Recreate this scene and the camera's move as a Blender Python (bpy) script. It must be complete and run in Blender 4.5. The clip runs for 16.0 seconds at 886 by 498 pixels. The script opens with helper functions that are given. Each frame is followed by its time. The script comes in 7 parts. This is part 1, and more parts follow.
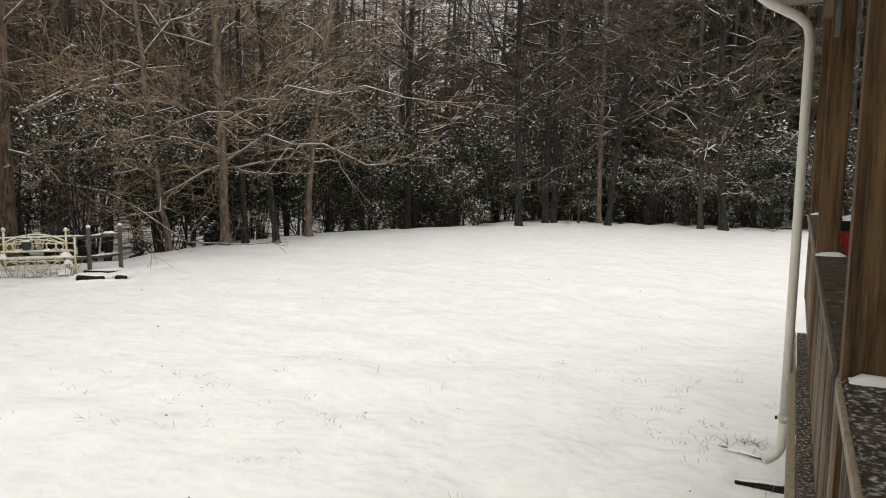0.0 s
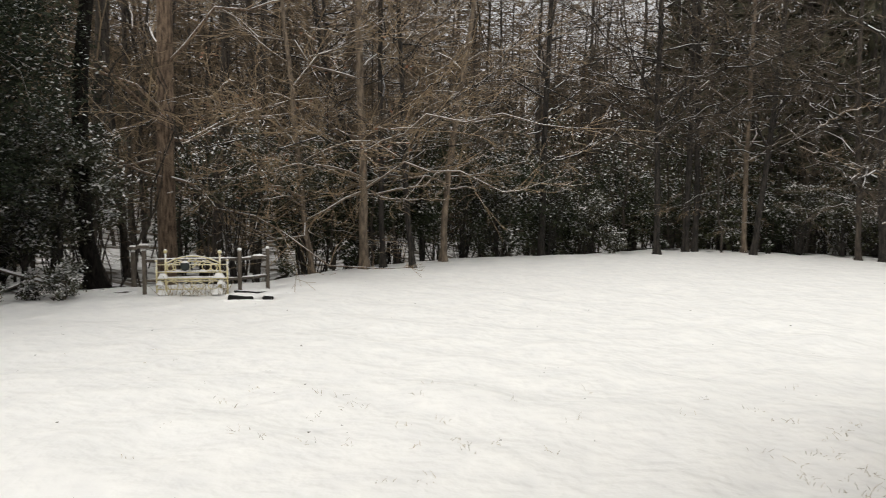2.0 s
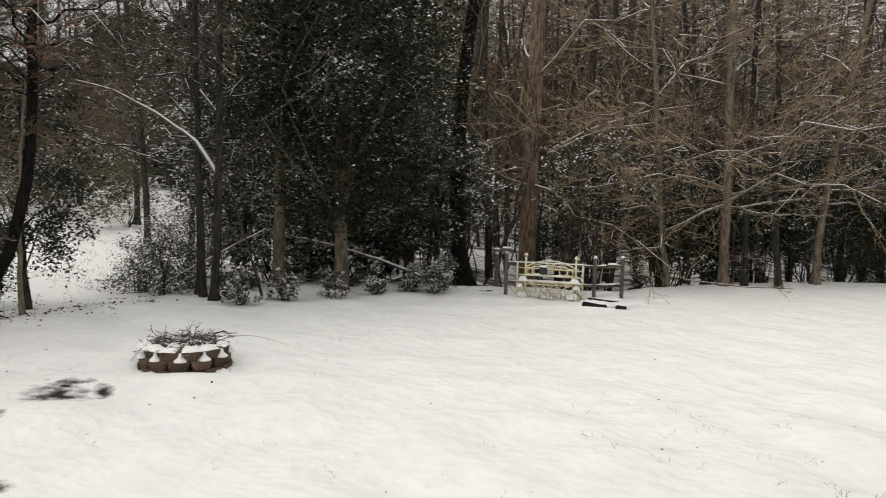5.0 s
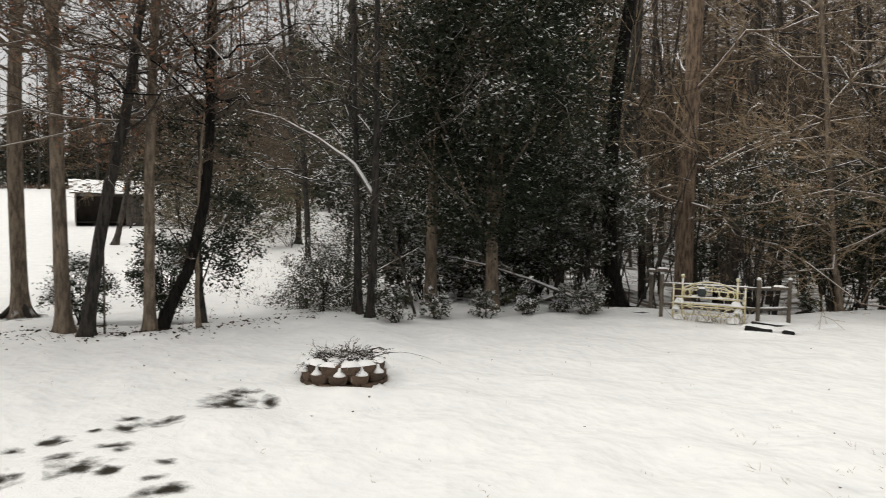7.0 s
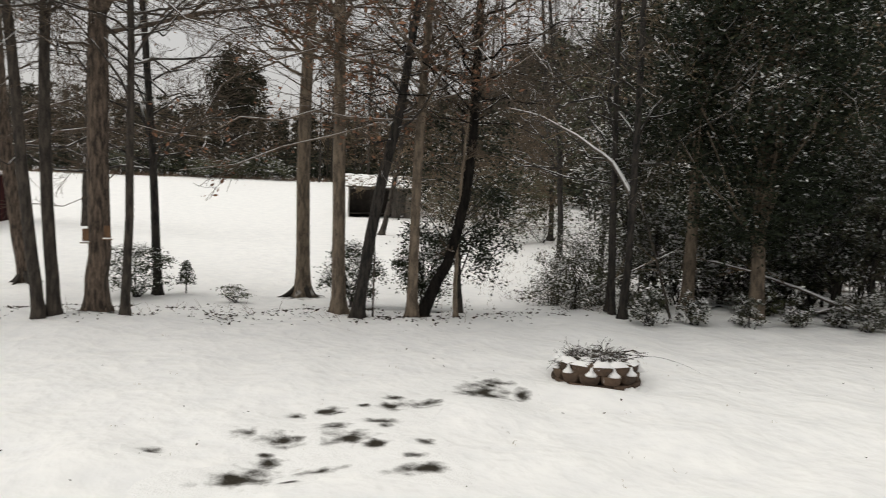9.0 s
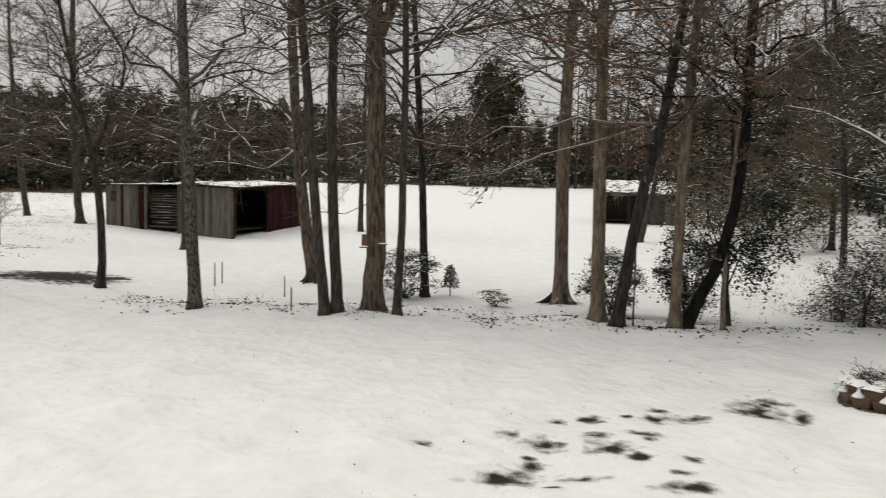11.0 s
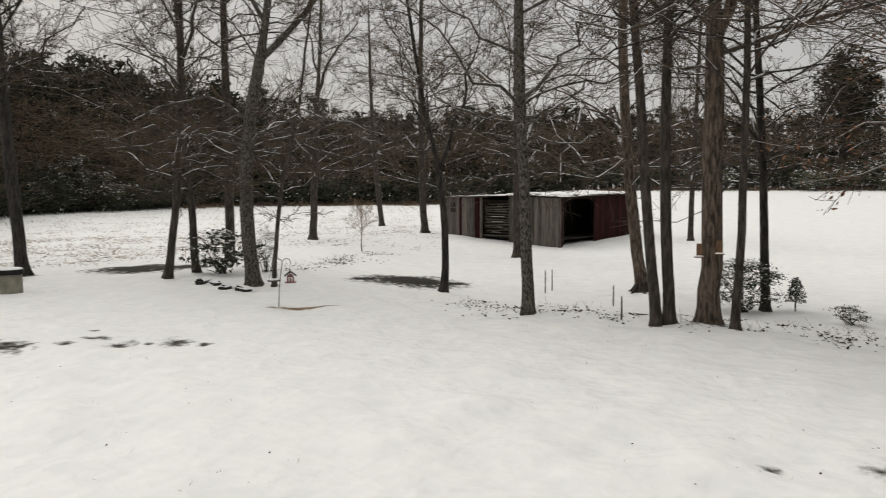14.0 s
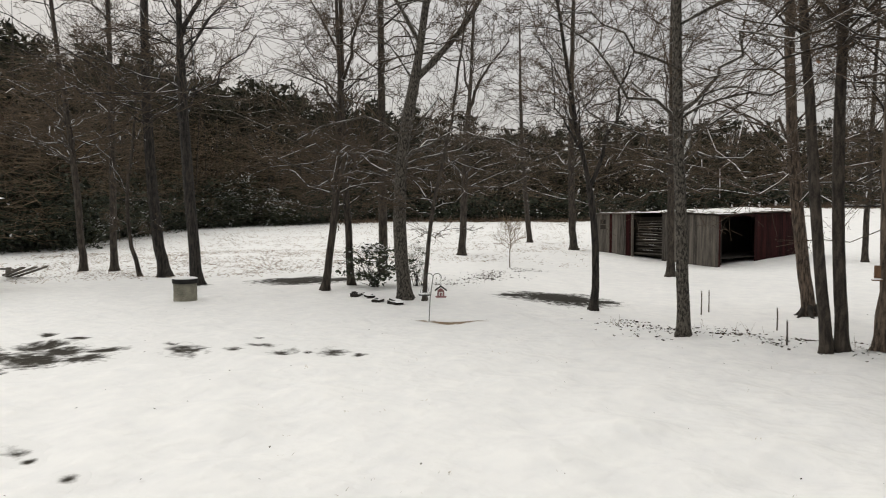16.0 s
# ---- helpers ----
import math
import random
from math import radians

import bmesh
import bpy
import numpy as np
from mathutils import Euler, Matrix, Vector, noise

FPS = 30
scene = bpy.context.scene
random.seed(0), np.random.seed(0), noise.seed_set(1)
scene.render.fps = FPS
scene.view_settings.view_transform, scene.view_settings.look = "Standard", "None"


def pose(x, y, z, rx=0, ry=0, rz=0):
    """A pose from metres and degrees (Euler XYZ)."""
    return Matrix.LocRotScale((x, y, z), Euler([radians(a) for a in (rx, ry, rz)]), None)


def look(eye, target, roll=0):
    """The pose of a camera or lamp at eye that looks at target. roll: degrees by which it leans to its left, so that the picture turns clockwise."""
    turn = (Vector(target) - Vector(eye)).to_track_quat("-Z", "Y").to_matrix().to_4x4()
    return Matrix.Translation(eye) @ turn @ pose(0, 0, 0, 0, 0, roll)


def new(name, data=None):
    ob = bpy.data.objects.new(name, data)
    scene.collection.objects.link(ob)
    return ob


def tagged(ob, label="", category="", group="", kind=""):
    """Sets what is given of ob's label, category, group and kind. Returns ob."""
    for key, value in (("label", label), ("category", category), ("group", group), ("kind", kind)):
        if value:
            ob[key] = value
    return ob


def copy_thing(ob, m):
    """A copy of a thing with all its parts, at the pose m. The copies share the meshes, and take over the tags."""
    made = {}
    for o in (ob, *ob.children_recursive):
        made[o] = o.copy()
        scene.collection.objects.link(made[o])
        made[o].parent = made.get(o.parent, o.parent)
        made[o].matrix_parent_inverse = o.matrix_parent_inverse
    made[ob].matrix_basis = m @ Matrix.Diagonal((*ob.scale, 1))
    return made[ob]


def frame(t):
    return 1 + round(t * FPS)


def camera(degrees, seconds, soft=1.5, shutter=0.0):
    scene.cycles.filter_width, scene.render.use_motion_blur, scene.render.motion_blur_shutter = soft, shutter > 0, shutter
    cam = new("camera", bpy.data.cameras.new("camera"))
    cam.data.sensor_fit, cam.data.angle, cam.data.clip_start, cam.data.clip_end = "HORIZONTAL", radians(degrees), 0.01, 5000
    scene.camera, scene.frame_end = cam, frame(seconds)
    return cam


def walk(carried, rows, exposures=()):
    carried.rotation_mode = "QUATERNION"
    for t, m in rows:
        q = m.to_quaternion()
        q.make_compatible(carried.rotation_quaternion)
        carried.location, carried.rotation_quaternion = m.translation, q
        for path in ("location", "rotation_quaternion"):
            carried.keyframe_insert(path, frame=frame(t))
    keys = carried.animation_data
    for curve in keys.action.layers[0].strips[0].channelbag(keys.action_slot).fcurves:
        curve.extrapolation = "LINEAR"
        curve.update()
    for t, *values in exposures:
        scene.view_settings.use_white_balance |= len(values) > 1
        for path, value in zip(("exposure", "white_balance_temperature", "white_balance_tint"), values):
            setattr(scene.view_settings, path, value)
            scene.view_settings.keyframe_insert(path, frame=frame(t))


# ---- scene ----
# ---------------------------------------------------------------- camera
cam = camera(58.8, 16.0, soft=1.0, shutter=0.38)
EYE, REACH = 2.4, 0.3      # the eye over the lawn; the arm's reach from the turning body
TURNS = [                  # seconds, yaw, pitch, roll
    (0, 0.00, -7.27, 0.70),
    (0.5, 1.55, -6.46, 0.40),
    (1, 3.97, -6.03, 0.06),
    (1.5, 6.85, -5.96, 0.07),
    (2, 9.68, -5.45, 0.53),
    (2.5, 13.80, -5.30, 1.13),
    (3, 19.67, -5.38, 1.26),
    (3.5, 25.07, -5.71, 0.64),
    (4, 28.60, -5.95, 0.76),
    (4.5, 31.93, -5.63, 1.30),
    (7, 45.65, -4.06, 0.97),
    (7.5, 49.61, -3.97, 0.77),
    (8, 54.36, -4.55, 1.07),
    (8.5, 59.09, -4.71, 1.69),
    (11, 82.13, -4.76, 1.23),
    (11.5, 86.69, -4.80, 0.92),
    (12, 90.41, -4.58, 0.69),
    (12.5, 94.60, -4.50, 0.41),
    (13, 98.13, -4.68, 0.10),
    (13.5, 101.71, -4.54, -0.26),
    (14, 105.50, -4.33, -0.17),
    (14.5, 109.15, -3.89, 0.17),
    (15, 112.51, -3.15, 0.36),
    (15.5, 114.41, -2.92, 0.09),
    (16, 116.19, -3.12, -0.01),
]


def eye_pose(yaw, pitch, roll):
    a = radians(yaw)
    return pose(-math.sin(a) * REACH, math.cos(a) * REACH, EYE, 90 + pitch, 0, yaw) @ pose(0, 0, 0, 0, 0, roll)


walk(cam, [(t, eye_pose(yaw, pitch, roll)) for t, yaw, pitch, roll in TURNS],
     exposures=[(0.0, 0.28), (1.0, 0.30), (4.5, 0.21), (7.0, 0.31), (8.5, 0.22), (11.0, 0.09), (13.5, 0.0), (14.5, -0.01), (16.0, 0.08)])

# ---------------------------------------------------------------- sky and light: an overcast winter day
world = bpy.data.worlds.new("overcast_sky")
scene.world = world
world.use_nodes = True
wn, wl = world.node_tree.nodes, world.node_tree.links
wn.clear()
sky = wn.new("ShaderNodeTexSky")
sky.sky_type, sky.sun_disc, sky.sun_elevation, sky.sun_rotation = "NISHITA", False, radians(41), radians(214)
sky.air_density, sky.dust_density = 1.0, 4.0
coord = wn.new("ShaderNodeTexCoord")
split = wn.new("ShaderNodeSeparateXYZ")
ramp = wn.new("ShaderNodeValToRGB")
ramp.color_ramp.elements[0].position, ramp.color_ramp.elements[0].color = 0.0, (0.474, 0.463, 0.448, 1)
ramp.color_ramp.elements[1].position, ramp.color_ramp.elements[1].color = 1.0, (1.140, 1.116, 1.030, 1)
haze_stop = ramp.color_ramp.elements.new(0.36)
haze_stop.color = (0.494, 0.480, 0.462, 1)
cloud_noise = wn.new("ShaderNodeTexNoise")
cloud_noise.inputs["Scale"].default_value, cloud_noise.inputs["Detail"].default_value = 2.5, 5
cloud_mix = wn.new("ShaderNodeMix")
cloud_mix.data_type, cloud_mix.blend_type = "RGBA", "MULTIPLY"
cloud_mix.inputs[0].default_value = 0.18
clear_bg, cloud_bg, both = wn.new("ShaderNodeBackground"), wn.new("ShaderNodeBackground"), wn.new("ShaderNodeAddShader")
clear_bg.inputs["Strength"].default_value = 0.012
cloud_bg.inputs["Strength"].default_value = 1.10
out = wn.new("ShaderNodeOutputWorld")
wl.new(coord.outputs["Generated"], split.inputs[0])
wl.new(split.outputs["Z"], ramp.inputs[0])
wl.new(coord.outputs["Generated"], cloud_noise.inputs["Vector"])
wl.new(ramp.outputs[0], cloud_mix.inputs[6])
wl.new(cloud_noise.outputs["Fac"], cloud_mix.inputs[7])
wl.new(cloud_mix.outputs[2], cloud_bg.inputs["Color"])
wl.new(sky.outputs[0], clear_bg.inputs["Color"])
wl.new(clear_bg.outputs[0], both.inputs[0])
wl.new(cloud_bg.outputs[0], both.inputs[1])
wl.new(both.outputs[0], out.inputs[0])

sun = new("sun", bpy.data.lights.new("sun", "SUN"))
sun.data.energy, sun.data.angle, sun.data.color = 0.75, radians(30), (1.0, 0.965, 0.88)
sun.matrix_world = look((0, 0, 0), (0.42, 0.62, -0.66))


# ---------------------------------------------------------------- materials
def material(name, dark, light, rough=0.7, scale=8.0, stretch=(1, 1, 1), bump=0.15, bump_scale=40.0, metal=0.0,
             snow=0.0, snow_from=0.45, snow_scale=6.0, per_piece=0.0, per_island=0.0, world_space=False, gloss=0.5, depth=0.02, detail=5, snow_soft=0.08, tones=(0.5, 1.0), lie_on=(0.46, 0.60)):
    """A surface of two tones, broken up at two scales, with relief, and with snow on what faces up."""
    m = bpy.data.materials.new(name)
    m.use_nodes = True
    n, l = m.node_tree.nodes, m.node_tree.links
    b = n["Principled BSDF"]
    b.inputs["Roughness"].default_value, b.inputs["Metallic"].default_value = rough, metal
    b.inputs["Specular IOR Level"].default_value = gloss
    tc, mp = n.new("ShaderNodeTexCoord"), n.new("ShaderNodeMapping")
    geo = n.new("ShaderNodeNewGeometry")
    l.new(geo.outputs["Position"] if world_space else tc.outputs["Object"], mp.inputs["Vector"])
    mp.inputs["Scale"].default_value = stretch
    big, fine = n.new("ShaderNodeTexNoise"), n.new("ShaderNodeTexNoise")
    big.inputs["Scale"].default_value, big.inputs["Detail"].default_value = scale, 4
    fine.inputs["Scale"].default_value, fine.inputs["Detail"].default_value = bump_scale, detail
    l.new(mp.outputs[0], big.inputs["Vector"])
    l.new(mp.outputs[0], fine.inputs["Vector"])
    add = n.new("ShaderNodeMath")
    add.operation = "MULTIPLY_ADD"
    l.new(fine.outputs["Fac"], add.inputs[0])
    add.inputs[1].default_value = 0.5
    l.new(big.outputs["Fac"], add.inputs[2])
    rampn = n.new("ShaderNodeMapRange")
    rampn.inputs["From Min"].default_value, rampn.inputs["From Max"].default_value = tones
    last = add
    for amount, socket in ((per_piece, "object"), (per_island, "island")):
        if amount:
            vary = n.new("ShaderNodeMath")
            vary.operation = "MULTIPLY_ADD"
            if socket == "object":
                info = n.new("ShaderNodeObjectInfo")
                l.new(info.outputs["Random"], vary.inputs[0])
            else:
                l.new(geo.outputs["Random Per Island"], vary.inputs[0])
            vary.inputs[1].default_value = amount
            l.new(last.outputs[0], vary.inputs[2])
            less = n.new("ShaderNodeMath")
            less.operation = "SUBTRACT"
            less.inputs[1].default_value = amount / 2
            l.new(vary.outputs[0], less.inputs[0])
            last = less
    l.new(last.outputs[0], rampn.inputs["Value"])
    mix = n.new("ShaderNodeMix")
    mix.data_type = "RGBA"
    mix.inputs[6].default_value, mix.inputs[7].default_value = (*dark, 1), (*light, 1)
    l.new(rampn.outputs[0], mix.inputs[0])
    colour = mix.outputs[2]
    if snow:
        sep = n.new("ShaderNodeSeparateXYZ")
        l.new(geo.outputs["Normal"], sep.inputs[0])
        patch = n.new("ShaderNodeTexNoise")
        patch.inputs["Scale"].default_value, patch.inputs["Detail"].default_value = snow_scale, 3
        l.new(geo.outputs["Position"], patch.inputs["Vector"])
        up = n.new("ShaderNodeMapRange")
        up.inputs["From Min"].default_value, up.inputs["From Max"].default_value = snow_from, snow_from + 0.25
        l.new(sep.outputs["Z"], up.inputs["Value"])
        lie = n.new("ShaderNodeMapRange")
        lie.inputs["From Min"].default_value, lie.inputs["From Max"].default_value = lie_on if per_island else (0.72 - 0.45 * snow, 0.72 + snow_soft - 0.45 * snow)
        l.new(patch.outputs["Fac"], lie.inputs["Value"])
        both_ = n.new("ShaderNodeMath")
        both_.operation = "MULTIPLY"
        l.new(up.outputs[0], both_.inputs[0])
        l.new(lie.outputs[0], both_.inputs[1])
        fac = both_
        if per_island:
            some = n.new("ShaderNodeMapRange")
            some.inputs["From Min"].default_value, some.inputs["From Max"].default_value = 1 - snow, 1.05 - snow
            l.new(geo.outputs["Random Per Island"], some.inputs["Value"])
            fac = n.new("ShaderNodeMath")
            fac.operation = "MULTIPLY"
            l.new(both_.outputs[0], fac.inputs[0])
            l.new(some.outputs[0], fac.inputs[1])
        mix2 = n.new("ShaderNodeMix")
        mix2.data_type = "RGBA"
        l.new(fac.outputs[0], mix2.inputs[0])
        l.new(colour, mix2.inputs[6])
        mix2.inputs[7].default_value = (0.84, 0.84, 0.85, 1)
        colour = mix2.outputs[2]
    l.new(colour, b.inputs["Base Color"])
    if bump:
        bn = n.new("ShaderNodeBump")
        bn.inputs["Strength"].default_value, bn.inputs["Distance"].default_value = bump, depth
        l.new(add.outputs[0], bn.inputs["Height"])
        l.new(bn.outputs[0], b.inputs["Normal"])
    return m


SNOW = material("snow", (0.80, 0.80, 0.81), (0.88, 0.875, 0.87), 0.75, 2.0, (1, 1, 1), 1.0, 4.6, world_space=True, gloss=0.2, depth=0.075, detail=0.9)
# BARK is darkened for trees seen against the light; BARK_PALE is the brighter tone
BARK_PALE = material("pale_grey_brown_bark", (0.075, 0.058, 0.042), (0.245, 0.190, 0.138), 0.9, 5, (3, 3, 0.8), 1.0, 34, snow=0.78, snow_from=0.38, snow_scale=3.0, depth=0.03, tones=(0.60, 0.92))
BARK = material("grey_brown_bark", (0.016, 0.0125, 0.0095), (0.082, 0.066, 0.052), 0.9, 5, (3, 3, 0.8), 1.0, 34, snow=0.66, snow_from=0.38, snow_scale=3.0, depth=0.035, tones=(0.60, 0.92))
BARK_DARK = material("dark_bark", (0.005, 0.0042, 0.0035), (0.046, 0.038, 0.031), 0.9, 7, (3, 3, 0.6), 1.0, 26, snow=0.58, snow_from=0.38, snow_scale=3.0, depth=0.06, tones=(0.64, 0.87))
BARK_BLACK = material("near_black_bark", (0.002, 0.0018, 0.0015), (0.018, 0.015, 0.0125), 0.9, 7, (3, 3, 0.6), 1.0, 26, snow=0.40, snow_from=0.45, snow_scale=3.0, depth=0.06, tones=(0.6, 0.9), gloss=0.15)
BARK_WARM = material("reddish_brown_bark", (0.070, 0.046, 0.031), (0.30, 0.215, 0.148), 0.9, 5, (4, 4, 0.8), 1.0, 30, snow=0.78, snow_from=0.38, snow_scale=3.0, depth=0.04, tones=(0.60, 0.92))
BARK_RED = material("dark_reddish_bark", (0.028, 0.020, 0.0145), (0.185, 0.136, 0.100), 0.9, 5, (4, 4, 0.8), 1.0, 30, snow=0.66, snow_from=0.38, snow_scale=3.0, depth=0.04, tones=(0.62, 0.90))
BARK_LICHEN = material("lichen_spotted_bark", (0.016, 0.0135, 0.011), (0.15, 0.132, 0.108), 0.9, 16, (2, 2, 0.9), 1.0, 34, snow=0.58, snow_from=0.38, snow_scale=3.0, depth=0.06, tones=(0.64, 0.87))
TWIG = material("brown_twigs_with_snow", (0.085, 0.064, 0.040), (0.325, 0.236, 0.148), 0.9, 2, snow=0.26, snow_from=0.45, snow_scale=2.2, bump=0)
# darker copy of TWIG: the dimness deep in the woods is in its colour
HAZE = material("dim_brown_twigs", (0.045, 0.034, 0.022), (0.210, 0.148, 0.090), 0.9, 0.4, bump=0, per_island=0.3)
TWIG_TAN = material("tan_twigs_with_snow", (0.14, 0.104, 0.064), (0.44, 0.323, 0.202), 0.9, 2, snow=0.36, snow_from=0.45, snow_scale=2.2, bump=0)
# darker copy of TWIG: backlight on crowns against the sky, put into colour
TWIG_DIM = material("dim_brown_twigs_with_snow", (0.026, 0.020, 0.014), (0.128, 0.090, 0.058), 0.9, 2, snow=0.26, snow_from=0.45, snow_scale=2.2, bump=0)
TWIG_DARK = material("dark_twigs_with_snow", (0.035, 0.027, 0.020), (0.13, 0.098, 0.068), 0.9, 2, snow=0.34, snow_from=0.42, snow_scale=2.2, bump=0)
LEAF = material("dark_holly_leaves", (0.010, 0.015, 0.007), (0.050, 0.062, 0.030), 0.55, 3, bump=0, snow=0.12, snow_from=0.25, snow_scale=1.0, per_island=0.5, gloss=0.25)
LEAF_SNOWY = material("green_laurel_leaves", (0.030, 0.036, 0.018), (0.115, 0.118, 0.062), 0.55, 3, bump=0, snow=0.20, snow_from=0.2, snow_scale=1.0, per_island=0.5, gloss=0.25)
LEAF_FROST = material("frosted_shrub_leaves", (0.026, 0.029, 0.018), (0.10, 0.095, 0.060), 0.6, 3, bump=0, snow=0.45, snow_from=0.0, snow_scale=3.0, per_island=0.5, gloss=0.25)
# barks for trunks deep in the woods, their shade put into the colour
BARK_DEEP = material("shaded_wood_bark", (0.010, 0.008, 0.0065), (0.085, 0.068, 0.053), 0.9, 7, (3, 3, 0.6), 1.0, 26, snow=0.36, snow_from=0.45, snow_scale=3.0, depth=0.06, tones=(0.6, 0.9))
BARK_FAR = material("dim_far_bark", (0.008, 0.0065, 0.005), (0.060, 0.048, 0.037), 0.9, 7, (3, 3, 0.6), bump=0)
HEDGE = material("dim_evergreen_undergrowth", (0.012, 0.016, 0.011), (0.058, 0.066, 0.043), 0.7, 1, bump=0, snow=0.07, snow_from=0.3, snow_scale=0.14, per_island=0.5, gloss=0.2)
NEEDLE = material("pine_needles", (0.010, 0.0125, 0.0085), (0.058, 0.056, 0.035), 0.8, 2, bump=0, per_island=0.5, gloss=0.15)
# lighter copy of NEEDLE: the paler haze behind the woods is in its colour
NEEDLE_DULL = material("dull_green_needles", (0.024, 0.025, 0.016), (0.090, 0.084, 0.056), 0.8, 2, bump=0, per_island=0.5, gloss=0.15)
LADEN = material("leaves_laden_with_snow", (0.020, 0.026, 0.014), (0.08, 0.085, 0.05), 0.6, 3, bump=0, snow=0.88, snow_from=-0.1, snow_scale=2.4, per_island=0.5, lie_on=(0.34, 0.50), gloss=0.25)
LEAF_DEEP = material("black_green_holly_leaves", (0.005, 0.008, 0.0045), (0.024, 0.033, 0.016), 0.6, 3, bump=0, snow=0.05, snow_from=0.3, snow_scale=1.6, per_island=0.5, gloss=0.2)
RUST = material("withered_beech_leaves", (0.10, 0.042, 0.022), (0.29, 0.145, 0.08), 0.8, 3, bump=0, per_island=0.6)
PINE_FLOOR = material("needle_strewn_forest_floor", (0.03, 0.022, 0.016), (0.10, 0.078, 0.058), 0.95, 1.5, bump=0.6, bump_scale=14, world_space=True, snow=0.12, snow_from=0.3, snow_scale=0.6, snow_soft=0.15)
# brown mottling over snow: grey shade under the near trees, put into colour
WOOD_FLOOR = material("shade_mottled_snow", (0.03, 0.022, 0.015), (0.11, 0.083, 0.058), 0.95, 1.5, bump=0.6, bump_scale=14, world_space=True, snow=0.74, snow_from=0.2, snow_scale=1.1, snow_soft=0.2)
STRAW = material("dead_grass", (0.14, 0.11, 0.065), (0.42, 0.34, 0.22), 0.9, 3, bump=0, per_island=0.6)
LITTER = material("wet_leaf_litter", (0.012, 0.009, 0.006), (0.060, 0.043, 0.029), 0.8, 6, bump=0.3, per_island=0.4, gloss=0.1)
LUMBER = material("weathered_deck_lumber", (0.045, 0.036, 0.027), (0.20, 0.165, 0.12), 0.8, 6, (6, 6, 0.7), 0.4, 30, per_piece=0.25)
POSTWOOD = material("brown_stained_post", (0.030, 0.0170, 0.0068), (0.175, 0.107, 0.050), 0.75, 4, (7, 7, 0.45), 0.4, 24, per_piece=0.2, tones=(0.50, 0.95), gloss=0.25)
CAPWOOD = material("dark_wet_rail_cap", (0.022, 0.017, 0.010), (0.092, 0.072, 0.047), 0.75, 14, (1, 1, 1), 0.6, 70, snow=0.20, snow_from=0.8, snow_scale=26, gloss=0.15, snow_soft=0.2)
CAPICE = material("rail_cap_crusted_with_ice", (0.020, 0.016, 0.010), (0.085, 0.068, 0.045), 0.75, 14, (1, 1, 1), 0.8, 70, snow=0.46, snow_from=0.8, snow_scale=58, gloss=0.15, snow_soft=0.30)
BALUSTER = material("tan_baluster_lumber", (0.075, 0.060, 0.043), (0.30, 0.245, 0.18), 0.75, 6, (6, 6, 0.6), 0.3, 30, per_piece=0.5)
SPOUT = material("white_painted_aluminium", (0.54, 0.52, 0.46), (0.70, 0.68, 0.61), 0.5, 5, (1, 1, 0.4), 0.05)
STRAPMETAL = material("grey_strap_metal", (0.10, 0.10, 0.10), (0.2, 0.2, 0.19), 0.5, 10, bump=0.1, metal=0.6)
GREYWOOD = material("weathered_grey_barn_board", (0.040, 0.035, 0.030), (0.175, 0.154, 0.130), 0.9, 3, (5, 5, 0.4), 0.5, 20, per_piece=0.40)
REDWOOD = material("faded_red_barn_board", (0.009, 0.0028, 0.0028), (0.046, 0.0098, 0.0098), 0.9, 3, (5, 5, 0.4), 0.5, 20, per_piece=0.35, gloss=0.15)
TIN = material("rusty_tin_roof", (0.12, 0.075, 0.05), (0.32, 0.27, 0.23), 0.6, 3, (1, 6, 1), 0.3, 20, metal=0.4)
# near black: holds the shade inside barn and shed; dark wood elsewhere too
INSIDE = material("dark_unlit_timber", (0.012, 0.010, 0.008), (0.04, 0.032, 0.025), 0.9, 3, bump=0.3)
BRASS = material("worn_yellow_brass", (0.50, 0.42, 0.19), (0.80, 0.73, 0.48), 0.5, 9, bump=0.1, metal=0.1, snow=0.8, snow_from=0.4, snow_scale=5)
FENCEWOOD = material("split_rail_cedar", (0.035, 0.028, 0.022), (0.155, 0.13, 0.104), 0.9, 6, (5, 5, 0.7), 0.6, 25, per_piece=0.3, snow=0.75, snow_from=0.6, snow_scale=8)
BLOCK = material("brown_concrete_block", (0.040, 0.026, 0.017), (0.145, 0.095, 0.063), 0.9, 9, bump=0.6, bump_scale=60, per_piece=0.35)
CONCRETE = material("grey_green_concrete", (0.12, 0.115, 0.088), (0.28, 0.265, 0.21), 0.9, 5, bump=0.5, bump_scale=40)
BLACK = material("black_rubber", (0.006, 0.006, 0.006), (0.022, 0.022, 0.021), 0.7, 9, bump=0.1, gloss=0.2)
IRON = material("dark_iron", (0.03, 0.03, 0.03), (0.10, 0.095, 0.085), 0.5, 9, bump=0.1, metal=0.7)
REDPAINT = material("glossy_red_paint", (0.34, 0.008, 0.012), (0.50, 0.018, 0.024), 0.3, 5, bump=0.03)
PINKPAINT = material("faded_pink_red_paint", (0.17, 0.055, 0.055), (0.36, 0.19, 0.18), 0.7, 9, bump=0.1)
WHITEPAINT = material("white_paint", (0.66, 0.65, 0.62), (0.80, 0.79, 0.76), 0.6, 5, bump=0.1)
ORANGEWOOD = material("orange_cedar_board", (0.085, 0.042, 0.018), (0.18, 0.095, 0.042), 0.7, 7, (6, 6, 1), 0.2, 30)
TEAL = material("dark_teal_paint", (0.005, 0.010, 0.010), (0.02, 0.032, 0.030), 0.5, 8, bump=0.1)
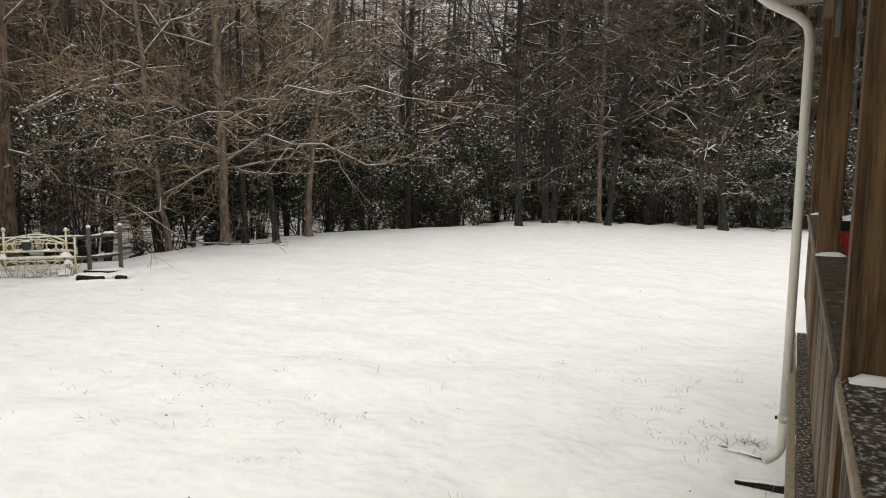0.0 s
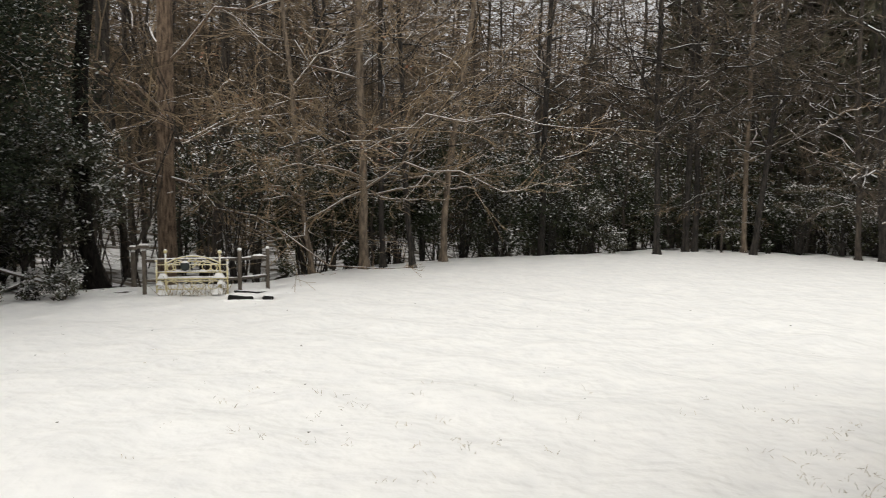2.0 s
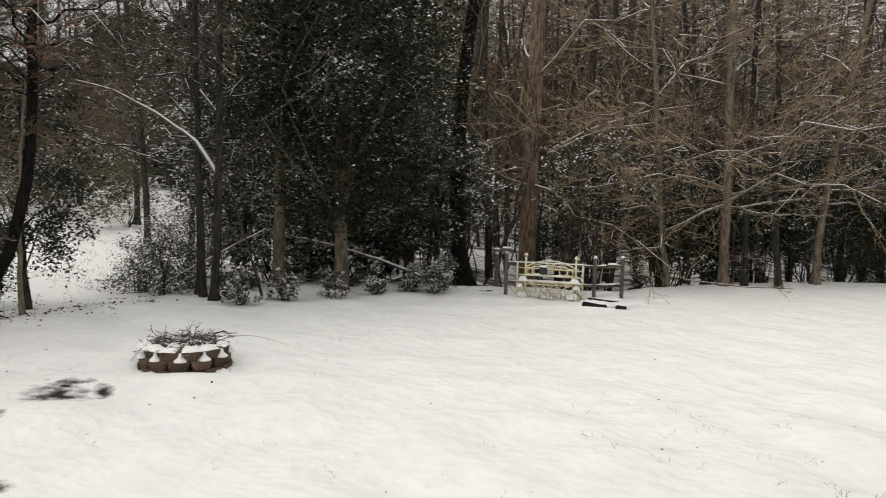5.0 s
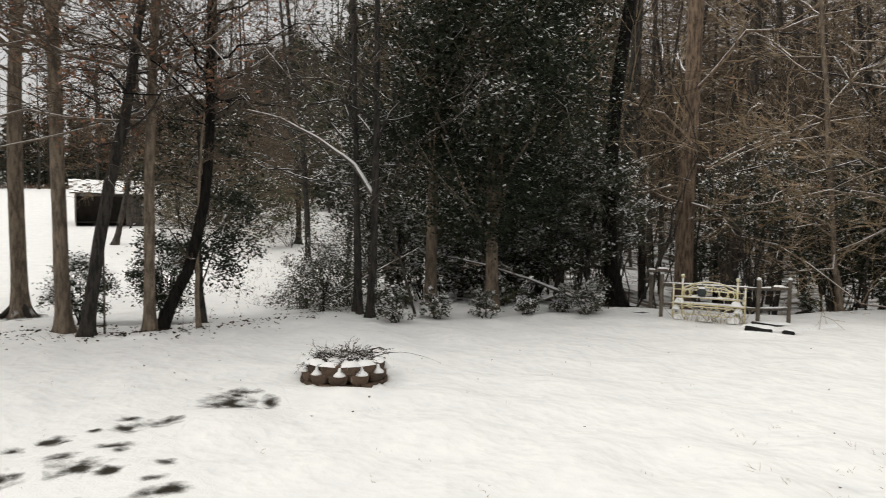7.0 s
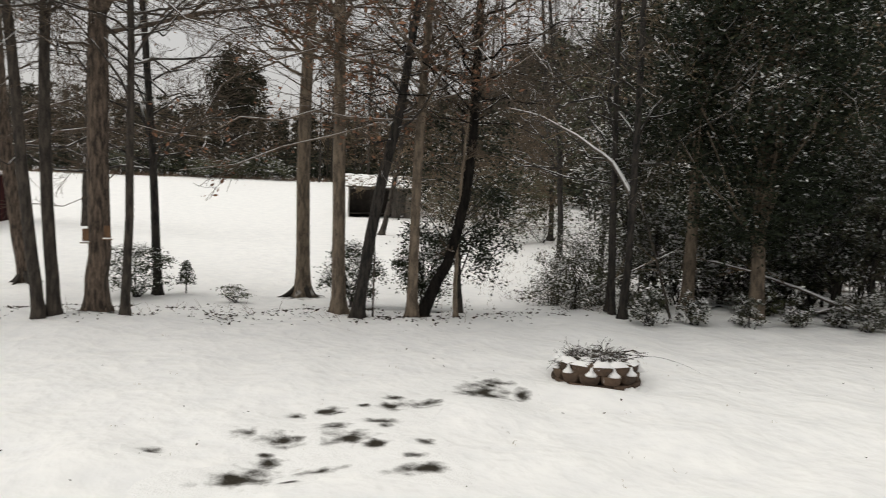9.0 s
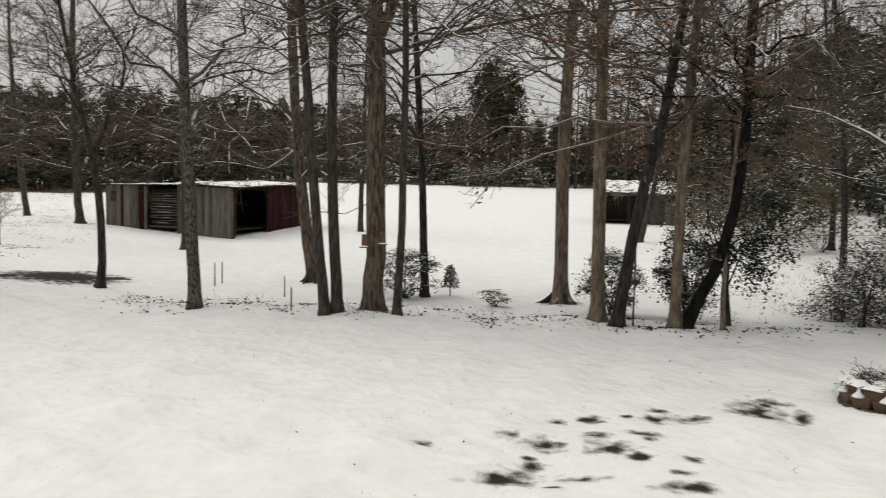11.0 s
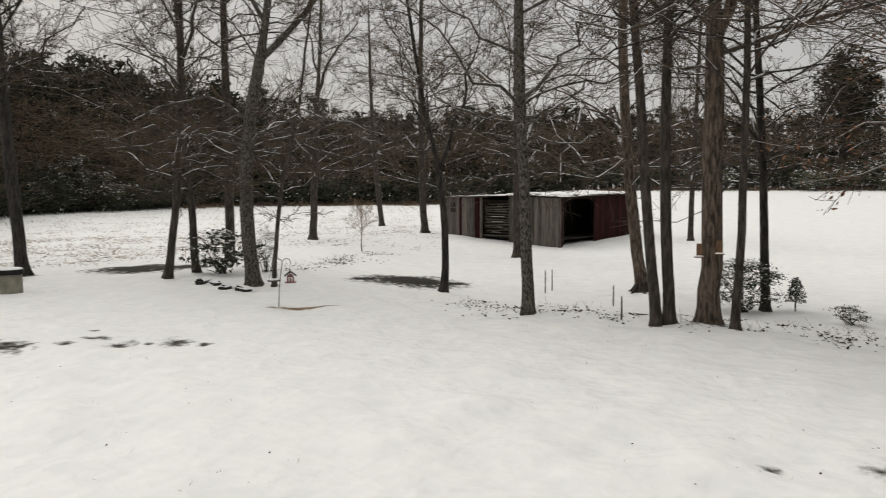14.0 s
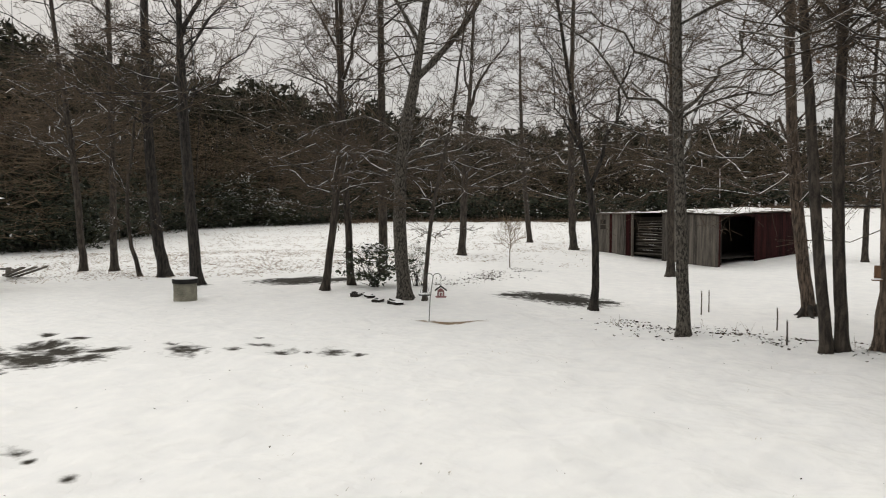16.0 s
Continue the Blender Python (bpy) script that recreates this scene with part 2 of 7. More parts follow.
SIDING = material("white_vinyl_siding", (0.62, 0.61, 0.58), (0.74, 0.73, 0.70), 0.6, 4, bump=0.1)


# ---------------------------------------------------------------- mesh helpers
def mesh_arrays(name, verts, quads, mats, smooth_faces=True, which=None):
    """A mesh from arrays of corners and four-cornered faces (a repeated last corner makes a triangle)."""
    verts, quads = np.asarray(verts, np.float32), np.asarray(quads, np.int32)
    me = bpy.data.meshes.new(name)
    n = len(quads)
    me.vertices.add(len(verts))
    me.vertices.foreach_set("co", verts.ravel())
    k = quads.shape[1]
    me.loops.add(n * k)
    me.loops.foreach_set("vertex_index", quads.ravel())
    me.polygons.add(n)
    me.polygons.foreach_set("loop_start", np.arange(0, n * k, k, dtype=np.int32))
    me.polygons.foreach_set("use_smooth", np.full(n, smooth_faces))
    if which is not None:
        me.polygons.foreach_set("material_index", np.asarray(which, np.int32))
    for m in mats if isinstance(mats, (list, tuple)) else [mats]:
        me.materials.append(m)
    me.update(calc_edges=True)
    me.validate()
    return me


def join(chunks):
    """Many (verts, faces) as one."""
    vs, fs, at = [], [], 0
    for v, f in chunks:
        vs.append(v)
        fs.append(f + at)
        at += len(v)
    return np.concatenate(vs), np.concatenate(fs)


def tubes(path, radius, sides=4):
    """Tapered tubes along n paths of k points at once: path (n, k, 3), radius (n, k)."""
    n, k, _ = path.shape
    along = np.gradient(path, axis=1)
    along /= np.linalg.norm(along, axis=2, keepdims=True) + 1e-9
    ref = np.where(np.abs(along[:, :1, 2:3]) > 0.8, np.array([1.0, 0, 0]), np.array([0, 0, 1.0]))
    u = np.cross(along, np.broadcast_to(ref, along.shape))
    u /= np.linalg.norm(u, axis=2, keepdims=True) + 1e-9
    v = np.cross(along, u)
    a = np.arange(sides) * 2 * np.pi / sides
    ring = u[:, :, None] * np.cos(a)[None, None, :, None] + v[:, :, None] * np.sin(a)[None, None, :, None]
    verts = (path[:, :, None] + ring * radius[:, :, None, None]).reshape(-1, 3)
    i = np.arange(n)[:, None, None] * k * sides
    j = np.arange(k - 1)[None, :, None] * sides
    s = np.arange(sides)[None, None, :]
    t = (s + 1) % sides
    faces = np.stack([i + j + s, i + j + t, i + j + sides + t, i + j + sides + s], -1).reshape(-1, 4)
    return verts, faces


def leaves(centres, size, rng, up=0.35, length=1.9):
    """One folded leaf (two facets) at every centre, turned at random, more or less face up."""
    n = len(centres)
    nor = rng.normal(size=(n, 3))
    nor[:, 2] = np.abs(nor[:, 2]) + up * 2
    nor /= np.linalg.norm(nor, axis=1, keepdims=True)
    d = np.cross(nor, rng.normal(size=(n, 3)))
    d /= np.linalg.norm(d, axis=1, keepdims=True) + 1e-9
    w = np.cross(nor, d)
    s = (size * rng.uniform(0.6, 1.3, n))[:, None]
    tip, root = centres + d * s * length / 2, centres - d * s * length / 2
    left, right = centres + w * s * 0.5 - nor * s * 0.12, centres - w * s * 0.5 - nor * s * 0.12
    verts = np.stack([root, left, tip, right], 1).reshape(-1, 3)
    i = np.arange(n)[:, None] * 4
    return verts, np.concatenate([i + np.array([0, 1, 2, 2]), i + np.array([0, 2, 3, 3])], 0)[:, :4]


def branches(start, way, length, radius, k, rng, droop=0.0, lift=0.0, wiggle=0.08, taper=0.25, arch=0.0):
    """Paths and radii of n branches at once."""
    n = len(start)
    s = np.linspace(0, 1, k)
    p = start[:, None] + way[:, None] * (length[:, None] * s)[:, :, None]
    wob = np.cumsum(rng.normal(size=(n, k, 3)), axis=1) * (wiggle * length / k ** 0.5)[:, None, None] * s[None, :, None] ** 0.7
    p = p + wob
    p[:, :, 2] += (lift - droop) * length[:, None] * (s ** 2)[None]
    if arch:
        p[:, :, 2] += rng.uniform(-0.4, 1.0, n)[:, None] * arch * length[:, None] * np.sin(np.pi * 1.25 * s)[None]
    r = radius[:, None] * (1 - (1 - taper) * s[None])
    return p, r


def offshoots(p, r, count, rng, lo=0.25, spread=1.0, flat=0.35, ratio=0.45, size=0.5):
    """Starts, ways, lengths and radii of side branches on n parent paths."""
    n, k, _ = p.shape
    par = np.repeat(np.arange(n), count)
    s = rng.uniform(lo, 0.98, n * count) * (k - 1)
    i = np.minimum(s.astype(int), k - 2)
    f = (s - i)[:, None]
    start = p[par, i] * (1 - f) + p[par, i + 1] * f
    along = p[par, i + 1] - p[par, i]
    along /= np.linalg.norm(along, axis=1, keepdims=True) + 1e-9
    side = rng.normal(size=(n * count, 3))
    side[:, 2] = side[:, 2] * flat + 0.12
    side -= along * (side * along).sum(1, keepdims=True)
    side /= np.linalg.norm(side, axis=1, keepdims=True) + 1e-9
    way = along + side * spread * rng.uniform(0.6, 1.3, (n * count, 1))
    way /= np.linalg.norm(way, axis=1, keepdims=True)
    total = np.linalg.norm(np.diff(p, axis=1), axis=2).sum(1)
    length = total[par] * size * (1.15 - 0.75 * s / (k - 1)) * rng.uniform(0.6, 1.25, n * count)
    rad = np.maximum((r[par, i] * (1 - f[:, 0]) + r[par, i + 1] * f[:, 0]) * ratio, 0.0035)
    return start, way, length, rad


def mesh_tris(name, verts, quads, mat, smooth_faces=False):
    """As mesh_arrays, for faces of three corners held as four."""
    return mesh_arrays(name, verts, np.asarray(quads)[:, :3], mat, smooth_faces)


def empty(name, x=0, y=0, z=0, turn=0):
    ob = new(name)
    ob.empty_display_size = 0.1
    ob.matrix_world = pose(x, y, z, 0, 0, turn)
    return ob


def part(name, bm_or_mesh, mat=None, parent=None, label=""):
    """Links a bmesh or a mesh as one object under a thing or under a part."""
    me = bm_or_mesh
    if isinstance(me, bmesh.types.BMesh):
        me = bpy.data.meshes.new(name)
        bm_or_mesh.to_mesh(me)
        bm_or_mesh.free()
    if mat is not None and not me.materials:
        me.materials.append(mat)
    ob = new(name, me)
    if parent is not None:
        ob.parent = parent
    return tagged(ob, label)


def slab(size, at=(0, 0, 0), turn=(0, 0, 0), bevel=0.0, into=None, wobble=0.0, rng=None):
    """A block with eased edges: size and middle in metres, turned in degrees."""
    bm = into or bmesh.new()
    got = bmesh.ops.create_cube(bm, size=1.0)["verts"]
    m = pose(*at, *turn) @ Matrix.Diagonal((*size, 1))
    bmesh.ops.transform(bm, matrix=m, verts=got)
    if wobble:
        for v in got:
            v.co += Vector(rng.uniform(-wobble, wobble, 3))
    if bevel:
        edges = list({e for v in got for e in v.link_edges})
        bmesh.ops.bevel(bm, geom=edges, offset=bevel, segments=2, affect="EDGES")
    return bm


def rod(points, radius, sides=8, into=None, cap=True):
    """A round bar along a few points, of even or given radii."""
    p = np.array(points, float)[None]
    r = np.full((1, len(points)), radius, float) if np.isscalar(radius) else np.array(radius, float)[None]
    v, f = tubes(p, r, sides)
    bm = into or bmesh.new()
    vs = [bm.verts.new(c) for c in v]
    for q in f:
        bm.faces.new([vs[i] for i in q]).smooth = True
    if cap:
        bm.faces.new(vs[:sides][::-1])
        bm.faces.new(vs[-sides:])
    return bm


def lathe(profile, sides=24, at=(0, 0, 0), into=None):
    """A turned form: profile of (radius, height), closed at both ends."""
    bm = into or bmesh.new()
    rings = []
    for r, h in profile:
        rings.append([bm.verts.new((at[0] + r * math.cos(a * 2 * math.pi / sides), at[1] + r * math.sin(a * 2 * math.pi / sides), at[2] + h)) for a in range(sides)])
    for lo, hi in zip(rings, rings[1:]):
        for a in range(sides):
            bm.faces.new((lo[a], lo[(a + 1) % sides], hi[(a + 1) % sides], hi[a])).smooth = True
    bm.faces.new(rings[0][::-1])
    bm.faces.new(rings[-1])
    return bm


def snow_cap(size, at=(0, 0, 0), turn=0.0, seed=0, into=None):
    """A soft pillow of snow, size across x, y and high, lying on z = at[2]."""
    bm = into or bmesh.new()
    rng = np.random.default_rng(seed)
    nx, ny = max(4, min(24, int(size[0] / 0.05))), max(4, min(24, int(size[1] / 0.05)))
    grid = []
    c, s = math.cos(radians(turn)), math.sin(radians(turn))
    ph = rng.uniform(0, 6, 4)
    for i in range(nx + 1):
        row = []
        for j in range(ny + 1):
            a, b = 2 * i / nx - 1, 2 * j / ny - 1
            e = max(abs(a), abs(b))
            h = size[2] * (1 - e ** 5) * (0.85 + 0.2 * math.sin(5 * a + ph[0]) * math.sin(4 * b + ph[1]))
            edge = 1 + 0.05 * math.sin(7 * a + ph[2]) + 0.05 * math.sin(6 * b + ph[3])
            x, y = a * size[0] / 2 * edge, b * size[1] / 2 * edge
            row.append(bm.verts.new((at[0] + x * c - y * s, at[1] + x * s + y * c, at[2] + max(h, 0))))
        grid.append(row)
    for i in range(nx):
        for j in range(ny):
            bm.faces.new((grid[i][j], grid[i + 1][j], grid[i + 1][j + 1], grid[i][j + 1])).smooth = True
    return bm


# ---------------------------------------------------------------- the ground
def smooth(a, b, v):
    """0 below a, 1 above b, eased between; works on arrays."""
    s = np.clip((v - a) / (b - a), 0.0, 1.0)
    return s * s * (3 - 2 * s)


def lawn_edge(az):
    """Distance from the porch to the border of the mown lawn, by bearing (degrees, left positive)."""
    e = 26.0 - 9.5 * smooth(-4, 38, az) - 2.8 * smooth(40, 66, az) + 2.0 * smooth(75, 110, az) + 9.0 * smooth(110, 130, az)
    return e - 1.7 * smooth(-8, 2, az) * (1 - smooth(23, 31, az))


def ground_z(x, y):
    """Height of the ground: a level lawn, a shallow swale behind it, a field that rises to the far woods."""
    x, y = np.asarray(x, float), np.asarray(y, float)
    d, az = np.hypot(x, y), np.degrees(np.arctan2(-x, y))
    past = d - lawn_edge(az)
    z = -0.35 * smooth(0.3, 4.0, past) * (1 - smooth(23, 36, past)) * smooth(52, 62, az) * (1 - smooth(100, 116, az))
    z = z - 1.7 * smooth(0.5, 14, past) * (1 - smooth(2, 16, az)) * smooth(-170, -60, az)
    z = z - 0.35 * smooth(0.3, 5, past) * smooth(8, 18, az) * (1 - smooth(50, 60, az))
    z = z - 0.55 * smooth(0.2, 3.2, past) * smooth(-6, 3, az) * (1 - smooth(26, 36, az))
    z = z + 1.6 * smooth(12, 60, past) * smooth(8, 20, az) * (1 - smooth(55, 66, az))
    z = z + smooth(48, 92, d) * (2.25 - 1.6 * smooth(92, 108, az)) * smooth(52, 66, az) * (1 - smooth(150, 175, az))
    z = z + 0.22 * np.exp(-((x + 40.8) ** 2 + (y + 12.0) ** 2) / 16.0) + 0.10 * np.exp(-((x + 44.0) ** 2 + (y + 0.2) ** 2) / 12.0) - 0.10 * np.exp(-((x + 37.6) ** 2 + (y + 4.6) ** 2) / 5.0)
    return z


def bearing(az, d):
    """The place d metres off along a bearing (degrees, left positive)."""
    return -math.sin(radians(az)) * d, math.cos(radians(az)) * d


rng_d = np.random.default_rng(5)
DRIFTS = [(w, a, 0.0040 * w ** 0.5, p) for w, a, p in zip(rng_d.uniform(0.5, 5.5, 30), rng_d.uniform(0, np.pi, 30), rng_d.uniform(0, 6, 30))]


# trodden holes in the snow: place, length, width and turn
TRODDEN = (
        (-8.14, 4.62, 0.62, 0.30, 60), (-8.38, 4.95, 0.34, 0.10, 50), (-7.86, 3.74, 0.34, 0.17, 70), (-7.89, 3.34, 0.30, 0.13, 80),
        (-8.22, 3.50, 0.26, 0.09, 70), (-7.08, 2.57, 0.46, 0.17, 75), (-7.26, 2.02, 0.40, 0.18, 85), (-6.50, 1.52, 0.60, 0.17, 95),
        (-6.05, 2.85, 0.46, 0.10, 70), (-6.79, 2.73, 0.24, 0.13, 75), (-7.98, 2.70, 0.34, 0.11, 75), (-8.03, 2.35, 0.24, 0.10, 80),
        (-7.42, 2.60, 0.34, 0.09, 75), (-6.42, 2.09, 0.40, 0.06, 85), (-7.42, 3.05, 0.40, 0.07, 70), (-7.55, 1.72, 0.22, 0.11, 80), (-6.75, 1.75, 0.26, 0.10, 90),
        (-10.06, -9.72, 0.60, 0.42, 130), (-10.40, -9.0, 0.26, 0.16, 130), (-10.75, -8.25, 0.42, 0.22, 125), (-11.06, -7.47, 0.48, 0.28, 125), (-10.95, -8.9, 0.5, 0.14, 120),
        (-8.85, -10.70, 0.55, 0.35, 140), (-8.5, -11.4, 0.9, 0.55, 150), (-8.2, -12.1, 0.8, 0.5, 150), (-9.1, -11.6, 0.7, 0.35, 140), (-9.5, -11.0, 0.6, 0.18, 140), (-9.3, -12.3, 0.7, 0.25, 145),
        (-5.25, -7.29, 0.24, 0.12, 150), (-5.15, -6.95, 0.14, 0.07, 150), (-4.86, -6.03, 0.16, 0.09, 145), (-4.97, -7.8, 0.3, 0.12, 150),
        (-5.05, 0.22, 0.12, 0.07, 95), (-4.75, -0.35, 0.09, 0.05, 100))
PRINTS = []
for n, (x, y, w, d, turn) in enumerate(TRODDEN):
    PRINTS.append((x, y, w, d * 1.5, turn))
    side = np.random.default_rng(n + 1)
    if w > 0.3 and x < -4.9:
        q = side.normal(size=2) * w * 0.8
        PRINTS.append((x + q[0], y + q[1], w * side.uniform(0.3, 0.5), d * side.uniform(0.6, 1.0), turn))
SUNK = np.array(PRINTS)


def sunk_z(x, y):
    """How deep the snow is trodden down."""
    z = np.zeros(np.broadcast(x, y).shape)
    for px0_, py0_, w, d, turn in SUNK if z.size > 8 else SUNK[np.hypot(SUNK[:, 0] - np.mean(x), SUNK[:, 1] - np.mean(y)) < 2.5]:
        c, s = math.cos(radians(turn)), math.sin(radians(turn))
        u, v = ((x - px0_) * c + (y - py0_) * s) / (w * 0.8), ((y - py0_) * c - (x - px0_) * s) / (d * 1.25)
        z = np.minimum(z, -min(0.045, 0.15 * d) * np.exp(-1.8 * (u * u + v * v)))
    return z


def surface_z(x, y):
    """The ground with the soft drifts of the snow."""
    x, y = np.asarray(x, float), np.asarray(y, float)
    z = ground_z(x, y)
    fade = np.clip(1 - np.hypot(x, y) / 60, 0, 1)
    for w, a, h, p in DRIFTS:
        z = z + fade * h * np.sin(w * (x * np.cos(a) + y * np.sin(a)) + p)
    return z + sunk_z(x, y)


def on_ground(x, y):
    return float(surface_z(x, y))


def build_ground():
    radii = np.concatenate([[0.0], np.geomspace(0.8, 6.0, 60), np.linspace(6.06, 10.2, 66), np.linspace(10.3, 15.2, 40), np.geomspace(15.5, 30, 36), np.geomspace(31, 120, 40), np.geomspace(135, 2500, 16)])
    ang = np.radians(np.concatenate([np.arange(-40, 50, 1.0), np.arange(50, 84, 0.5), np.arange(84, 124, 1.0), np.arange(124, 150, 0.5), np.arange(150, 320, 2.0)]))
    count = len(ang)
    x, y = -np.sin(ang)[None] * radii[:, None], np.cos(ang)[None] * radii[:, None]
    z = surface_z(x, y)
    verts = np.stack([x, y, z], -1).reshape(-1, 3)
    i, j = np.arange(len(radii) - 1)[:, None] * count, np.arange(count)[None]
    k = (j + 1) % count
    faces = np.stack([i + j, i + k, i + count + k, i + count + j], -1).reshape(-1, 4)
    ob = new("ground", mesh_arrays("ground", verts, faces, SNOW))
    return tagged(ob, "snow-covered lawn and field with soft drifts", "ground", kind="structure")


build_ground()


# ---------------------------------------------------------------- the porch
DECK, CAP = 0.87, 1.77
PORCH = pose(0.13, 0.30, 0, 0, 0, -24.0)      # y runs out along the rail, x in towards the house


def porch_thing(name, label, category, group="", kind=""):
    ob = new(name)
    ob.empty_display_size = 0.1
    ob.matrix_world = PORCH
    return tagged(ob, label, category, group, kind)


def build_porch():
    floor = porch_thing("deck", "weathered plank porch deck with snow along its edge", "deck", kind="structure")
    part("rim_board", slab((0.04, 9.2, 0.19), (-0.050, 2.7, DECK - 0.105), bevel=0.004), BALUSTER, floor, "tan weathered rim board")
    board = slab((2.45, 0.14, 0.03), (0, 0, 0), bevel=0.004)
    shared = bpy.data.meshes.new("deck_board")
    board.to_mesh(shared)
    board.free()
    shared.materials.append(LUMBER)
    for i in range(61):
        ob = new("deck_board", shared)
        ob.parent, ob.matrix_local = floor, pose(1.20, -1.75 + i * 0.148, DECK - 0.015 + 0.0)
    for y in (-1.6, 1.8, 5.3, 7.2):
        part("footing_post", slab((0.14, 0.14, DECK - 0.25 + 0.4), (0.06, y, (DECK - 0.65) / 2), bevel=0.006), LUMBER, floor)
    part("edge_snow", slab((0.070, 9.0, 0.005), (0.012, 2.7, DECK + 0.0045), bevel=0.002), CAPICE, floor, "thin crumbs of snow and ice along the deck's edge")
    roof = porch_thing("porch_roof", "plain porch roof with an overhanging eave", "roof", kind="structure")
    part("roof_deck", slab((3.6, 11.6, 0.16), (1.25, 3.4, 4.12), (0, -4, 0), bevel=0.01), LUMBER, roof)
    part("beam", slab((0.14, 10.9, 0.24), (0.10, 3.6, 3.86), bevel=0.006), POSTWOOD, roof)
    part("gutter", slab((0.12, 11.0, 0.11), (-0.50, 3.5, 4.03), bevel=0.02), SPOUT, roof)
    house = porch_thing("wall_house", "plain white house wall behind the porch", "wall", kind="structure")
    part("wall_siding", slab((0.2, 13.0, 4.4), (2.55, 3.0, 2.1), bevel=0.01), SIDING, house)
    for y, w, x in ((-0.75, 0.14, 0.13), (2.47, 0.14, 0.107), (5.46, 0.13, 0.096), (9.02, 0.12, 0.105)):
        post = porch_thing("porch_post", "square brown wooden post holding up the porch roof", "post", "porch posts")
        part("shaft", slab((w, w, 3.75 - DECK), (x, y, DECK + (3.75 - DECK) / 2), bevel=0.008), POSTWOOD, post)
        if y == 5.46:
            part("bracket", slab((0.03, 0.008, 0.30), (0.058, y - w / 2 - 0.004, 3.25), bevel=0.002), STRAPMETAL, post, "pale metal bracket")
            part("foot_snow", snow_cap((0.15, 0.10, 0.018), (0.10, y - 0.13, CAP + 0.002), 0, 9), SNOW, post)
    for y0, y1 in ((-0.67, 2.39), (2.55, 5.38), (5.54, 8.95)):
        rail = porch_thing("porch_railing", "weathered porch railing with tan balusters and a wet snowy cap", "railing", "porch railings")
        mid, ln = (y0 + y1) / 2, y1 - y0
        cap = part("rail_cap", slab((0.17, ln, 0.038), (0.120, mid, CAP - 0.019), bevel=0.006), CAPICE if y0 < 2 else CAPWOOD, rail, "dark wet cap board flecked with snow")
        part("top_rail", slab((0.04, ln, 0.09), (0.100, mid, CAP - 0.085), bevel=0.004), BALUSTER, rail)
        part("bottom_rail", slab((0.04, ln, 0.09), (0.100, mid, DECK + 0.13), bevel=0.004), BALUSTER, rail)
        part("cap_trim", slab((0.014, ln, 0.042), (0.028, mid, CAP - 0.024), bevel=0.003), BALUSTER, rail, "pale tan edge of the cap")
        bar = bpy.data.meshes.new("baluster")
        bm = slab((0.034, 0.034, CAP - DECK - 0.14), bevel=0.003)
        bm.to_mesh(bar)
        bm.free()
        bar.materials.append(BALUSTER)
        for i in range(int(ln / 0.15)):
            ob = new("baluster", bar)
            ob.parent, ob.matrix_local = rail, pose(0.062, y0 + 0.08 + i * 0.15, (CAP + DECK) / 2 - 0.02)
        part("cap_snow", snow_cap((0.15, 0.075, 0.022), (0.125, y1 - 0.03, CAP + 0.001), 0, 3 + int(y0)), SNOW, cap, "lump of snow on the cap")

    # downspout and its splash
    spout = new("downspout")
    spout.matrix_world = pose(2.465, 5.755, on_ground(2.43, 5.77), 0, 0, -24)
    tagged(spout, "white aluminium downspout with a curved foot elbow", "downspout")
    part("pipe", rod([(0.0, 0, 0.44), (0, 0, 1.5), (0.0, 0, 3.15), (-0.02, 0, 3.24), (-0.08, 0.0, 3.30), (-0.26, 0.02, 3.40), (-0.34, 0.02, 3.46), (-0.37, 0.02, 3.55), (-0.37, 0.02, 3.98)], 0.033, 14), SPOUT, spout)
    part("elbow", rod([(0.0, 0, 0.46), (0.0, 0, 0.35), (-0.006, -0.002, 0.29), (-0.022, -0.005, 0.245), (-0.05, -0.012, 0.208), (-0.085, -0.022, 0.185), (-0.12, -0.035, 0.172)], 0.036, 14), SPOUT, spout)
    strap = part("strap", slab((0.11, 0.085, 0.03), (0.01, 0, 0.50), bevel=0.006), SPOUT, spout)
    part("bolt", slab((0.016, 0.02, 0.024), (-0.052, -0.03, 0.50), bevel=0.003), BLACK, strap, "dark bolt")
    cart = porch_thing("grill_cart", "bright red cart with a black snow-topped lid on the porch", "cart")
    bm = slab((0.6, 0.5, 0.85), (0, 0, 0), bevel=0.03)
    for v in bm.verts:
        if v.co.z < 0:
            v.co.x *= 0.72
            v.co.y *= 0.8
    bmesh.ops.translate(bm, vec=(0.50, 6.45, DECK + 0.56), verts=bm.verts)
    part("body", bm, REDPAINT, cart)
    part("lid", slab((0.64, 0.54, 0.07), (0.50, 6.45, DECK + 1.02), bevel=0.02), BLACK, cart, "flat black lid")
    part("lid_snow", snow_cap((0.60, 0.50, 0.022), (0.50, 6.45, DECK + 1.056), 0, 2), SNOW, cart)
    for dx in (-0.16, 0.16):
        for dy in (-0.14, 0.14):
            part("foot", slab((0.05, 0.05, 0.14), (0.50 + dx, 6.45 + dy, DECK + 0.07), bevel=0.005), BLACK, cart)


build_porch()


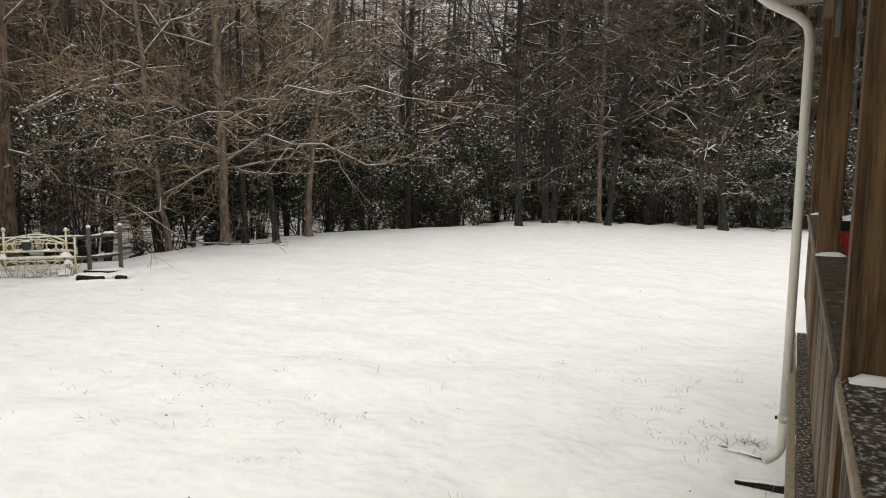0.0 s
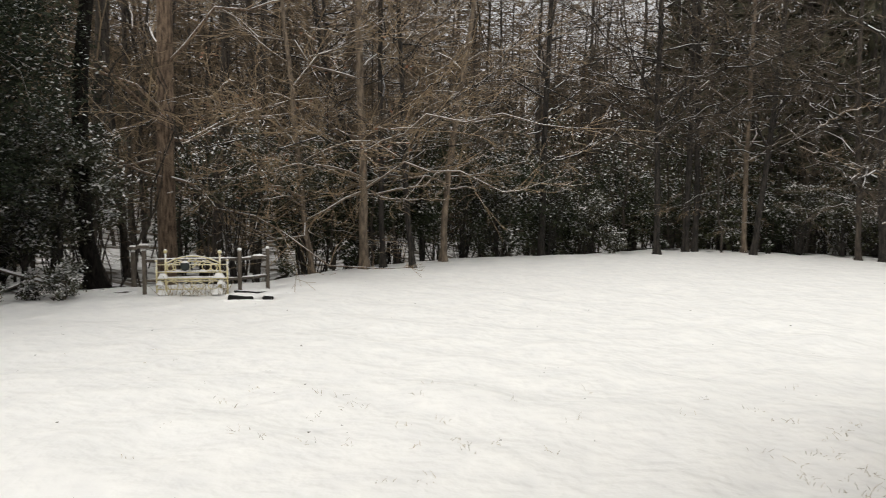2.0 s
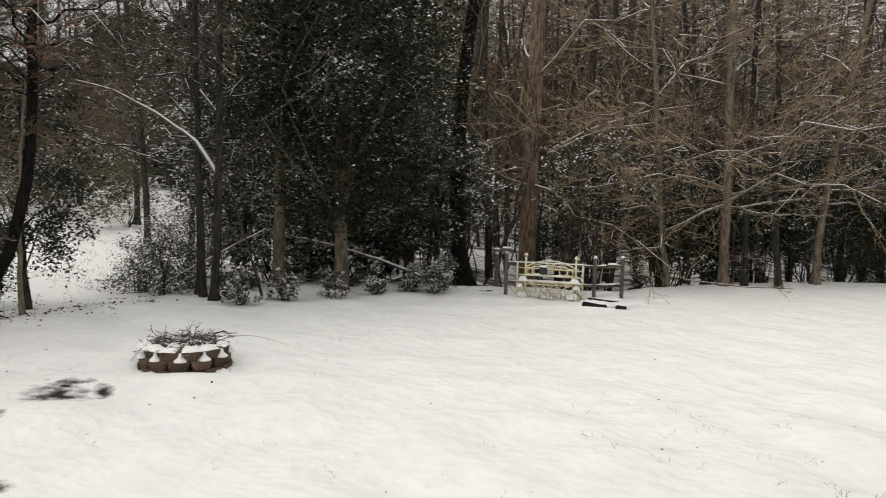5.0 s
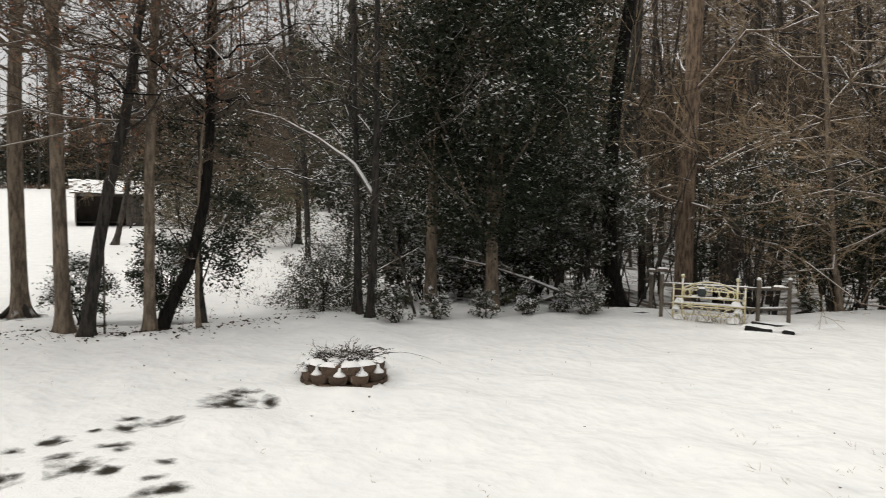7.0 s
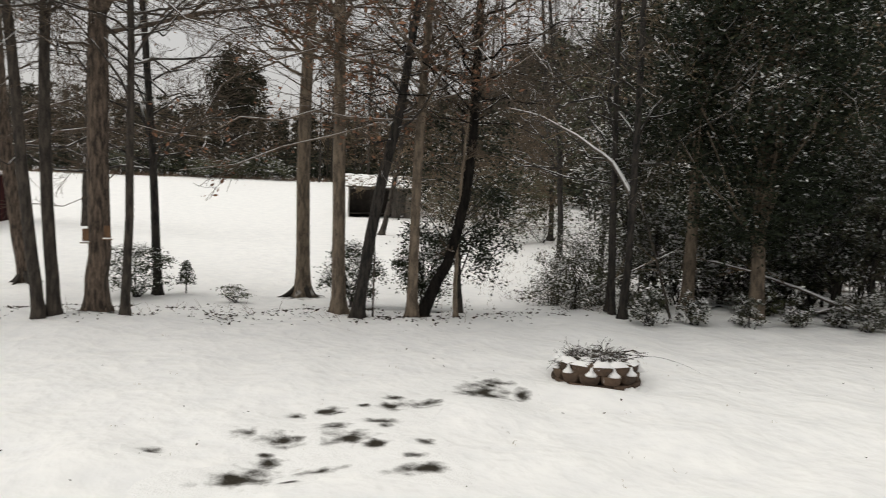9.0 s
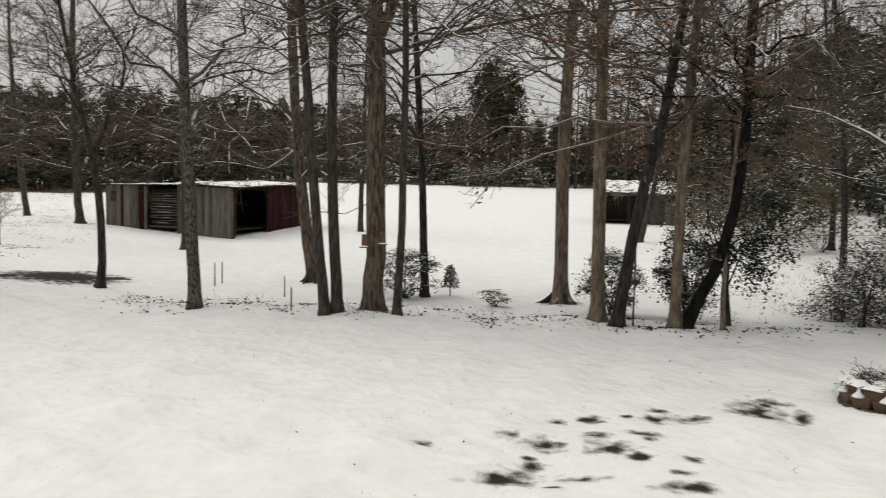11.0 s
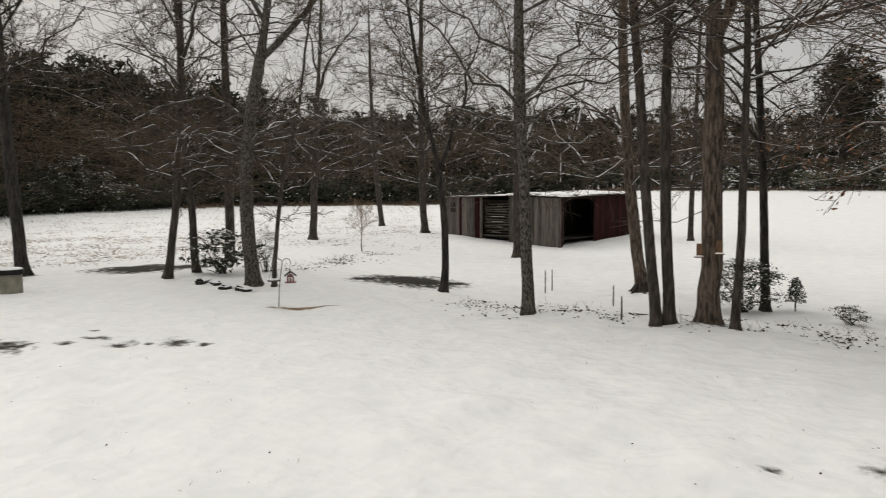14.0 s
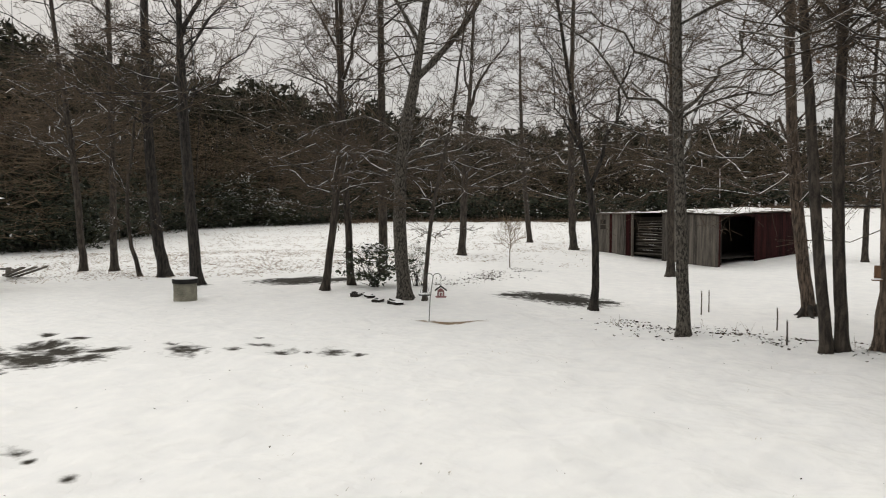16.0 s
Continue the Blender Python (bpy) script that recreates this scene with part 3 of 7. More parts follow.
def build_drain():
    ob = empty("drain_board", 2.33, 5.70, on_ground(2.33, 5.70) - 0.004, -12)
    tagged(ob, "black wet board half buried in snow below the downspout", "board")
    part("plank", slab((0.42, 0.08, 0.05), (0, 0, 0), (0, 3, 0), bevel=0.012, wobble=0.012, rng=np.random.default_rng(2)), BLACK, ob)
    part("plank_snow", snow_cap((0.40, 0.10, 0.03), (-0.03, 0.035, 0.012), 0, 3), SNOW, ob)
    for x, y, ln, turn in ((2.36, 6.16, 0.38, -42),):
        b = empty("splash_slat", x, y, on_ground(x, y) + 0.02, turn)
        tagged(b, "thin grey slat lying in the snow below the downspout", "slat", "slats by the downspout")
        part("slat_body", slab((ln, 0.014, 0.010), (0, 0, 0), (0, 3, 0), bevel=0.003), INSIDE, b)
        part("slat_snow", snow_cap((ln * 0.8, 0.03, 0.014), (-0.03, 0.004, 0.002), 0, 5), SNOW, b)


build_drain()


BRUSHWOOD = material("snow_dusted_brushwood", (0.012, 0.010, 0.008), (0.07, 0.056, 0.042), 0.9, 7, snow=0.52, snow_from=0.35, snow_scale=6, bump=0)


# ---------------------------------------------------------------- the block ring
def build_ring(x, y):
    rng = np.random.default_rng(21)
    ob = empty("fire_ring", x, y, on_ground(x, y))
    tagged(ob, "ring of brown concrete blocks capped with snow on the lawn", "fire pit")
    # one block: a wide front with rounded shoulders that narrows to its foot
    bm = bmesh.new()
    w, d, h = 0.258, 0.155, 0.115
    outline = [(-w / 2, -d), (w / 2, -d), (w / 2 + 0.002, -0.03), (w * 0.45, -0.006), (w * 0.25, 0.004), (0, 0.006), (-w * 0.25, 0.004), (-w * 0.45, -0.006), (-w / 2 - 0.002, -0.03)]
    rings = []
    for z, s, push in ((0, 0.74, -0.006), (h * 0.25, 0.86, 0.0), (h * 0.8, 1.0, 0.0), (h, 0.985, -0.006)):
        rings.append([bm.verts.new((px_ * s, py_ + (push if py_ > -0.04 else 0), z)) for px_, py_ in outline])
    k = len(outline)
    for lo, hi in zip(rings, rings[1:]):
        for i in range(k):
            bm.faces.new((lo[i], lo[(i + 1) % k], hi[(i + 1) % k], hi[i]))
    bm.faces.new(rings[0][::-1])
    bm.faces.new(rings[-1])
    block = bpy.data.meshes.new("block")
    bm.to_mesh(block)
    bm.free()
    block.materials.append(BLOCK)
    for row in range(3):
        r = 0.556 - 0.018 * row
        for i in range(12):
            a = (i + 0.5 * (row % 2)) * 30 + rng.uniform(-1.2, 1.2)
            b = new("block", block)
            b.parent = ob
            b.matrix_local = pose(r * math.sin(radians(-a)), r * math.cos(radians(a)), -0.075 + row * 0.118, rng.uniform(-1.5, 1.5), rng.uniform(-1.5, 1.5), a)
    for i in range(12):
        a = i * 30.0 + rng.uniform(-3, 3)
        part("snow_lump", snow_cap((rng.uniform(0.22, 0.27), rng.uniform(0.17, 0.20), rng.uniform(0.035, 0.07)), (0.462 * math.sin(radians(-a)), 0.462 * math.cos(radians(a)), 0.268), a, i), SNOW, ob)
    for i in range(12):
        a, g = i * 30.0 + 15 + rng.uniform(-2, 2), rng.uniform(0.82, 1.05)
        part("snow_wedge", lathe([(g * 0.084, 0.0), (g * 0.078, 0.018), (g * 0.052, 0.038), (0.024, 0.058), (0.014, 0.100)], 12, (0.530 * math.sin(radians(-a)), 0.530 * math.cos(radians(a)), 0.155)), SNOW, ob)
    for i in range(22):
        a = i * 16.4 + rng.uniform(-4, 4)
        part("foot_snow", snow_cap((rng.uniform(0.18, 0.34), 0.16, rng.uniform(0.02, 0.07)), (0.610 * math.sin(radians(-a)), 0.610 * math.cos(radians(a)), -0.03), a, 80 + i), SNOW, ob)
    part("bed_snow", lathe([(0.395, 0.0), (0.395, 0.20), (0.33, 0.27), (0.19, 0.30), (0.05, 0.32)], 24), SNOW, ob, "snow heaped inside the ring")
    heap = empty("brush_heap", x, y, on_ground(x, y) + 0.27)
    tagged(heap, "heap of dead twigs and stalks sticking out of the snow", "brush heap")
    n = 330
    a = rng.uniform(0, 6.28, n)
    s = np.stack([np.cos(a) * rng.uniform(0, 0.38, n), np.sin(a) * rng.uniform(0, 0.38, n), rng.uniform(-0.05, 0.05, n)], 1)
    b = rng.uniform(0, 6.28, n)
    e = rng.uniform(-0.05, 0.42, n)
    way = np.stack([np.cos(b) * np.cos(e), np.sin(b) * np.cos(e), np.sin(e)], 1)
    p, r = branches(s, way, rng.uniform(0.12, 0.32, n), rng.uniform(0.004, 0.011, n), 5, rng, droop=0.25, wiggle=0.24)
    q, t = branches(*offshoots(p, r, 3, rng, 0.3, 0.9, 0.5, 0.6, 0.5), 4, rng, droop=0.1)
    part("brush", mesh_arrays("brush", *join([tubes(p, r, 4), tubes(q, np.maximum(t, 0.003), 3)]), BRUSHWOOD), None, heap)
    long_way = np.array([[0.75, 0.55, 0.42], [0.2, 0.2, 0.9]])
    p, r = branches(np.array([[0.2, 0.3, 0.0], [-0.1, 0.1, 0.05]]), long_way, np.array([0.95, 0.42]), np.array([0.006, 0.006]), 8, rng, droop=0.42, wiggle=0.05)
    part("long_stalk", mesh_arrays("long_stalk", *tubes(p, r, 4), BARK_DARK), None, heap)


build_ring(-8.25, 6.32)


# ---------------------------------------------------------------- brass headboard and split-rail fence
def curve_rod(fn, n, radius, into):
    return rod([fn(i / (n - 1)) for i in range(n)], radius, 8, into)


HEAD = (-8.0, 14.16)


def build_headboard():
    ob = empty("brass_headboard", HEAD[0], HEAD[1], on_ground(*HEAD), 20.0)
    tagged(ob, "old yellow brass bedstead with scrollwork standing in the snow", "headboard")
    W = 1.32
    for x, h in ((0.0, 0.64), (W, 0.64)):
        post = part("post", rod([(x, 0, -0.1), (x, 0, h)], 0.017, 10), BRASS, ob)
        part("finial", lathe([(0.006, 0), (0.026, 0.012), (0.026, 0.03), (0.008, 0.045)], 12, (x, 0, h)), BRASS, post)
    for x, h in ((0.17, 0.80), (W - 0.14, 0.78)):
        post = part("post", rod([(x, 0, 0.05), (x, 0, h)], 0.020, 10), BRASS, ob)
        part("finial", lathe([(0.008, 0), (0.034, 0.018), (0.040, 0.045), (0.03, 0.07), (0.006, 0.088)], 12, (x, 0, h)), BRASS, post, "ball finial topped with snow")
    for z, r in ((0.585, 0.011), (0.44, 0.012), (0.315, 0.020), (0.265, 0.012), (0.11, 0.012)):
        part("crossbar", rod([(0, 0, z), (W, 0, z - 0.01)], r, 8), BRASS, ob)
    for x in (0.35, 0.62, 0.86, 1.0):
        part("spindle", rod([(x, 0, 0.44), (x, 0, 0.585)], 0.008, 6), BRASS, ob)
    part("arch", curve_rod(lambda s: (0.17 + s * (W - 0.31), 0, 0.60 + 0.15 * math.sin(math.pi * s) ** 0.8), 22, 0.015, None), BRASS, ob, "curved top arch lined with snow")
    part("arch", curve_rod(lambda s: (0.17 + s * (W - 0.31), 0, 0.55 + 0.10 * math.sin(math.pi * s) ** 0.7), 22, 0.012, None), BRASS, ob)
    for cx, r, z, f in ((0.40, 0.13, 0.55, 1), (0.92, 0.13, 0.55, -1), (0.66, 0.11, 0.60, 1), (0.25, 0.09, 0.52, -1), (1.08, 0.09, 0.52, 1)):
        part("scroll", curve_rod(lambda s: (cx + f * r * (1 - 0.55 * s) * math.cos(7.5 * s), 0, z + r * (1 - 0.55 * s) * math.sin(7.5 * s)), 26, 0.011, None), BRASS, ob)
    for cx, r, f in ((0.30, 0.14, 1), (0.56, 0.12, -1), (0.80, 0.12, 1), (1.04, 0.14, -1)):
        part("scroll", curve_rod(lambda s: (cx + f * r * (1 - 0.5 * s) * math.cos(7.0 * s + 1), 0, 0.18 + 0.8 * r * (1 - 0.5 * s) * math.sin(7.0 * s + 1)), 26, 0.011, None), BRASS, ob)
    for x, w, z, h in ((0.12, 0.20, 0.325, 0.10), (1.16, 0.22, 0.325, 0.10), (0.10, 0.22, 0.0, 0.12), (1.14, 0.26, 0.0, 0.13), (0.62, 0.3, 0.0, 0.05), (0.40, 0.14, 0.45, 0.04), (0.86, 0.12, 0.45, 0.035), (1.20, 0.16, 0.20, 0.09), (0.06, 0.14, 0.20, 0.08)):
        part("snow_lump", snow_cap((w, 0.14, h), (x, -0.01, z), 0, int(x * 10 + z * 7)), SNOW, ob)
    part("rail_snow", snow_cap((1.2, 0.035, 0.022), (0.66, 0, 0.333), 0, 5), SNOW, ob)
    part("rail_snow", snow_cap((1.2, 0.03, 0.018), (0.66, 0, 0.45), 0, 6), SNOW, ob)
    rng = np.random.default_rng(4)
    vines = tagged(new("dead_vines"), "pale dead stalks and vines tangled in the bedstead", "dead plants", kind="stuff")
    n = 60
    start = np.stack([rng.uniform(0.0, W, n), rng.uniform(-0.22, 0.06, n), np.zeros(n)], 1)
    way = np.stack([rng.normal(size=n) * 0.4, rng.normal(size=n) * 0.15, np.ones(n)], 1)
    p, r = branches(start, way, rng.uniform(0.12, 0.42, n), np.full(n, 0.005), 5, rng, droop=0.2, wiggle=0.25)
    vines.matrix_world = pose(HEAD[0], HEAD[1], on_ground(*HEAD), 0, 0, 20.0)
    part("stalk_tangle", mesh_arrays("stalk_tangle", *tubes(p, r, 4), STRAW), None, vines)
    wreath = empty("wreath", HEAD[0] + 0.53 * math.cos(radians(20)) + 0.03, HEAD[1] + 0.53 * math.sin(radians(20)) - 0.06, on_ground(*HEAD) + 0.56, 20.0)
    tagged(wreath, "small round dark teal plaque dusted with snow hung on the headboard", "plaque")
    bm = lathe([(0.02, 0), (0.085, 0.004), (0.09, 0.016), (0.07, 0.028), (0.02, 0.03)], 20)
    bmesh.ops.transform(bm, matrix=pose(0, 0, 0, 90, 0, 0), verts=bm.verts)
    part("disc", bm, TEAL, wreath)
    part("snow_edge", snow_cap((0.14, 0.05, 0.045), (0, -0.01, 0.065), 0, 3), SNOW, wreath)
    part("hanger", rod([(0, 0, 0.08), (0.01, 0.01, 0.20)], 0.005, 6), IRON, wreath)


build_headboard()


def fence_post(x, y, h, group="fence posts"):
    ob = empty("fence_post", x, y, on_ground(x, y), random.uniform(0, 40))
    tagged(ob, "weathered split cedar fence post capped with snow", "fence post", group)
    shaft = part("shaft", slab((0.075, 0.075, h + 0.2), (0, 0, h / 2 - 0.1), bevel=0.012), FENCEWOOD, ob)
    part("snow_knob", lathe([(0.035, 0), (0.045, 0.015), (0.035, 0.04), (0.01, 0.052)], 12, (0, 0, h)), SNOW, shaft)
    return ob


def fence_rail(a, b, za, zb):
    (ax, ay), (bx, by) = a, b
    ob = empty("fence_rail", ax, ay, on_ground(ax, ay))
    tagged(ob, "weathered split fence rail with a line of snow on it", "fence rail", "fence rails")
    dx, dy = bx - ax, by - ay
    pts = [(dx * s, dy * s, za + (zb - za) * s + 0.006 * math.sin(9 * s)) for s in np.linspace(0, 1, 7)]
    bar = part("rail", rod(pts, 0.033, 7), FENCEWOOD, ob)
    ln = math.hypot(dx, dy)
    part("snow_line", snow_cap((ln * 0.92, 0.05, 0.022), (dx / 2, dy / 2, (za + zb) / 2 + 0.028), math.degrees(math.atan2(dy, dx)), int(za * 99)), SNOW, bar)


P1, P2, P3, P0 = bearing(30.25, 16.5), bearing(24.0, 16.4), bearing(22.1, 16.8), bearing(30.95, 17.6)
for q, h in ((P1, 0.86), (P2, 0.84), (P3, 0.84), (P0, 0.72)):
    fence_post(*q, h)
for a, b in ((P1, P2), (P2, P3)):
    fence_rail(a, b, 0.66, 0.66)
    fence_rail(a, b, 0.27, 0.27)


def platform(x, y, z, w, label):
    ob = empty("platform_feeder", x, y, on_ground(x, y) + z, 20)
    tagged(ob, label, "bird feeder")
    tray = part("tray", slab((w, w * 0.8, 0.03), (0, 0, 0.015), bevel=0.004), FENCEWOOD, ob)
    part("rim", slab((w * 1.04, 0.02, 0.06), (0, -w * 0.41, 0.03), bevel=0.004), FENCEWOOD, ob)
    part("snow_pillow", snow_cap((w * 1.02, w * 0.84, 0.06), (0, 0, 0.031), 0, 3), SNOW, tray)


platform(*P1, 0.91, 0.24, "small wooden tray on a fence post heaped with snow")
platform(*P0, 0.77, 0.17, "small wooden tray on a fence post heaped with snow")

platform(*bearing(22.75, 16.62), 0.66, 0.26, "small wooden tray on the fence rail heaped with snow")


def timber(x, y, ln, turn, high=0.09, label="dark landscape timber half buried in the snow"):
    ob = empty("landscape_timber", x, y, on_ground(x, y) + 0.035, turn)
    tagged(ob, label, "timber", "edging timbers")
    part("beam", slab((ln, 0.12, high), (0, 0, -0.02), (0, 6, 0), bevel=0.014), BLACK, ob)
    part("cover", snow_cap((ln * 1.25, 0.3, 0.045), (0, 0.12, high / 2 - 0.03), 0, int(ln * 10)), SNOW, ob)


timber(*bearing(23.2, 16.3), 0.7, 40, 0.05)
timber(*bearing(23.95, 15.2), 0.46, 24, 0.13)
timber(*bearing(22.1, 15.4), 0.2, 30)
ridge = empty("snow_ridge", -5.95, 15.3, on_ground(-5.95, 15.3), 70)
tagged(ridge, "low ridge of snow over a buried edging board", "snow")
part("ridge_snow", snow_cap((2.7, 0.34, 0.055), (0, 0, -0.01), 0, 12), SNOW, ridge)


# ---------------------------------------------------------------- barn and sheds
def boards(parent, a, b, top_a, top_b, mat, rng, base=-0.5, skip=(), wide=0.22, name="board"):
    """Upright boards from a to b, one object each, leaving out the stretches in skip (shares of the way)."""
    a, b = np.array(a, float), np.array(b, float)
    ln = np.linalg.norm(b - a)
    n = max(1, int(ln / wide))
    turn = math.degrees(math.atan2(b[1] - a[1], b[0] - a[0]))
    for i in range(n):
        s = (i + 0.5) / n
        over = [k for k in skip if k[0] <= s <= k[1]]
        lo = base
        if over:
            lo = over[0][2]
            if lo is None:
                continue
        top = top_a + (top_b - top_a) * s
        m = mat(s) if callable(mat) else mat
        x, y = a + (b - a) * s
        part(name, slab((ln / n - 0.008, 0.025, top - lo - rng.uniform(0, 0.03)), (x, y, (top + lo) / 2), (0, 0, turn + rng.uniform(-0.5, 0.5)), bevel=0.0), m, parent)


def roof_sheet(parent, corners, thick, label, seed, snow=0.06, bare=0.0):
    """A sagging tin sheet over four corners (x, y, z), and the ragged sheet of snow that lies on it, melted back along its edges."""
    rng = np.random.default_rng(seed)
    c = np.array(corners, float)
    n = 20
    g = np.linspace(0, 1, n + 1)
    a, b = np.meshgrid(g, g, indexing="ij")
    top = ((1 - a) * (1 - b))[..., None] * c[0] + (a * (1 - b))[..., None] * c[1] + (a * b)[..., None] * c[2] + ((1 - a) * b)[..., None] * c[3]
    top[..., 2] -= 0.07 * np.sin(np.pi * a) * np.sin(np.pi * b)
    i, j = np.arange(n)[:, None] * (n + 1), np.arange(n)[None]
    f = np.stack([i + j, i + j + n + 1, i + j + n + 2, i + j + 1], -1).reshape(-1, 4)
    low = top - np.array([0, 0, thick])
    sheet = part("roof", mesh_arrays("roof", *join([(top.reshape(-1, 3), f), (low.reshape(-1, 3), f[:, ::-1])]), TIN), None, parent, "thin sagging tin roof")
    edge = np.minimum(np.minimum(a, 1 - a), np.minimum(b, 1 - b))
    pile = snow * np.clip(edge * 12 + 0.35 + rng.normal(size=a.shape) * 0.25, 0.1, 1)
    keep = (rng.random(n * n) > bare) | (edge[:-1, :-1].ravel() > 0.2)
    part("roof_snow", mesh_arrays("roof_snow", (top + np.stack([0 * a, 0 * a, pile + 0.004], -1)).reshape(-1, 3), f[keep], SNOW), None, sheet, label)


def build_barn():
    rng = np.random.default_rng(41)
    ob = new("old_barn")
    ob.empty_display_size = 0.1
    tagged(ob, "low grey board barn with dark red end and snowy roof", "barn")
    C = np.array([-38.3, -4.77])
    u, w = np.array([-0.902, 0.432]), np.array([-0.432, -0.902])
    LONG, WIDE, HALF = 7.4, 7.2, 0.41
    R, L, M = C + u * LONG, C + w * WIDE, C + w * WIDE * HALF
    B = R + w * WIDE
    zc, zm, zl, zr, zb = 1.96, 2.08, 1.98, 2.10, 2.24
    turn = math.degrees(math.atan2(u[1], u[0]))
    at = lambda q, p: C + u * q + w * p
    boards(ob, C, M, zc, zm, GREYWOOD, rng, wide=0.20)
    boards(ob, M, L, zm - 0.06, zl, lambda s: REDWOOD if 0.46 < s < 0.53 or 0.77 < s < 0.80 else GREYWOOD, rng, skip=((0.0, 0.44, None),), wide=0.17)
    boards(ob, C, R, zc, zr, REDWOOD, rng, skip=((0.05, 0.44, 1.90),), wide=0.26)
    boards(ob, L, B, zl, zb, GREYWOOD, rng, wide=0.4)
    boards(ob, R, B, zr, zb, GREYWOOD, rng, wide=0.4)
    lift = lambda q, z: (q[0], q[1], z)
    roof_sheet(ob, (lift(at(-0.3, -0.3), zc + 0.05), lift(at(LONG + 0.2, -0.25), zr + 0.06), lift(at(LONG + 0.2, WIDE * HALF), zb + 0.06), lift(at(-0.25, WIDE * HALF), zm + 0.08)), 0.05, "sheet of snow on the roof", 4, 0.07, 0.25)
    roof_sheet(ob, (lift(at(-0.18, WIDE * HALF + 0.02), zm - 0.01), lift(at(LONG, WIDE * HALF + 0.02), zb - 0.1), lift(at(LONG + 0.1, WIDE + 0.2), zb - 0.06), lift(at(-0.2, WIDE + 0.25), zl + 0.03)), 0.05, "thin snow on the lower roof", 5, 0.03, 0.6)
    mid = (C + B) / 2
    # added near-black walls and floor; the barn's inner shade is put into their colour
    q = at(0.66, WIDE * 0.5)
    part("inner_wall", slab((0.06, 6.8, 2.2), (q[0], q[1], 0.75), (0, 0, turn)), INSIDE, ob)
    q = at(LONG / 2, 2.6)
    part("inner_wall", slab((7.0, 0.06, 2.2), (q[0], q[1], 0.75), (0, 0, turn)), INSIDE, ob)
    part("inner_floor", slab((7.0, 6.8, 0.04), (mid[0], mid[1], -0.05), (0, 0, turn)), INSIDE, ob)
    for q, z in ((at(0, 0), zc), (at(0, WIDE * HALF), zm), (at(0, WIDE * 0.67), zm - 0.05)):
        part("jamb", slab((0.11, 0.11, z + 0.5), (q[0], q[1], (z - 0.5) / 2), (0, 0, turn), bevel=0.01), GREYWOOD, ob)
    for i in range(13):
        q = at(0.3 + rng.uniform(-0.12, 0.2), WIDE * 0.54)
        z = 0.02 + 0.135 * i
        bar = part("stacked_plank", slab((rng.uniform(0.12, 0.2), 1.75 + rng.uniform(-0.2, 0.1), 0.045), (q[0], q[1], z), (rng.uniform(-3, 3), 0, turn), bevel=0.004), GREYWOOD, ob, "weathered plank in a stack")
        if i % 2:
            part("plank_snow", snow_cap((0.1, rng.uniform(0.4, 1.3), 0.02), (q[0], q[1] + rng.uniform(-0.2, 0.2), z + 0.025), turn, 70 + i), SNOW, bar)
    q = at(0, WIDE * (HALF + (1 - HALF) * 0.895))
    # flat dark slab: the unlit inside is put into its colour
    part("window", slab((0.03, 0.36, 0.50), (q[0] + 0.005, q[1] + 0.003, 1.44), (0, 0, turn)), INSIDE, ob, "small dark unglazed window")
    part("window_bar", slab((0.03, 0.36, 0.03), (q[0] + 0.03, q[1] - 0.012, 1.44), (0, 0, turn)), GREYWOOD, ob)


build_barn()


def build_far_shed():
    rng = np.random.default_rng(43)
    ob = new("far_shed")
    ob.empty_display_size = 0.1
    tagged(ob, "open-fronted grey shed with a snow-covered roof beyond the swale", "shed")
    A, B = np.array([-49.0, 17.3]), np.array([-47.7, 21.4])
    back = np.array([-0.95, 0.31]) * 3.8
    boards(ob, A, B, 2.1, 2.0, GREYWOOD, rng, skip=((0.0, 0.66, 1.85),), wide=0.3)
    boards(ob, A, A + back, 2.1, 2.74, GREYWOOD, rng, wide=0.4)
    boards(ob, B, B + back, 2.0, 2.66, GREYWOOD, rng, wide=0.4)
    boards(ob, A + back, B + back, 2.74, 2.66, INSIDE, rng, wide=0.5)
    along, out_ = (B - A) / np.linalg.norm(B - A), -back / np.linalg.norm(back)
    turn = math.degrees(math.atan2(along[1], along[0]))
    eave = [A - along * 0.35 + out_ * 0.45, B + along * 0.35 + out_ * 0.45, B + along * 0.35 + back - out_ * 0.2, A - along * 0.35 + back - out_ * 0.2]
    roof_sheet(ob, [(*q, z) for q, z in zip(eave, (2.08, 1.98, 2.80, 2.88))], 0.06, "thick snow on the roof", 8, 0.07, 0.3)
    q = A + (B - A) * 0.33
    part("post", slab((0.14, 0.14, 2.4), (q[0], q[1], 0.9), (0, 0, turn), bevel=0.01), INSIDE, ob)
    # slabs added close behind the front, coloured dark for the shade inside
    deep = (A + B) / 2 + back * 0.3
    part("shade_backing", slab((4.2, 0.05, 2.5), (deep[0], deep[1], 0.75), (0, 0, turn)), INSIDE, ob)
    part("shade_floor", slab((4.1, 1.6, 0.05), (deep[0] + 0.3, deep[1] - 0.1, 0.3), (0, 0, turn)), INSIDE, ob)


build_far_shed()


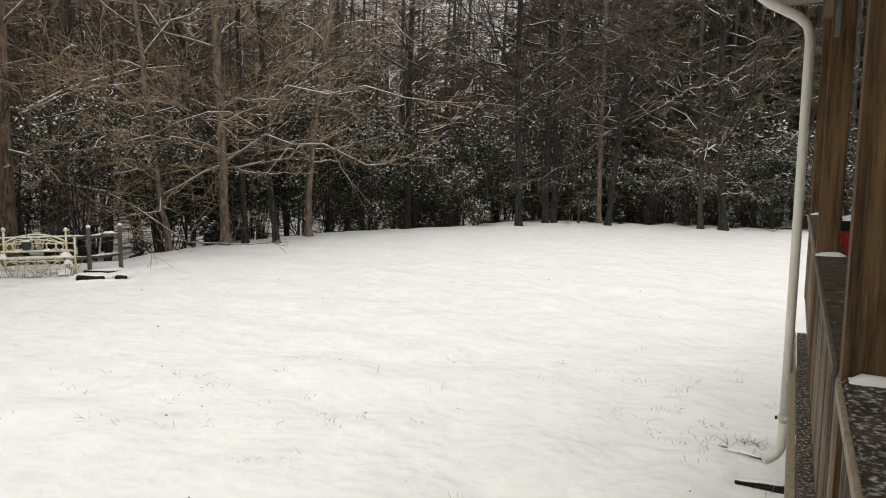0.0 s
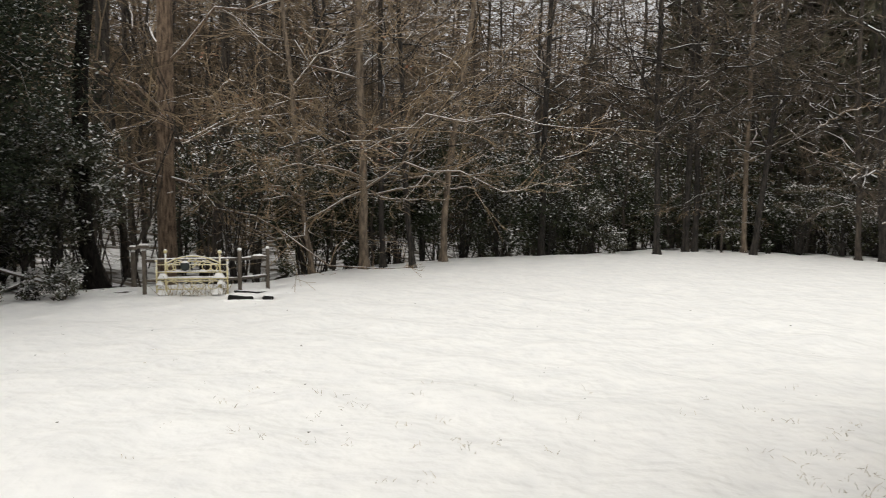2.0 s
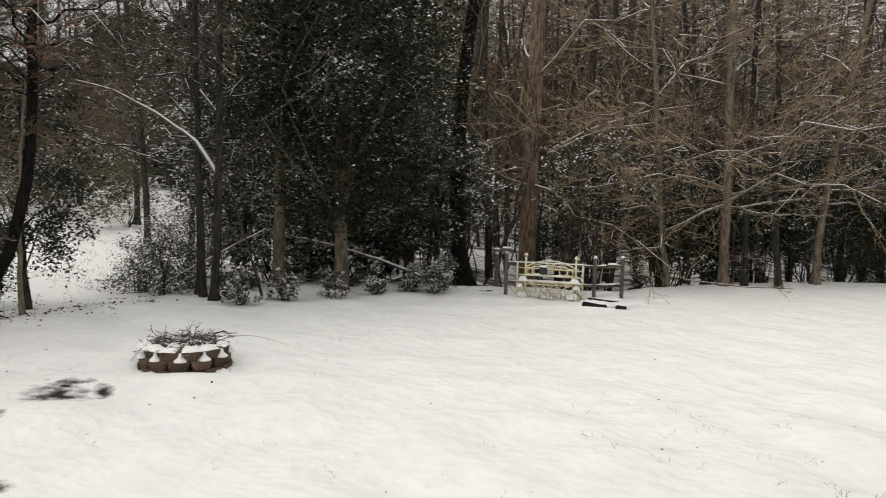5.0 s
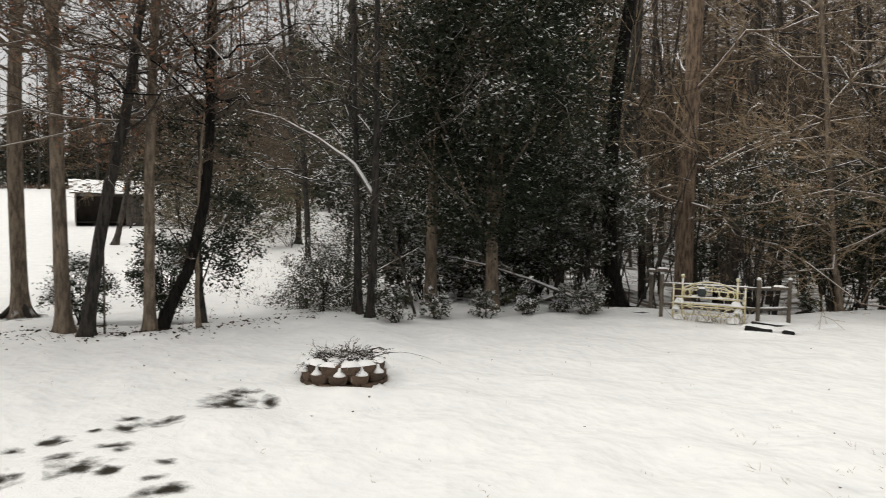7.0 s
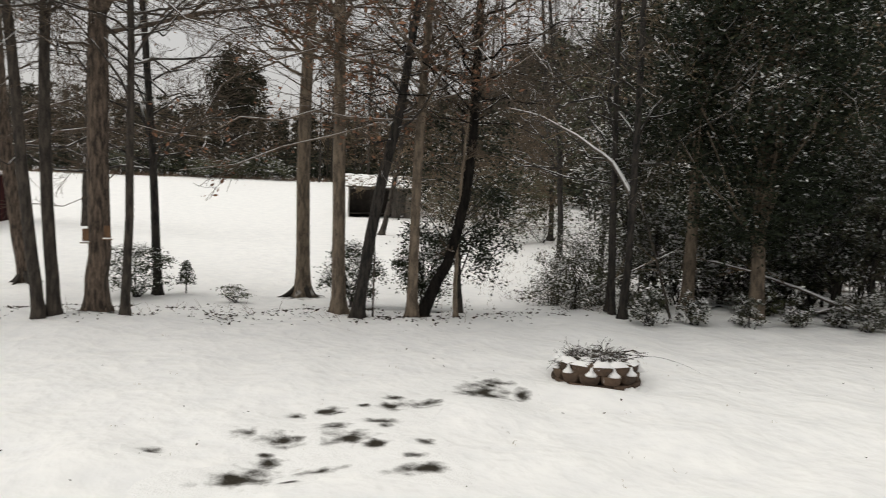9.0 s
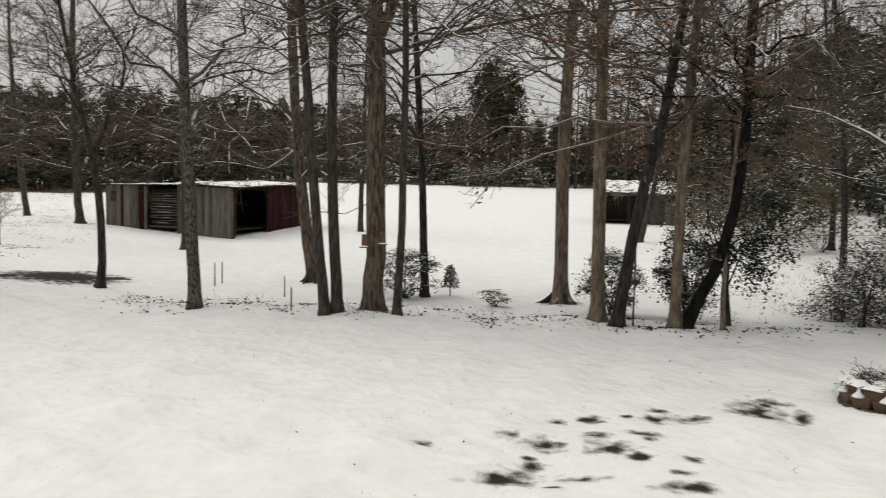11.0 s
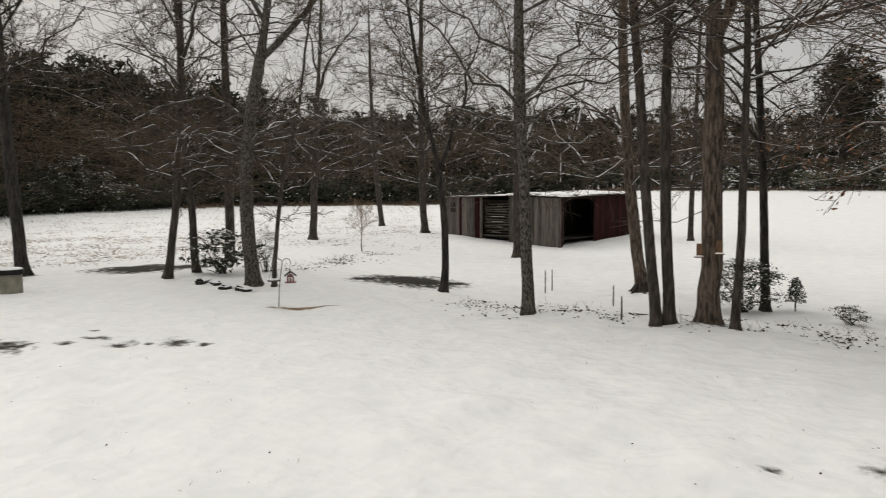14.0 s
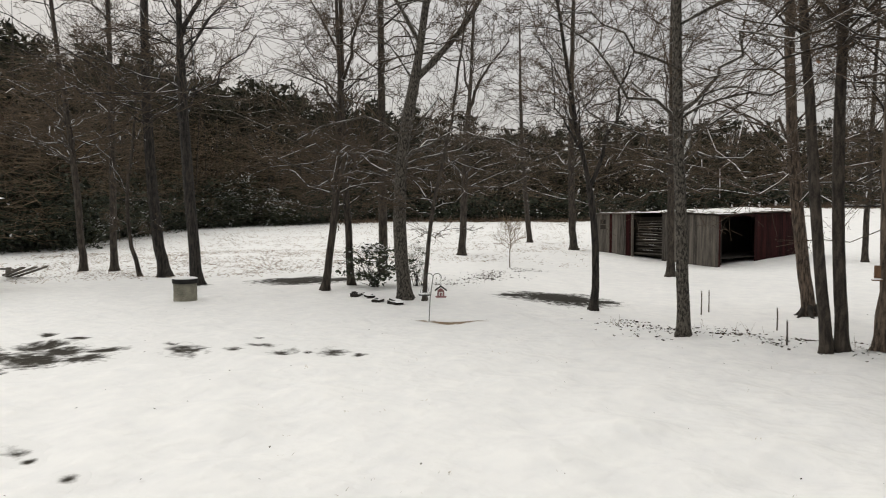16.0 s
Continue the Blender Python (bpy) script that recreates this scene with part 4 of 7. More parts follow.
def build_left_shed():
    rng = np.random.default_rng(44)
    x, y = bearing(148.5, 26.5)
    ob = empty("small_shed", x, y, on_ground(x, y), 58)
    tagged(ob, "small white shed with a snowy eave beside leaning planks", "shed")
    for i in range(12):
        part("board", slab((0.245, 0.03, 2.35), (-1.5 + 0.25 * i + 0.125, -1.2, 1.15), (0, 0, rng.uniform(-0.4, 0.4)), bevel=0.004), WHITEPAINT, ob)
        part("board", slab((0.245, 0.03, 2.35), (-1.5 + 0.25 * i + 0.125, 1.2, 1.15), (0, 0, 0), bevel=0.004), WHITEPAINT, ob)
    for i in range(9):
        for sx in (-1.5, 1.5):
            part("board", slab((0.03, 0.255, 2.35), (sx, -1.2 + 0.267 * i + 0.13, 1.15), bevel=0.004), WHITEPAINT, ob)
    part("roof", slab((3.5, 2.9, 0.09), (0, 0, 2.42), (5, 0, 0), bevel=0.01), TIN, ob)
    bm = snow_cap((3.5, 2.9, 0.13), (0, 0, 0.05), 0, 6)
    bmesh.ops.transform(bm, matrix=pose(0, 0, 2.42, 5, 0, 0), verts=bm.verts)
    part("roof_snow", bm, SNOW, ob)
    for i in range(5):
        px_, py_ = bearing(145.2 - 0.28 * i, 29.6 + 0.2 * i)
        b = empty("old_plank", px_, py_, on_ground(px_, py_) + 0.06 + 0.06 * (4 - i), 40 + 16 * i)
        tagged(b, "old grey plank lying in a snowy heap", "plank", "heap of planks")
        part("plank_body", slab((1.9, 0.16, 0.05), (0, 0, 0.05), (0, -5 - 3 * i, 0), bevel=0.006), GREYWOOD, b)
        part("plank_snow", snow_cap((0.7, 0.13, 0.03), (-0.2, 0, 0.06), 0, i), SNOW, b)


build_left_shed()


# ---------------------------------------------------------------- well and feeders
def build_well(x, y):
    ob = empty("concrete_well", x, y, on_ground(x, y))
    tagged(ob, "round concrete well casing with a black-rimmed lid and snow", "well")
    part("casing", lathe([(0.285, -0.15), (0.29, 0.0), (0.288, 0.44), (0.275, 0.46)], 32), CONCRETE, ob)
    lid = part("lid", lathe([(0.29, 0.445), (0.318, 0.45), (0.32, 0.545), (0.30, 0.56)], 32), BLACK, ob, "black overhanging lid")
    part("lid_snow", lathe([(0.305, 0.561), (0.308, 0.572), (0.28, 0.590), (0.15, 0.602), (0.02, 0.605)], 32), SNOW, lid, "flat cushion of snow on the lid")


build_well(-15.2, -14.76)


def build_hook(x, y):
    ob = empty("shepherd_hook", x, y, on_ground(x, y))
    tagged(ob, "thin double shepherd's hook with hanging bird feeders", "feeder pole")
    lat = Vector((y, -x, 0)).normalized()
    q = lambda s, z: (lat.x * s, lat.y * s, z)
    part("pole", rod([q(0, -0.1), q(0.03, 0.5), q(0.09, 0.93)], 0.010, 8), STRAPMETAL, ob)
    for f in (-1, 1):
        part("hook_arm", rod([q(0.09 + f * (0.085 - 0.085 * math.cos(t)), 0.93 + 0.085 * math.sin(t)) for t in np.linspace(0, 3.5, 12)], 0.009, 6), STRAPMETAL, ob)
    house = empty("birdhouse_feeder", x + lat.x * 0.25, y + lat.y * 0.25, on_ground(x, y) + 0.52, math.degrees(math.atan2(lat.y, lat.x)))
    tagged(house, "small faded red and white house-shaped bird feeder", "bird feeder")
    part("floor_tray", slab((0.25, 0.2, 0.02), (0, 0, 0.01), bevel=0.003), PINKPAINT, house)
    body = bmesh.new()
    face = [(-0.085, 0.02), (0.085, 0.02), (0.085, 0.16), (0.0, 0.235), (-0.085, 0.16)]
    front, rear = [body.verts.new((px_, -0.06, pz)) for px_, pz in face], [body.verts.new((px_, 0.06, pz)) for px_, pz in face]
    body.faces.new(front)
    body.faces.new(rear[::-1])
    for n in range(5):
        body.faces.new((front[n], rear[n], rear[(n + 1) % 5], front[(n + 1) % 5]))
    bmesh.ops.recalc_face_normals(body, faces=body.faces)
    part("house_body", body, PINKPAINT, house)
    panel = part("front_panel", slab((0.10, 0.012, 0.10), (0, -0.066, 0.09), bevel=0.002), WHITEPAINT, house, "pale front panel")
    part("doorway", slab((0.045, 0.012, 0.07), (0, -0.072, 0.08), bevel=0.002), PINKPAINT, panel)
    part("perch", slab((0.30, 0.02, 0.012), (0, -0.09, 0.03), bevel=0.002), PINKPAINT, house)
    for f in (-1, 1):
        part("roof_half", slab((0.19, 0.24, 0.022), (f * 0.068, 0, 0.225), (0, f * 36, 0), bevel=0.002), INSIDE, house, "dark roof slope")
    part("hanger", rod([(0, 0, 0.25), (0, 0, 0.50)], 0.004, 6), IRON, house)
    house.scale = (0.84, 0.84, 0.84)
    tray = empty("hanging_tray", x - lat.x * 0.08, y - lat.y * 0.08, on_ground(x, y) + 0.55, 30)
    tagged(tray, "dark small hanging tray with snow", "bird feeder")
    part("tray_pan", lathe([(0.05, 0), (0.125, 0.01), (0.135, 0.035), (0.12, 0.037)], 16), IRON, tray)
    part("tray_snow", lathe([(0.12, 0.037), (0.11, 0.055), (0.02, 0.065)], 16), SNOW, tray)
    for k in range(3):
        a = k * 2.1
        part("chain", rod([(0.12 * math.cos(a), 0.12 * math.sin(a), 0.03), (0, 0, 0.4)], 0.0035, 5), IRON, tray)


build_hook(-14.7, -7.56)


def trunk_feeder(az, d, z, label):
    x, y = bearing(az, d)
    ob = empty("trunk_feeder", x, y, on_ground(x, y) + z, az - 90 + 90)
    tagged(ob, label, "bird feeder", "feeders on the trunk")
    part("back_board", slab((0.10, 0.025, 0.22), (0, 0, 0.09), bevel=0.004), ORANGEWOOD, ob)
    board = part("tray_board", slab((0.17, 0.13, 0.018), (0, -0.065, -0.03), bevel=0.004), ORANGEWOOD, ob)
    part("tray_snow", snow_cap((0.15, 0.11, 0.022), (0, -0.07, -0.021), 0, int(z * 9)), SNOW, board)


trunk_feeder(87.75, 14.72, 1.22, "orange wooden feeder board fixed to a tree trunk")
trunk_feeder(86.45, 14.72, 1.30, "orange wooden feeder board fixed to a tree trunk")



# ---------------------------------------------------------------- trees
def grow(seed, height, dia, a=0.0, b=0.0, seen=6.0, lateral=(1.0, 0.0), fork=0.0, low=0.2, limbs=34, reach=0.34,
         rise=0.15, subs=6, twigs=6, fine=0.0042, slim=0.55, third=3, full=99.0, flare=0.45, coarse=False, droop=0.0):
    """A bare broadleaf tree standing at the origin: (verts, faces) of its trunk with limbs, and of its twigs.
    Up to the height full its finest twigs are grown; the crown above is barer."""
    rng = np.random.default_rng(seed)
    k = 12 if coarse else 22
    h = np.concatenate([[-0.15, 0.0, 0.12, 0.3, 0.6], np.linspace(1.0, height, k - 5)])
    hc = np.minimum(h, seen)
    off = a * hc + b * hc * hc + (h - hc) * np.clip(a + 2 * b * seen, -0.25, 0.25) * 0.6
    off[:2] = 0.0
    wob = np.cumsum(rng.normal(size=(k, 2)), axis=0) * (0.034 if coarse else 0.012) * (h[:, None] > 0.7)
    stem = np.stack([off * lateral[0] + wob[:, 0], off * lateral[1] + wob[:, 1], h], 1)
    up = np.clip(h / height, 0, 1)
    r = dia / 2 * (1 - up) ** slim * (1 + flare * np.exp(-np.clip(h, 0, 9) / 0.2)) * 0.75 + 0.004
    if fork:
        r = np.where(h > fork, r * 0.72, r)
    sides = 6 if coarse else 14
    v, f = tubes(stem[None], r[None], sides)
    if not coarse:
        mid = np.repeat(stem, sides, 0)
        th, hh = np.tile(np.arange(sides) * 2 * np.pi / sides, k), np.repeat(h, sides)
        ph = rng.uniform(0, 6.28, 4)
        bulge = 1 + 0.05 * np.sin(3 * th + ph[0] + 0.5 * hh) + 0.04 * np.sin(5 * th + ph[1] - 0.8 * hh) + 0.22 * np.exp(-np.clip(hh, 0, 9) / 0.16) * np.sin(4 * th + ph[2])
        v = mid + (v - mid) * bulge[:, None]
    thick = [(v, f)]
    n = limbs
    hs = np.sort(low + (0.96 - low) * rng.uniform(0, 1, n) ** 1.7) * height
    start = np.stack([np.interp(hs, h, stem[:, i]) for i in range(3)], 1)
    az = np.arange(n) * 2.4 + rng.uniform(0, 6.28) + rng.normal(size=n) * 0.4
    el = np.maximum(rise + 0.45 * hs / height + rng.normal(size=n) * 0.2, np.where(hs < 3.5, 0.06, -0.12))
    way = np.stack([np.cos(az) * np.cos(el), np.sin(az) * np.cos(el), np.sin(el)], 1)
    length = reach * (height - hs * 0.72) * rng.uniform(0.55, 1.2, n) * np.clip(hs / 2.6, 0.35, 1.0)
    rad = np.minimum(np.interp(hs, h, r) * 0.42, 0.0075 * length + 0.007)
    if fork:
        side = rng.uniform(-0.2, 0.2)
        w2 = np.array([[lateral[0] * 0.42, lateral[1] * 0.42 + side, 0.88], [-lateral[0] * 0.36, -lateral[1] * 0.36 - side, 0.92]])
        w2 /= np.linalg.norm(w2, axis=1, keepdims=True)
        s2 = np.array([[np.interp(fork + q, h, stem[:, i]) for i in range(3)] for q in (0.0, 0.9)])
        lp, lr = branches(s2, w2, np.array([0.6, 0.42]) * (height - fork), np.array([0.78, 0.5]) * np.interp(fork, h, r), 12, rng, lift=0.22, wiggle=0.16, taper=0.12)
        thick.append(tubes(lp, lr, 9))
        s3, w3, l3, r3 = offshoots(lp, lr, 7, rng, 0.15, 0.9, 0.7, 0.4, 0.5)
        start, way, length, rad = np.concatenate([start, s3]), np.concatenate([way, w3]), np.concatenate([length, l3]), np.concatenate([rad, r3])
    p1, r1 = branches(start, way, length, rad, 6 if coarse else 9, rng, lift=0.08, droop=droop, wiggle=0.24, taper=0.15, arch=0.13)
    thick.append(tubes(p1, r1, 4 if coarse else 5))
    p2, r2 = branches(*offshoots(p1, r1, subs, rng, 0.12, 0.85, 0.45, 0.5, 0.42), 4 if coarse else 5, rng, lift=0.03, droop=droop, wiggle=0.22, arch=0.08)
    below = (p2[:, 0, 2] < full + 1.0) | (rng.random(len(p2)) < 0.3)
    p2, r2 = p2[below], r2[below]
    thin = [tubes(p2, np.maximum(r2, fine * 1.3), 3)]
    s3, w3, l3, r3 = offshoots(p2, r2, twigs, rng, 0.1, 0.85, 0.4, 0.55, 0.5)
    keep = (s3[:, 2] < full + 0.5) | (rng.random(len(s3)) < 0.1)
    p3, r3 = branches(s3[keep], w3[keep], l3[keep], r3[keep], 2 if coarse else 3, rng, lift=0.03, wiggle=0.2, taper=0.4)
    thin.append(tubes(p3, np.maximum(r3, fine), 3))
    if third:
        s4, w4, l4, r4 = offshoots(p3, r3, third, rng, 0.15, 0.9, 0.4, 0.6, 0.6)
        keep = s4[:, 2] < full
        if keep.any():
            p4, r4 = branches(s4[keep], w4[keep], l4[keep], r4[keep], 2, rng, wiggle=0.1, taper=0.5)
            thin.append(tubes(p4, np.maximum(r4, fine * 0.75), 3))
    return join(thick), join(thin), p3


TREES = []


def tree(x, y, dia, a, b, seen, label, height=15.0, fork=0.0, bark=None, twig=None, withered=0, **more):
    """A bare tree of its own on the ground at x, y, its stem leaning by a and bending by b across the line from the porch."""
    seed = len(TREES) + 11
    d = math.hypot(x, y)
    thick, thin, tips = grow(seed, height, dia, a, b, seen, (y / d, -x / d), fork, full=3.0 + 0.27 * d, **(({"third": 1, "twigs": 7, "subs": 7, "fine": 0.0043 if d < 24 else 0.006} if x < -12.7 and y < 7 else {"third": 0, "twigs": 6, "fine": 0.006} if d > 21 else {}) | more))
    ob = empty("tree", x, y, on_ground(x, y))
    # by place: the backlit side takes the darker bark and twig colours
    part("trunk", mesh_arrays("trunk", *thick, bark or (BARK_PALE if y > 4 and -19 < x < -12.5 else BARK)), None, ob)
    part("crown", mesh_arrays("crown", *thin, twig or (TWIG_DIM if y < 7 else TWIG_DARK if x > -2 else TWIG)), None, ob, "thin crown of twigs lined with snow")
    if withered:
        rng = np.random.default_rng(seed)
        t = tips.reshape(-1, 3)
        near = t[(t[:, 2] > 1.2) & (t[:, 2] < 5.5)]
        c = near[rng.integers(0, len(near), withered)] + rng.normal(size=(withered, 3)) * 0.08
        part("withered_foliage", mesh_tris("withered_foliage", *leaves(c, 0.05, rng), RUST), None, ob, "rust-brown withered leaves")
    TREES.append(tagged(ob, label, "tree", "bare trees"))
    return ob


EDGE = "bare grey-brown tree at the edge of the snowy lawn"
# beyond the swale and beside the field
tree(-20.47, -24.92, 0.34, -0.009, -0.0091, 7.8, EDGE, 14, low=0.28)
tree(-20.97, -23.90, 0.34, -0.003, 0.0001, 9.7, "straight bare tree at the edge of the field", 16, low=0.35)
tree(-19.69, -21.20, 0.19, -0.241, 0.0555, 3.6, "thin crooked bare tree beside the field", 7, limbs=10)
tree(-20.06, -20.43, 0.5, -0.135, 0.0096, 9.1, "stout leaning tree behind the concrete well", 17, bark=BARK_DARK, low=0.3)
tree(-18.37, -17.35, 0.45, -0.109, 0.0068, 7.5, "dark stout forked tree beside the concrete well", 16, fork=7.3, bark=BARK_DARK, low=0.3)
tree(-18.99, -13.13, 0.28, 0.168, -0.0158, 5.9, EDGE, 13, fork=5.8, low=0.2)
tree(-20.43, -13.15, 0.29, -0.085, 0.0057, 5.2, EDGE, 12)
tree(-23.34, -13.76, 0.40, -0.002, -0.0004, 9.2, "straight tall bare tree behind a rhododendron", 17, low=0.4)
tree(-17.97, -9.91, 0.47, -0.127, 0.0311, 5.8, "lichen-spotted grey tree that forks high up", 15, fork=5.6, bark=BARK_LICHEN, low=0.22)
tree(-17.86, -9.30, 0.14, 0.021, 0.0298, 4.5, "thin bare tree leaning beside a forked one", 8, limbs=10)
tree(-35.25, -16.29, 0.46, 0.011, 0.0033, 8.3, "bare forked tree standing in the snowy field", 16, fork=7.0)
tree(-49.10, -17.78, 0.45, -0.103, 0.0043, 7.3, "bare tree standing in the snowy field", 15)
tree(-41.2, -12.45, 0.50, -0.036, 0.0021, 12.0, "bare tree beside the old barn", 18)
tree(-19.82, -5.49, 0.25, 0.122, -0.0488, 4.6, "dark slender forked tree in the swale", 11, fork=3.1, bark=BARK_DARK, low=0.38)
tree(-31.6, -5.65, 0.40, -0.007, -0.0001, 10.0, "bare tree standing before the old barn", 16)
tree(-15.20, -2.51, 0.29, -0.032, -0.0005, 6.1, "grey-brown tree at the border of the lawn", 14, bark=BARK_LICHEN, low=0.22, rise=0.15)
tree(-21.85, -0.53, 0.42, -0.134, 0.0084, 7.8, "stout bare tree in the swale", 16, bark=BARK_RED)
tree(-14.77, -0.13, 0.25, -0.079, 0.0012, 5.8, "one of two slender trees standing close together", 14, low=0.35)
tree(-14.89, 0.10, 0.27, -0.035, 0.0043, 5.7, "one of two slender trees standing close together", 14, low=0.35)
tree(-15.01, 0.76, 0.50, -0.022, 0.0016, 5.2, "thick red-brown tree with two bird feeders on it", 16, fork=5.0, bark=BARK_RED, low=0.26, limbs=26, reach=0.42, rise=0.1)
tree(-14.56, 1.18, 0.19, 0.042, -0.0038, 5.6, "slender grey tree beside the thick feeder tree", 12, low=0.3)
tree(-19.15, 2.23, 0.25, -0.037, -0.0023, 7.0, "dark slender tree in the swale", 14, bark=BARK_DARK)
tree(-41.78, 1.37, 0.36, 0.007, 0.0039, 4.9, "bare tree behind the swale", 14)
tree(-18.09, 5.33, 0.43, -0.036, 0.0071, 6.8, "grey tree with a flared root foot in the snow", 16, low=0.3, flare=1.0)
tree(-13.87, 4.77, 0.32, -0.030, 0.0028, 5.5, "grey-brown tree at the border of the lawn", 14, withered=500, low=0.3, rise=0.1)
tree(-13.39, 4.96, 0.28, 0.115, 0.0203, 3.6, "dark tree leaning over the border of the lawn", 9, bark=BARK_DARK, withered=900, low=0.35, rise=0.1)
tree(-13.09, 5.90, 0.24, -0.019, 0.0083, 5.5, "slender grey tree at the border of the lawn", 14, withered=900, low=0.25, rise=0.1)
tree(-13.09, 6.08, 0.26, 0.426, -0.0561, 3.7, "dark bent tree leaning over the swale", 10, bark=BARK_BLACK, low=0.35)
tree(-12.81, 6.64, 0.10, -0.10, 0.0688, 1.1, "thin young tree at the border of the lawn", 4, limbs=6)
tree(-37.41, 14.97, 0.36, 0.282, -0.0187, 6.2, "leaning bare tree before the far shed", 12)


def young_tree(x, y, high, label):
    """A planted young tree: a thin stem under an oval crown of fine upward branches."""
    rng = np.random.default_rng(77)
    hs = np.linspace(-0.05, 0.92 * high, 12)
    stem = np.column_stack([np.cumsum(rng.normal(size=(12, 2)), 0) * 0.008, hs])
    trunk = tubes(stem[None], (0.026 * (1 - 0.8 * np.clip(hs / high, 0, 1)))[None], 7)
    n = 24
    at = np.linspace(0.34, 0.86, n) * high
    start = np.column_stack([np.interp(at, hs, stem[:, 0]), np.interp(at, hs, stem[:, 1]), at])
    az, el = np.arange(n) * 2.4, rng.uniform(0.55, 1.05, n)
    way = np.stack([np.cos(az) * np.cos(el), np.sin(az) * np.cos(el), np.sin(el)], 1)
    p1, r1 = branches(start, way, (0.46 * high - 0.30 * (at - 0.34 * high)) * rng.uniform(0.8, 1.15, n), np.full(n, 0.010), 6, rng, lift=0.1, wiggle=0.12)
    p2, r2 = branches(*offshoots(p1, r1, 6, rng, 0.2, 0.7, 0.8, 0.6, 0.5), 4, rng, lift=0.08, wiggle=0.12)
    p3, r3 = branches(*offshoots(p2, r2, 3, rng, 0.2, 0.7, 0.8, 0.6, 0.5), 3, rng, wiggle=0.1)
    ob = empty("young_tree", x, y, on_ground(x, y))
    part("trunk", mesh_arrays("trunk", *trunk, BARK_PALE), None, ob)
    part("crown", mesh_arrays("crown", *join([tubes(p1, r1, 4), tubes(p2, np.maximum(r2, 0.005), 3), tubes(p3, np.maximum(r3, 0.004), 3)]), TWIG), None, ob, "oval crown of fine twigs")
    TREES.append(tagged(ob, label, "tree"))


young_tree(-30.06, -11.74, 1.95, "slim bare young tree standing in the snow")
# the border of the near woods
tree(*bearing(46.5, 17.4), 0.34, 0.01, 0.0, 5.0, "stout grey trunk under the holly", 10, bark=BARK_PALE, low=0.5)
tree(-12.38, 9.83, 0.14, -0.032, 0.0010, 6.0, "thin dark tree at the border of the woods", 12, bark=BARK_DARK, twig=TWIG_DARK, limbs=14, subs=4, twigs=4, third=0)
tree(-11.98, 9.77, 0.19, 0.029, -0.0048, 3.0, "slender dark tree at the border of the woods", 12, bark=BARK_DARK, twig=TWIG_DARK, limbs=14, subs=4, twigs=4, third=0)
tree(-24.31, 16.82, 0.29, -0.003, -0.0093, 7.5, "dark tree deep in the woods", 14, bark=BARK_DARK, twig=TWIG_DARK)
tree(-30.92, 20.84, 0.32, 0.039, -0.0166, 6.0, "dark tree deep in the woods", 14, bark=BARK_DARK, twig=TWIG_DARK)
tree(-10.17, 15.48, 0.46, -0.107, 0.0178, 6.8, "nearly black stout tree at the border of the woods", 16, bark=BARK_BLACK, twig=TWIG_DARK, low=0.4, flare=0.9, limbs=14, subs=4, twigs=4, third=0)
tree(-10.00, 18.13, 0.62, 0.004, 0.0001, 7.2, "thick straight red-brown tree behind the brass headboard", 18, bark=BARK_WARM, low=0.16, rise=0.0, twig=TWIG_TAN, limbs=18, reach=0.42, subs=8, twigs=6, third=1, fine=0.0046)
tree(-5.37, 19.59, 0.29, -0.022, -0.0017, 5.8, "red-brown tree with long snow-lined limbs", 15, bark=BARK_PALE, low=0.12, rise=0.0, twig=TWIG_TAN, limbs=18, reach=0.42, subs=8, twigs=6, third=1, fine=0.0046)
tree(-5.40, 21.09, 0.23, -0.209, -0.0060, 5.8, "dark tree leaning across the woods", 12, bark=BARK_DARK, twig=TWIG_DARK)
tree(-3.68, 21.55, 0.23, 0.032, 0.0137, 6.2, "slender tree with long snow-lined limbs", 14, low=0.14, rise=0.0, twig=TWIG_TAN, limbs=18, reach=0.42, subs=8, twigs=6, third=1, fine=0.0046, bark=BARK_PALE)
tree(-4.18, 19.94, 0.19, -0.113, 0.0077, 2.5, "dark slender tree at the border of the woods", 12, bark=BARK_DARK, twig=TWIG_DARK)
tree(-1.14, 24.71, 0.26, -0.007, 0.0031, 6.7, "straight dark tree at the border of the woods", 16, bark=BARK_DARK, low=0.15, limbs=30)
tree(2.39, 25.16, 0.25, -0.050, 0.0045, 6.9, "straight dark tree at the border of the woods", 16, bark=BARK_DARK, twig=TWIG_DARK, low=0.2)
tree(3.37, 26.24, 0.26, -0.003, -0.0000, 7.1, "straight dark tree at the border of the woods", 17, bark=BARK_DARK, twig=TWIG_DARK, low=0.2)
tree(3.66, 26.27, 0.23, 0.011, -0.0042, 6.1, "straight dark tree at the border of the woods", 15, bark=BARK_DARK, twig=TWIG_DARK, low=0.2)
tree(5.22, 26.57, 0.21, -0.026, 0.0039, 6.2, "slender grey tree at the border of the woods", 14, low=0.2, bark=BARK_PALE)
tree(5.36, 25.90, 0.24, 0.134, -0.0069, 7.0, "dark leaning tree at the border of the woods", 15, bark=BARK_DARK, twig=TWIG_DARK, low=0.2)
tree(8.10, 24.95, 0.21, -0.073, 0.0036, 6.2, "slender tree with snow-lined limbs", 13, low=0.1, limbs=22, rise=0.05)
tree(8.65, 24.50, 0.30, -0.101, 0.0070, 6.8, "dark tree with long snow-lined limbs", 15, bark=BARK_DARK, low=0.1, limbs=34, reach=0.36, rise=0.05)
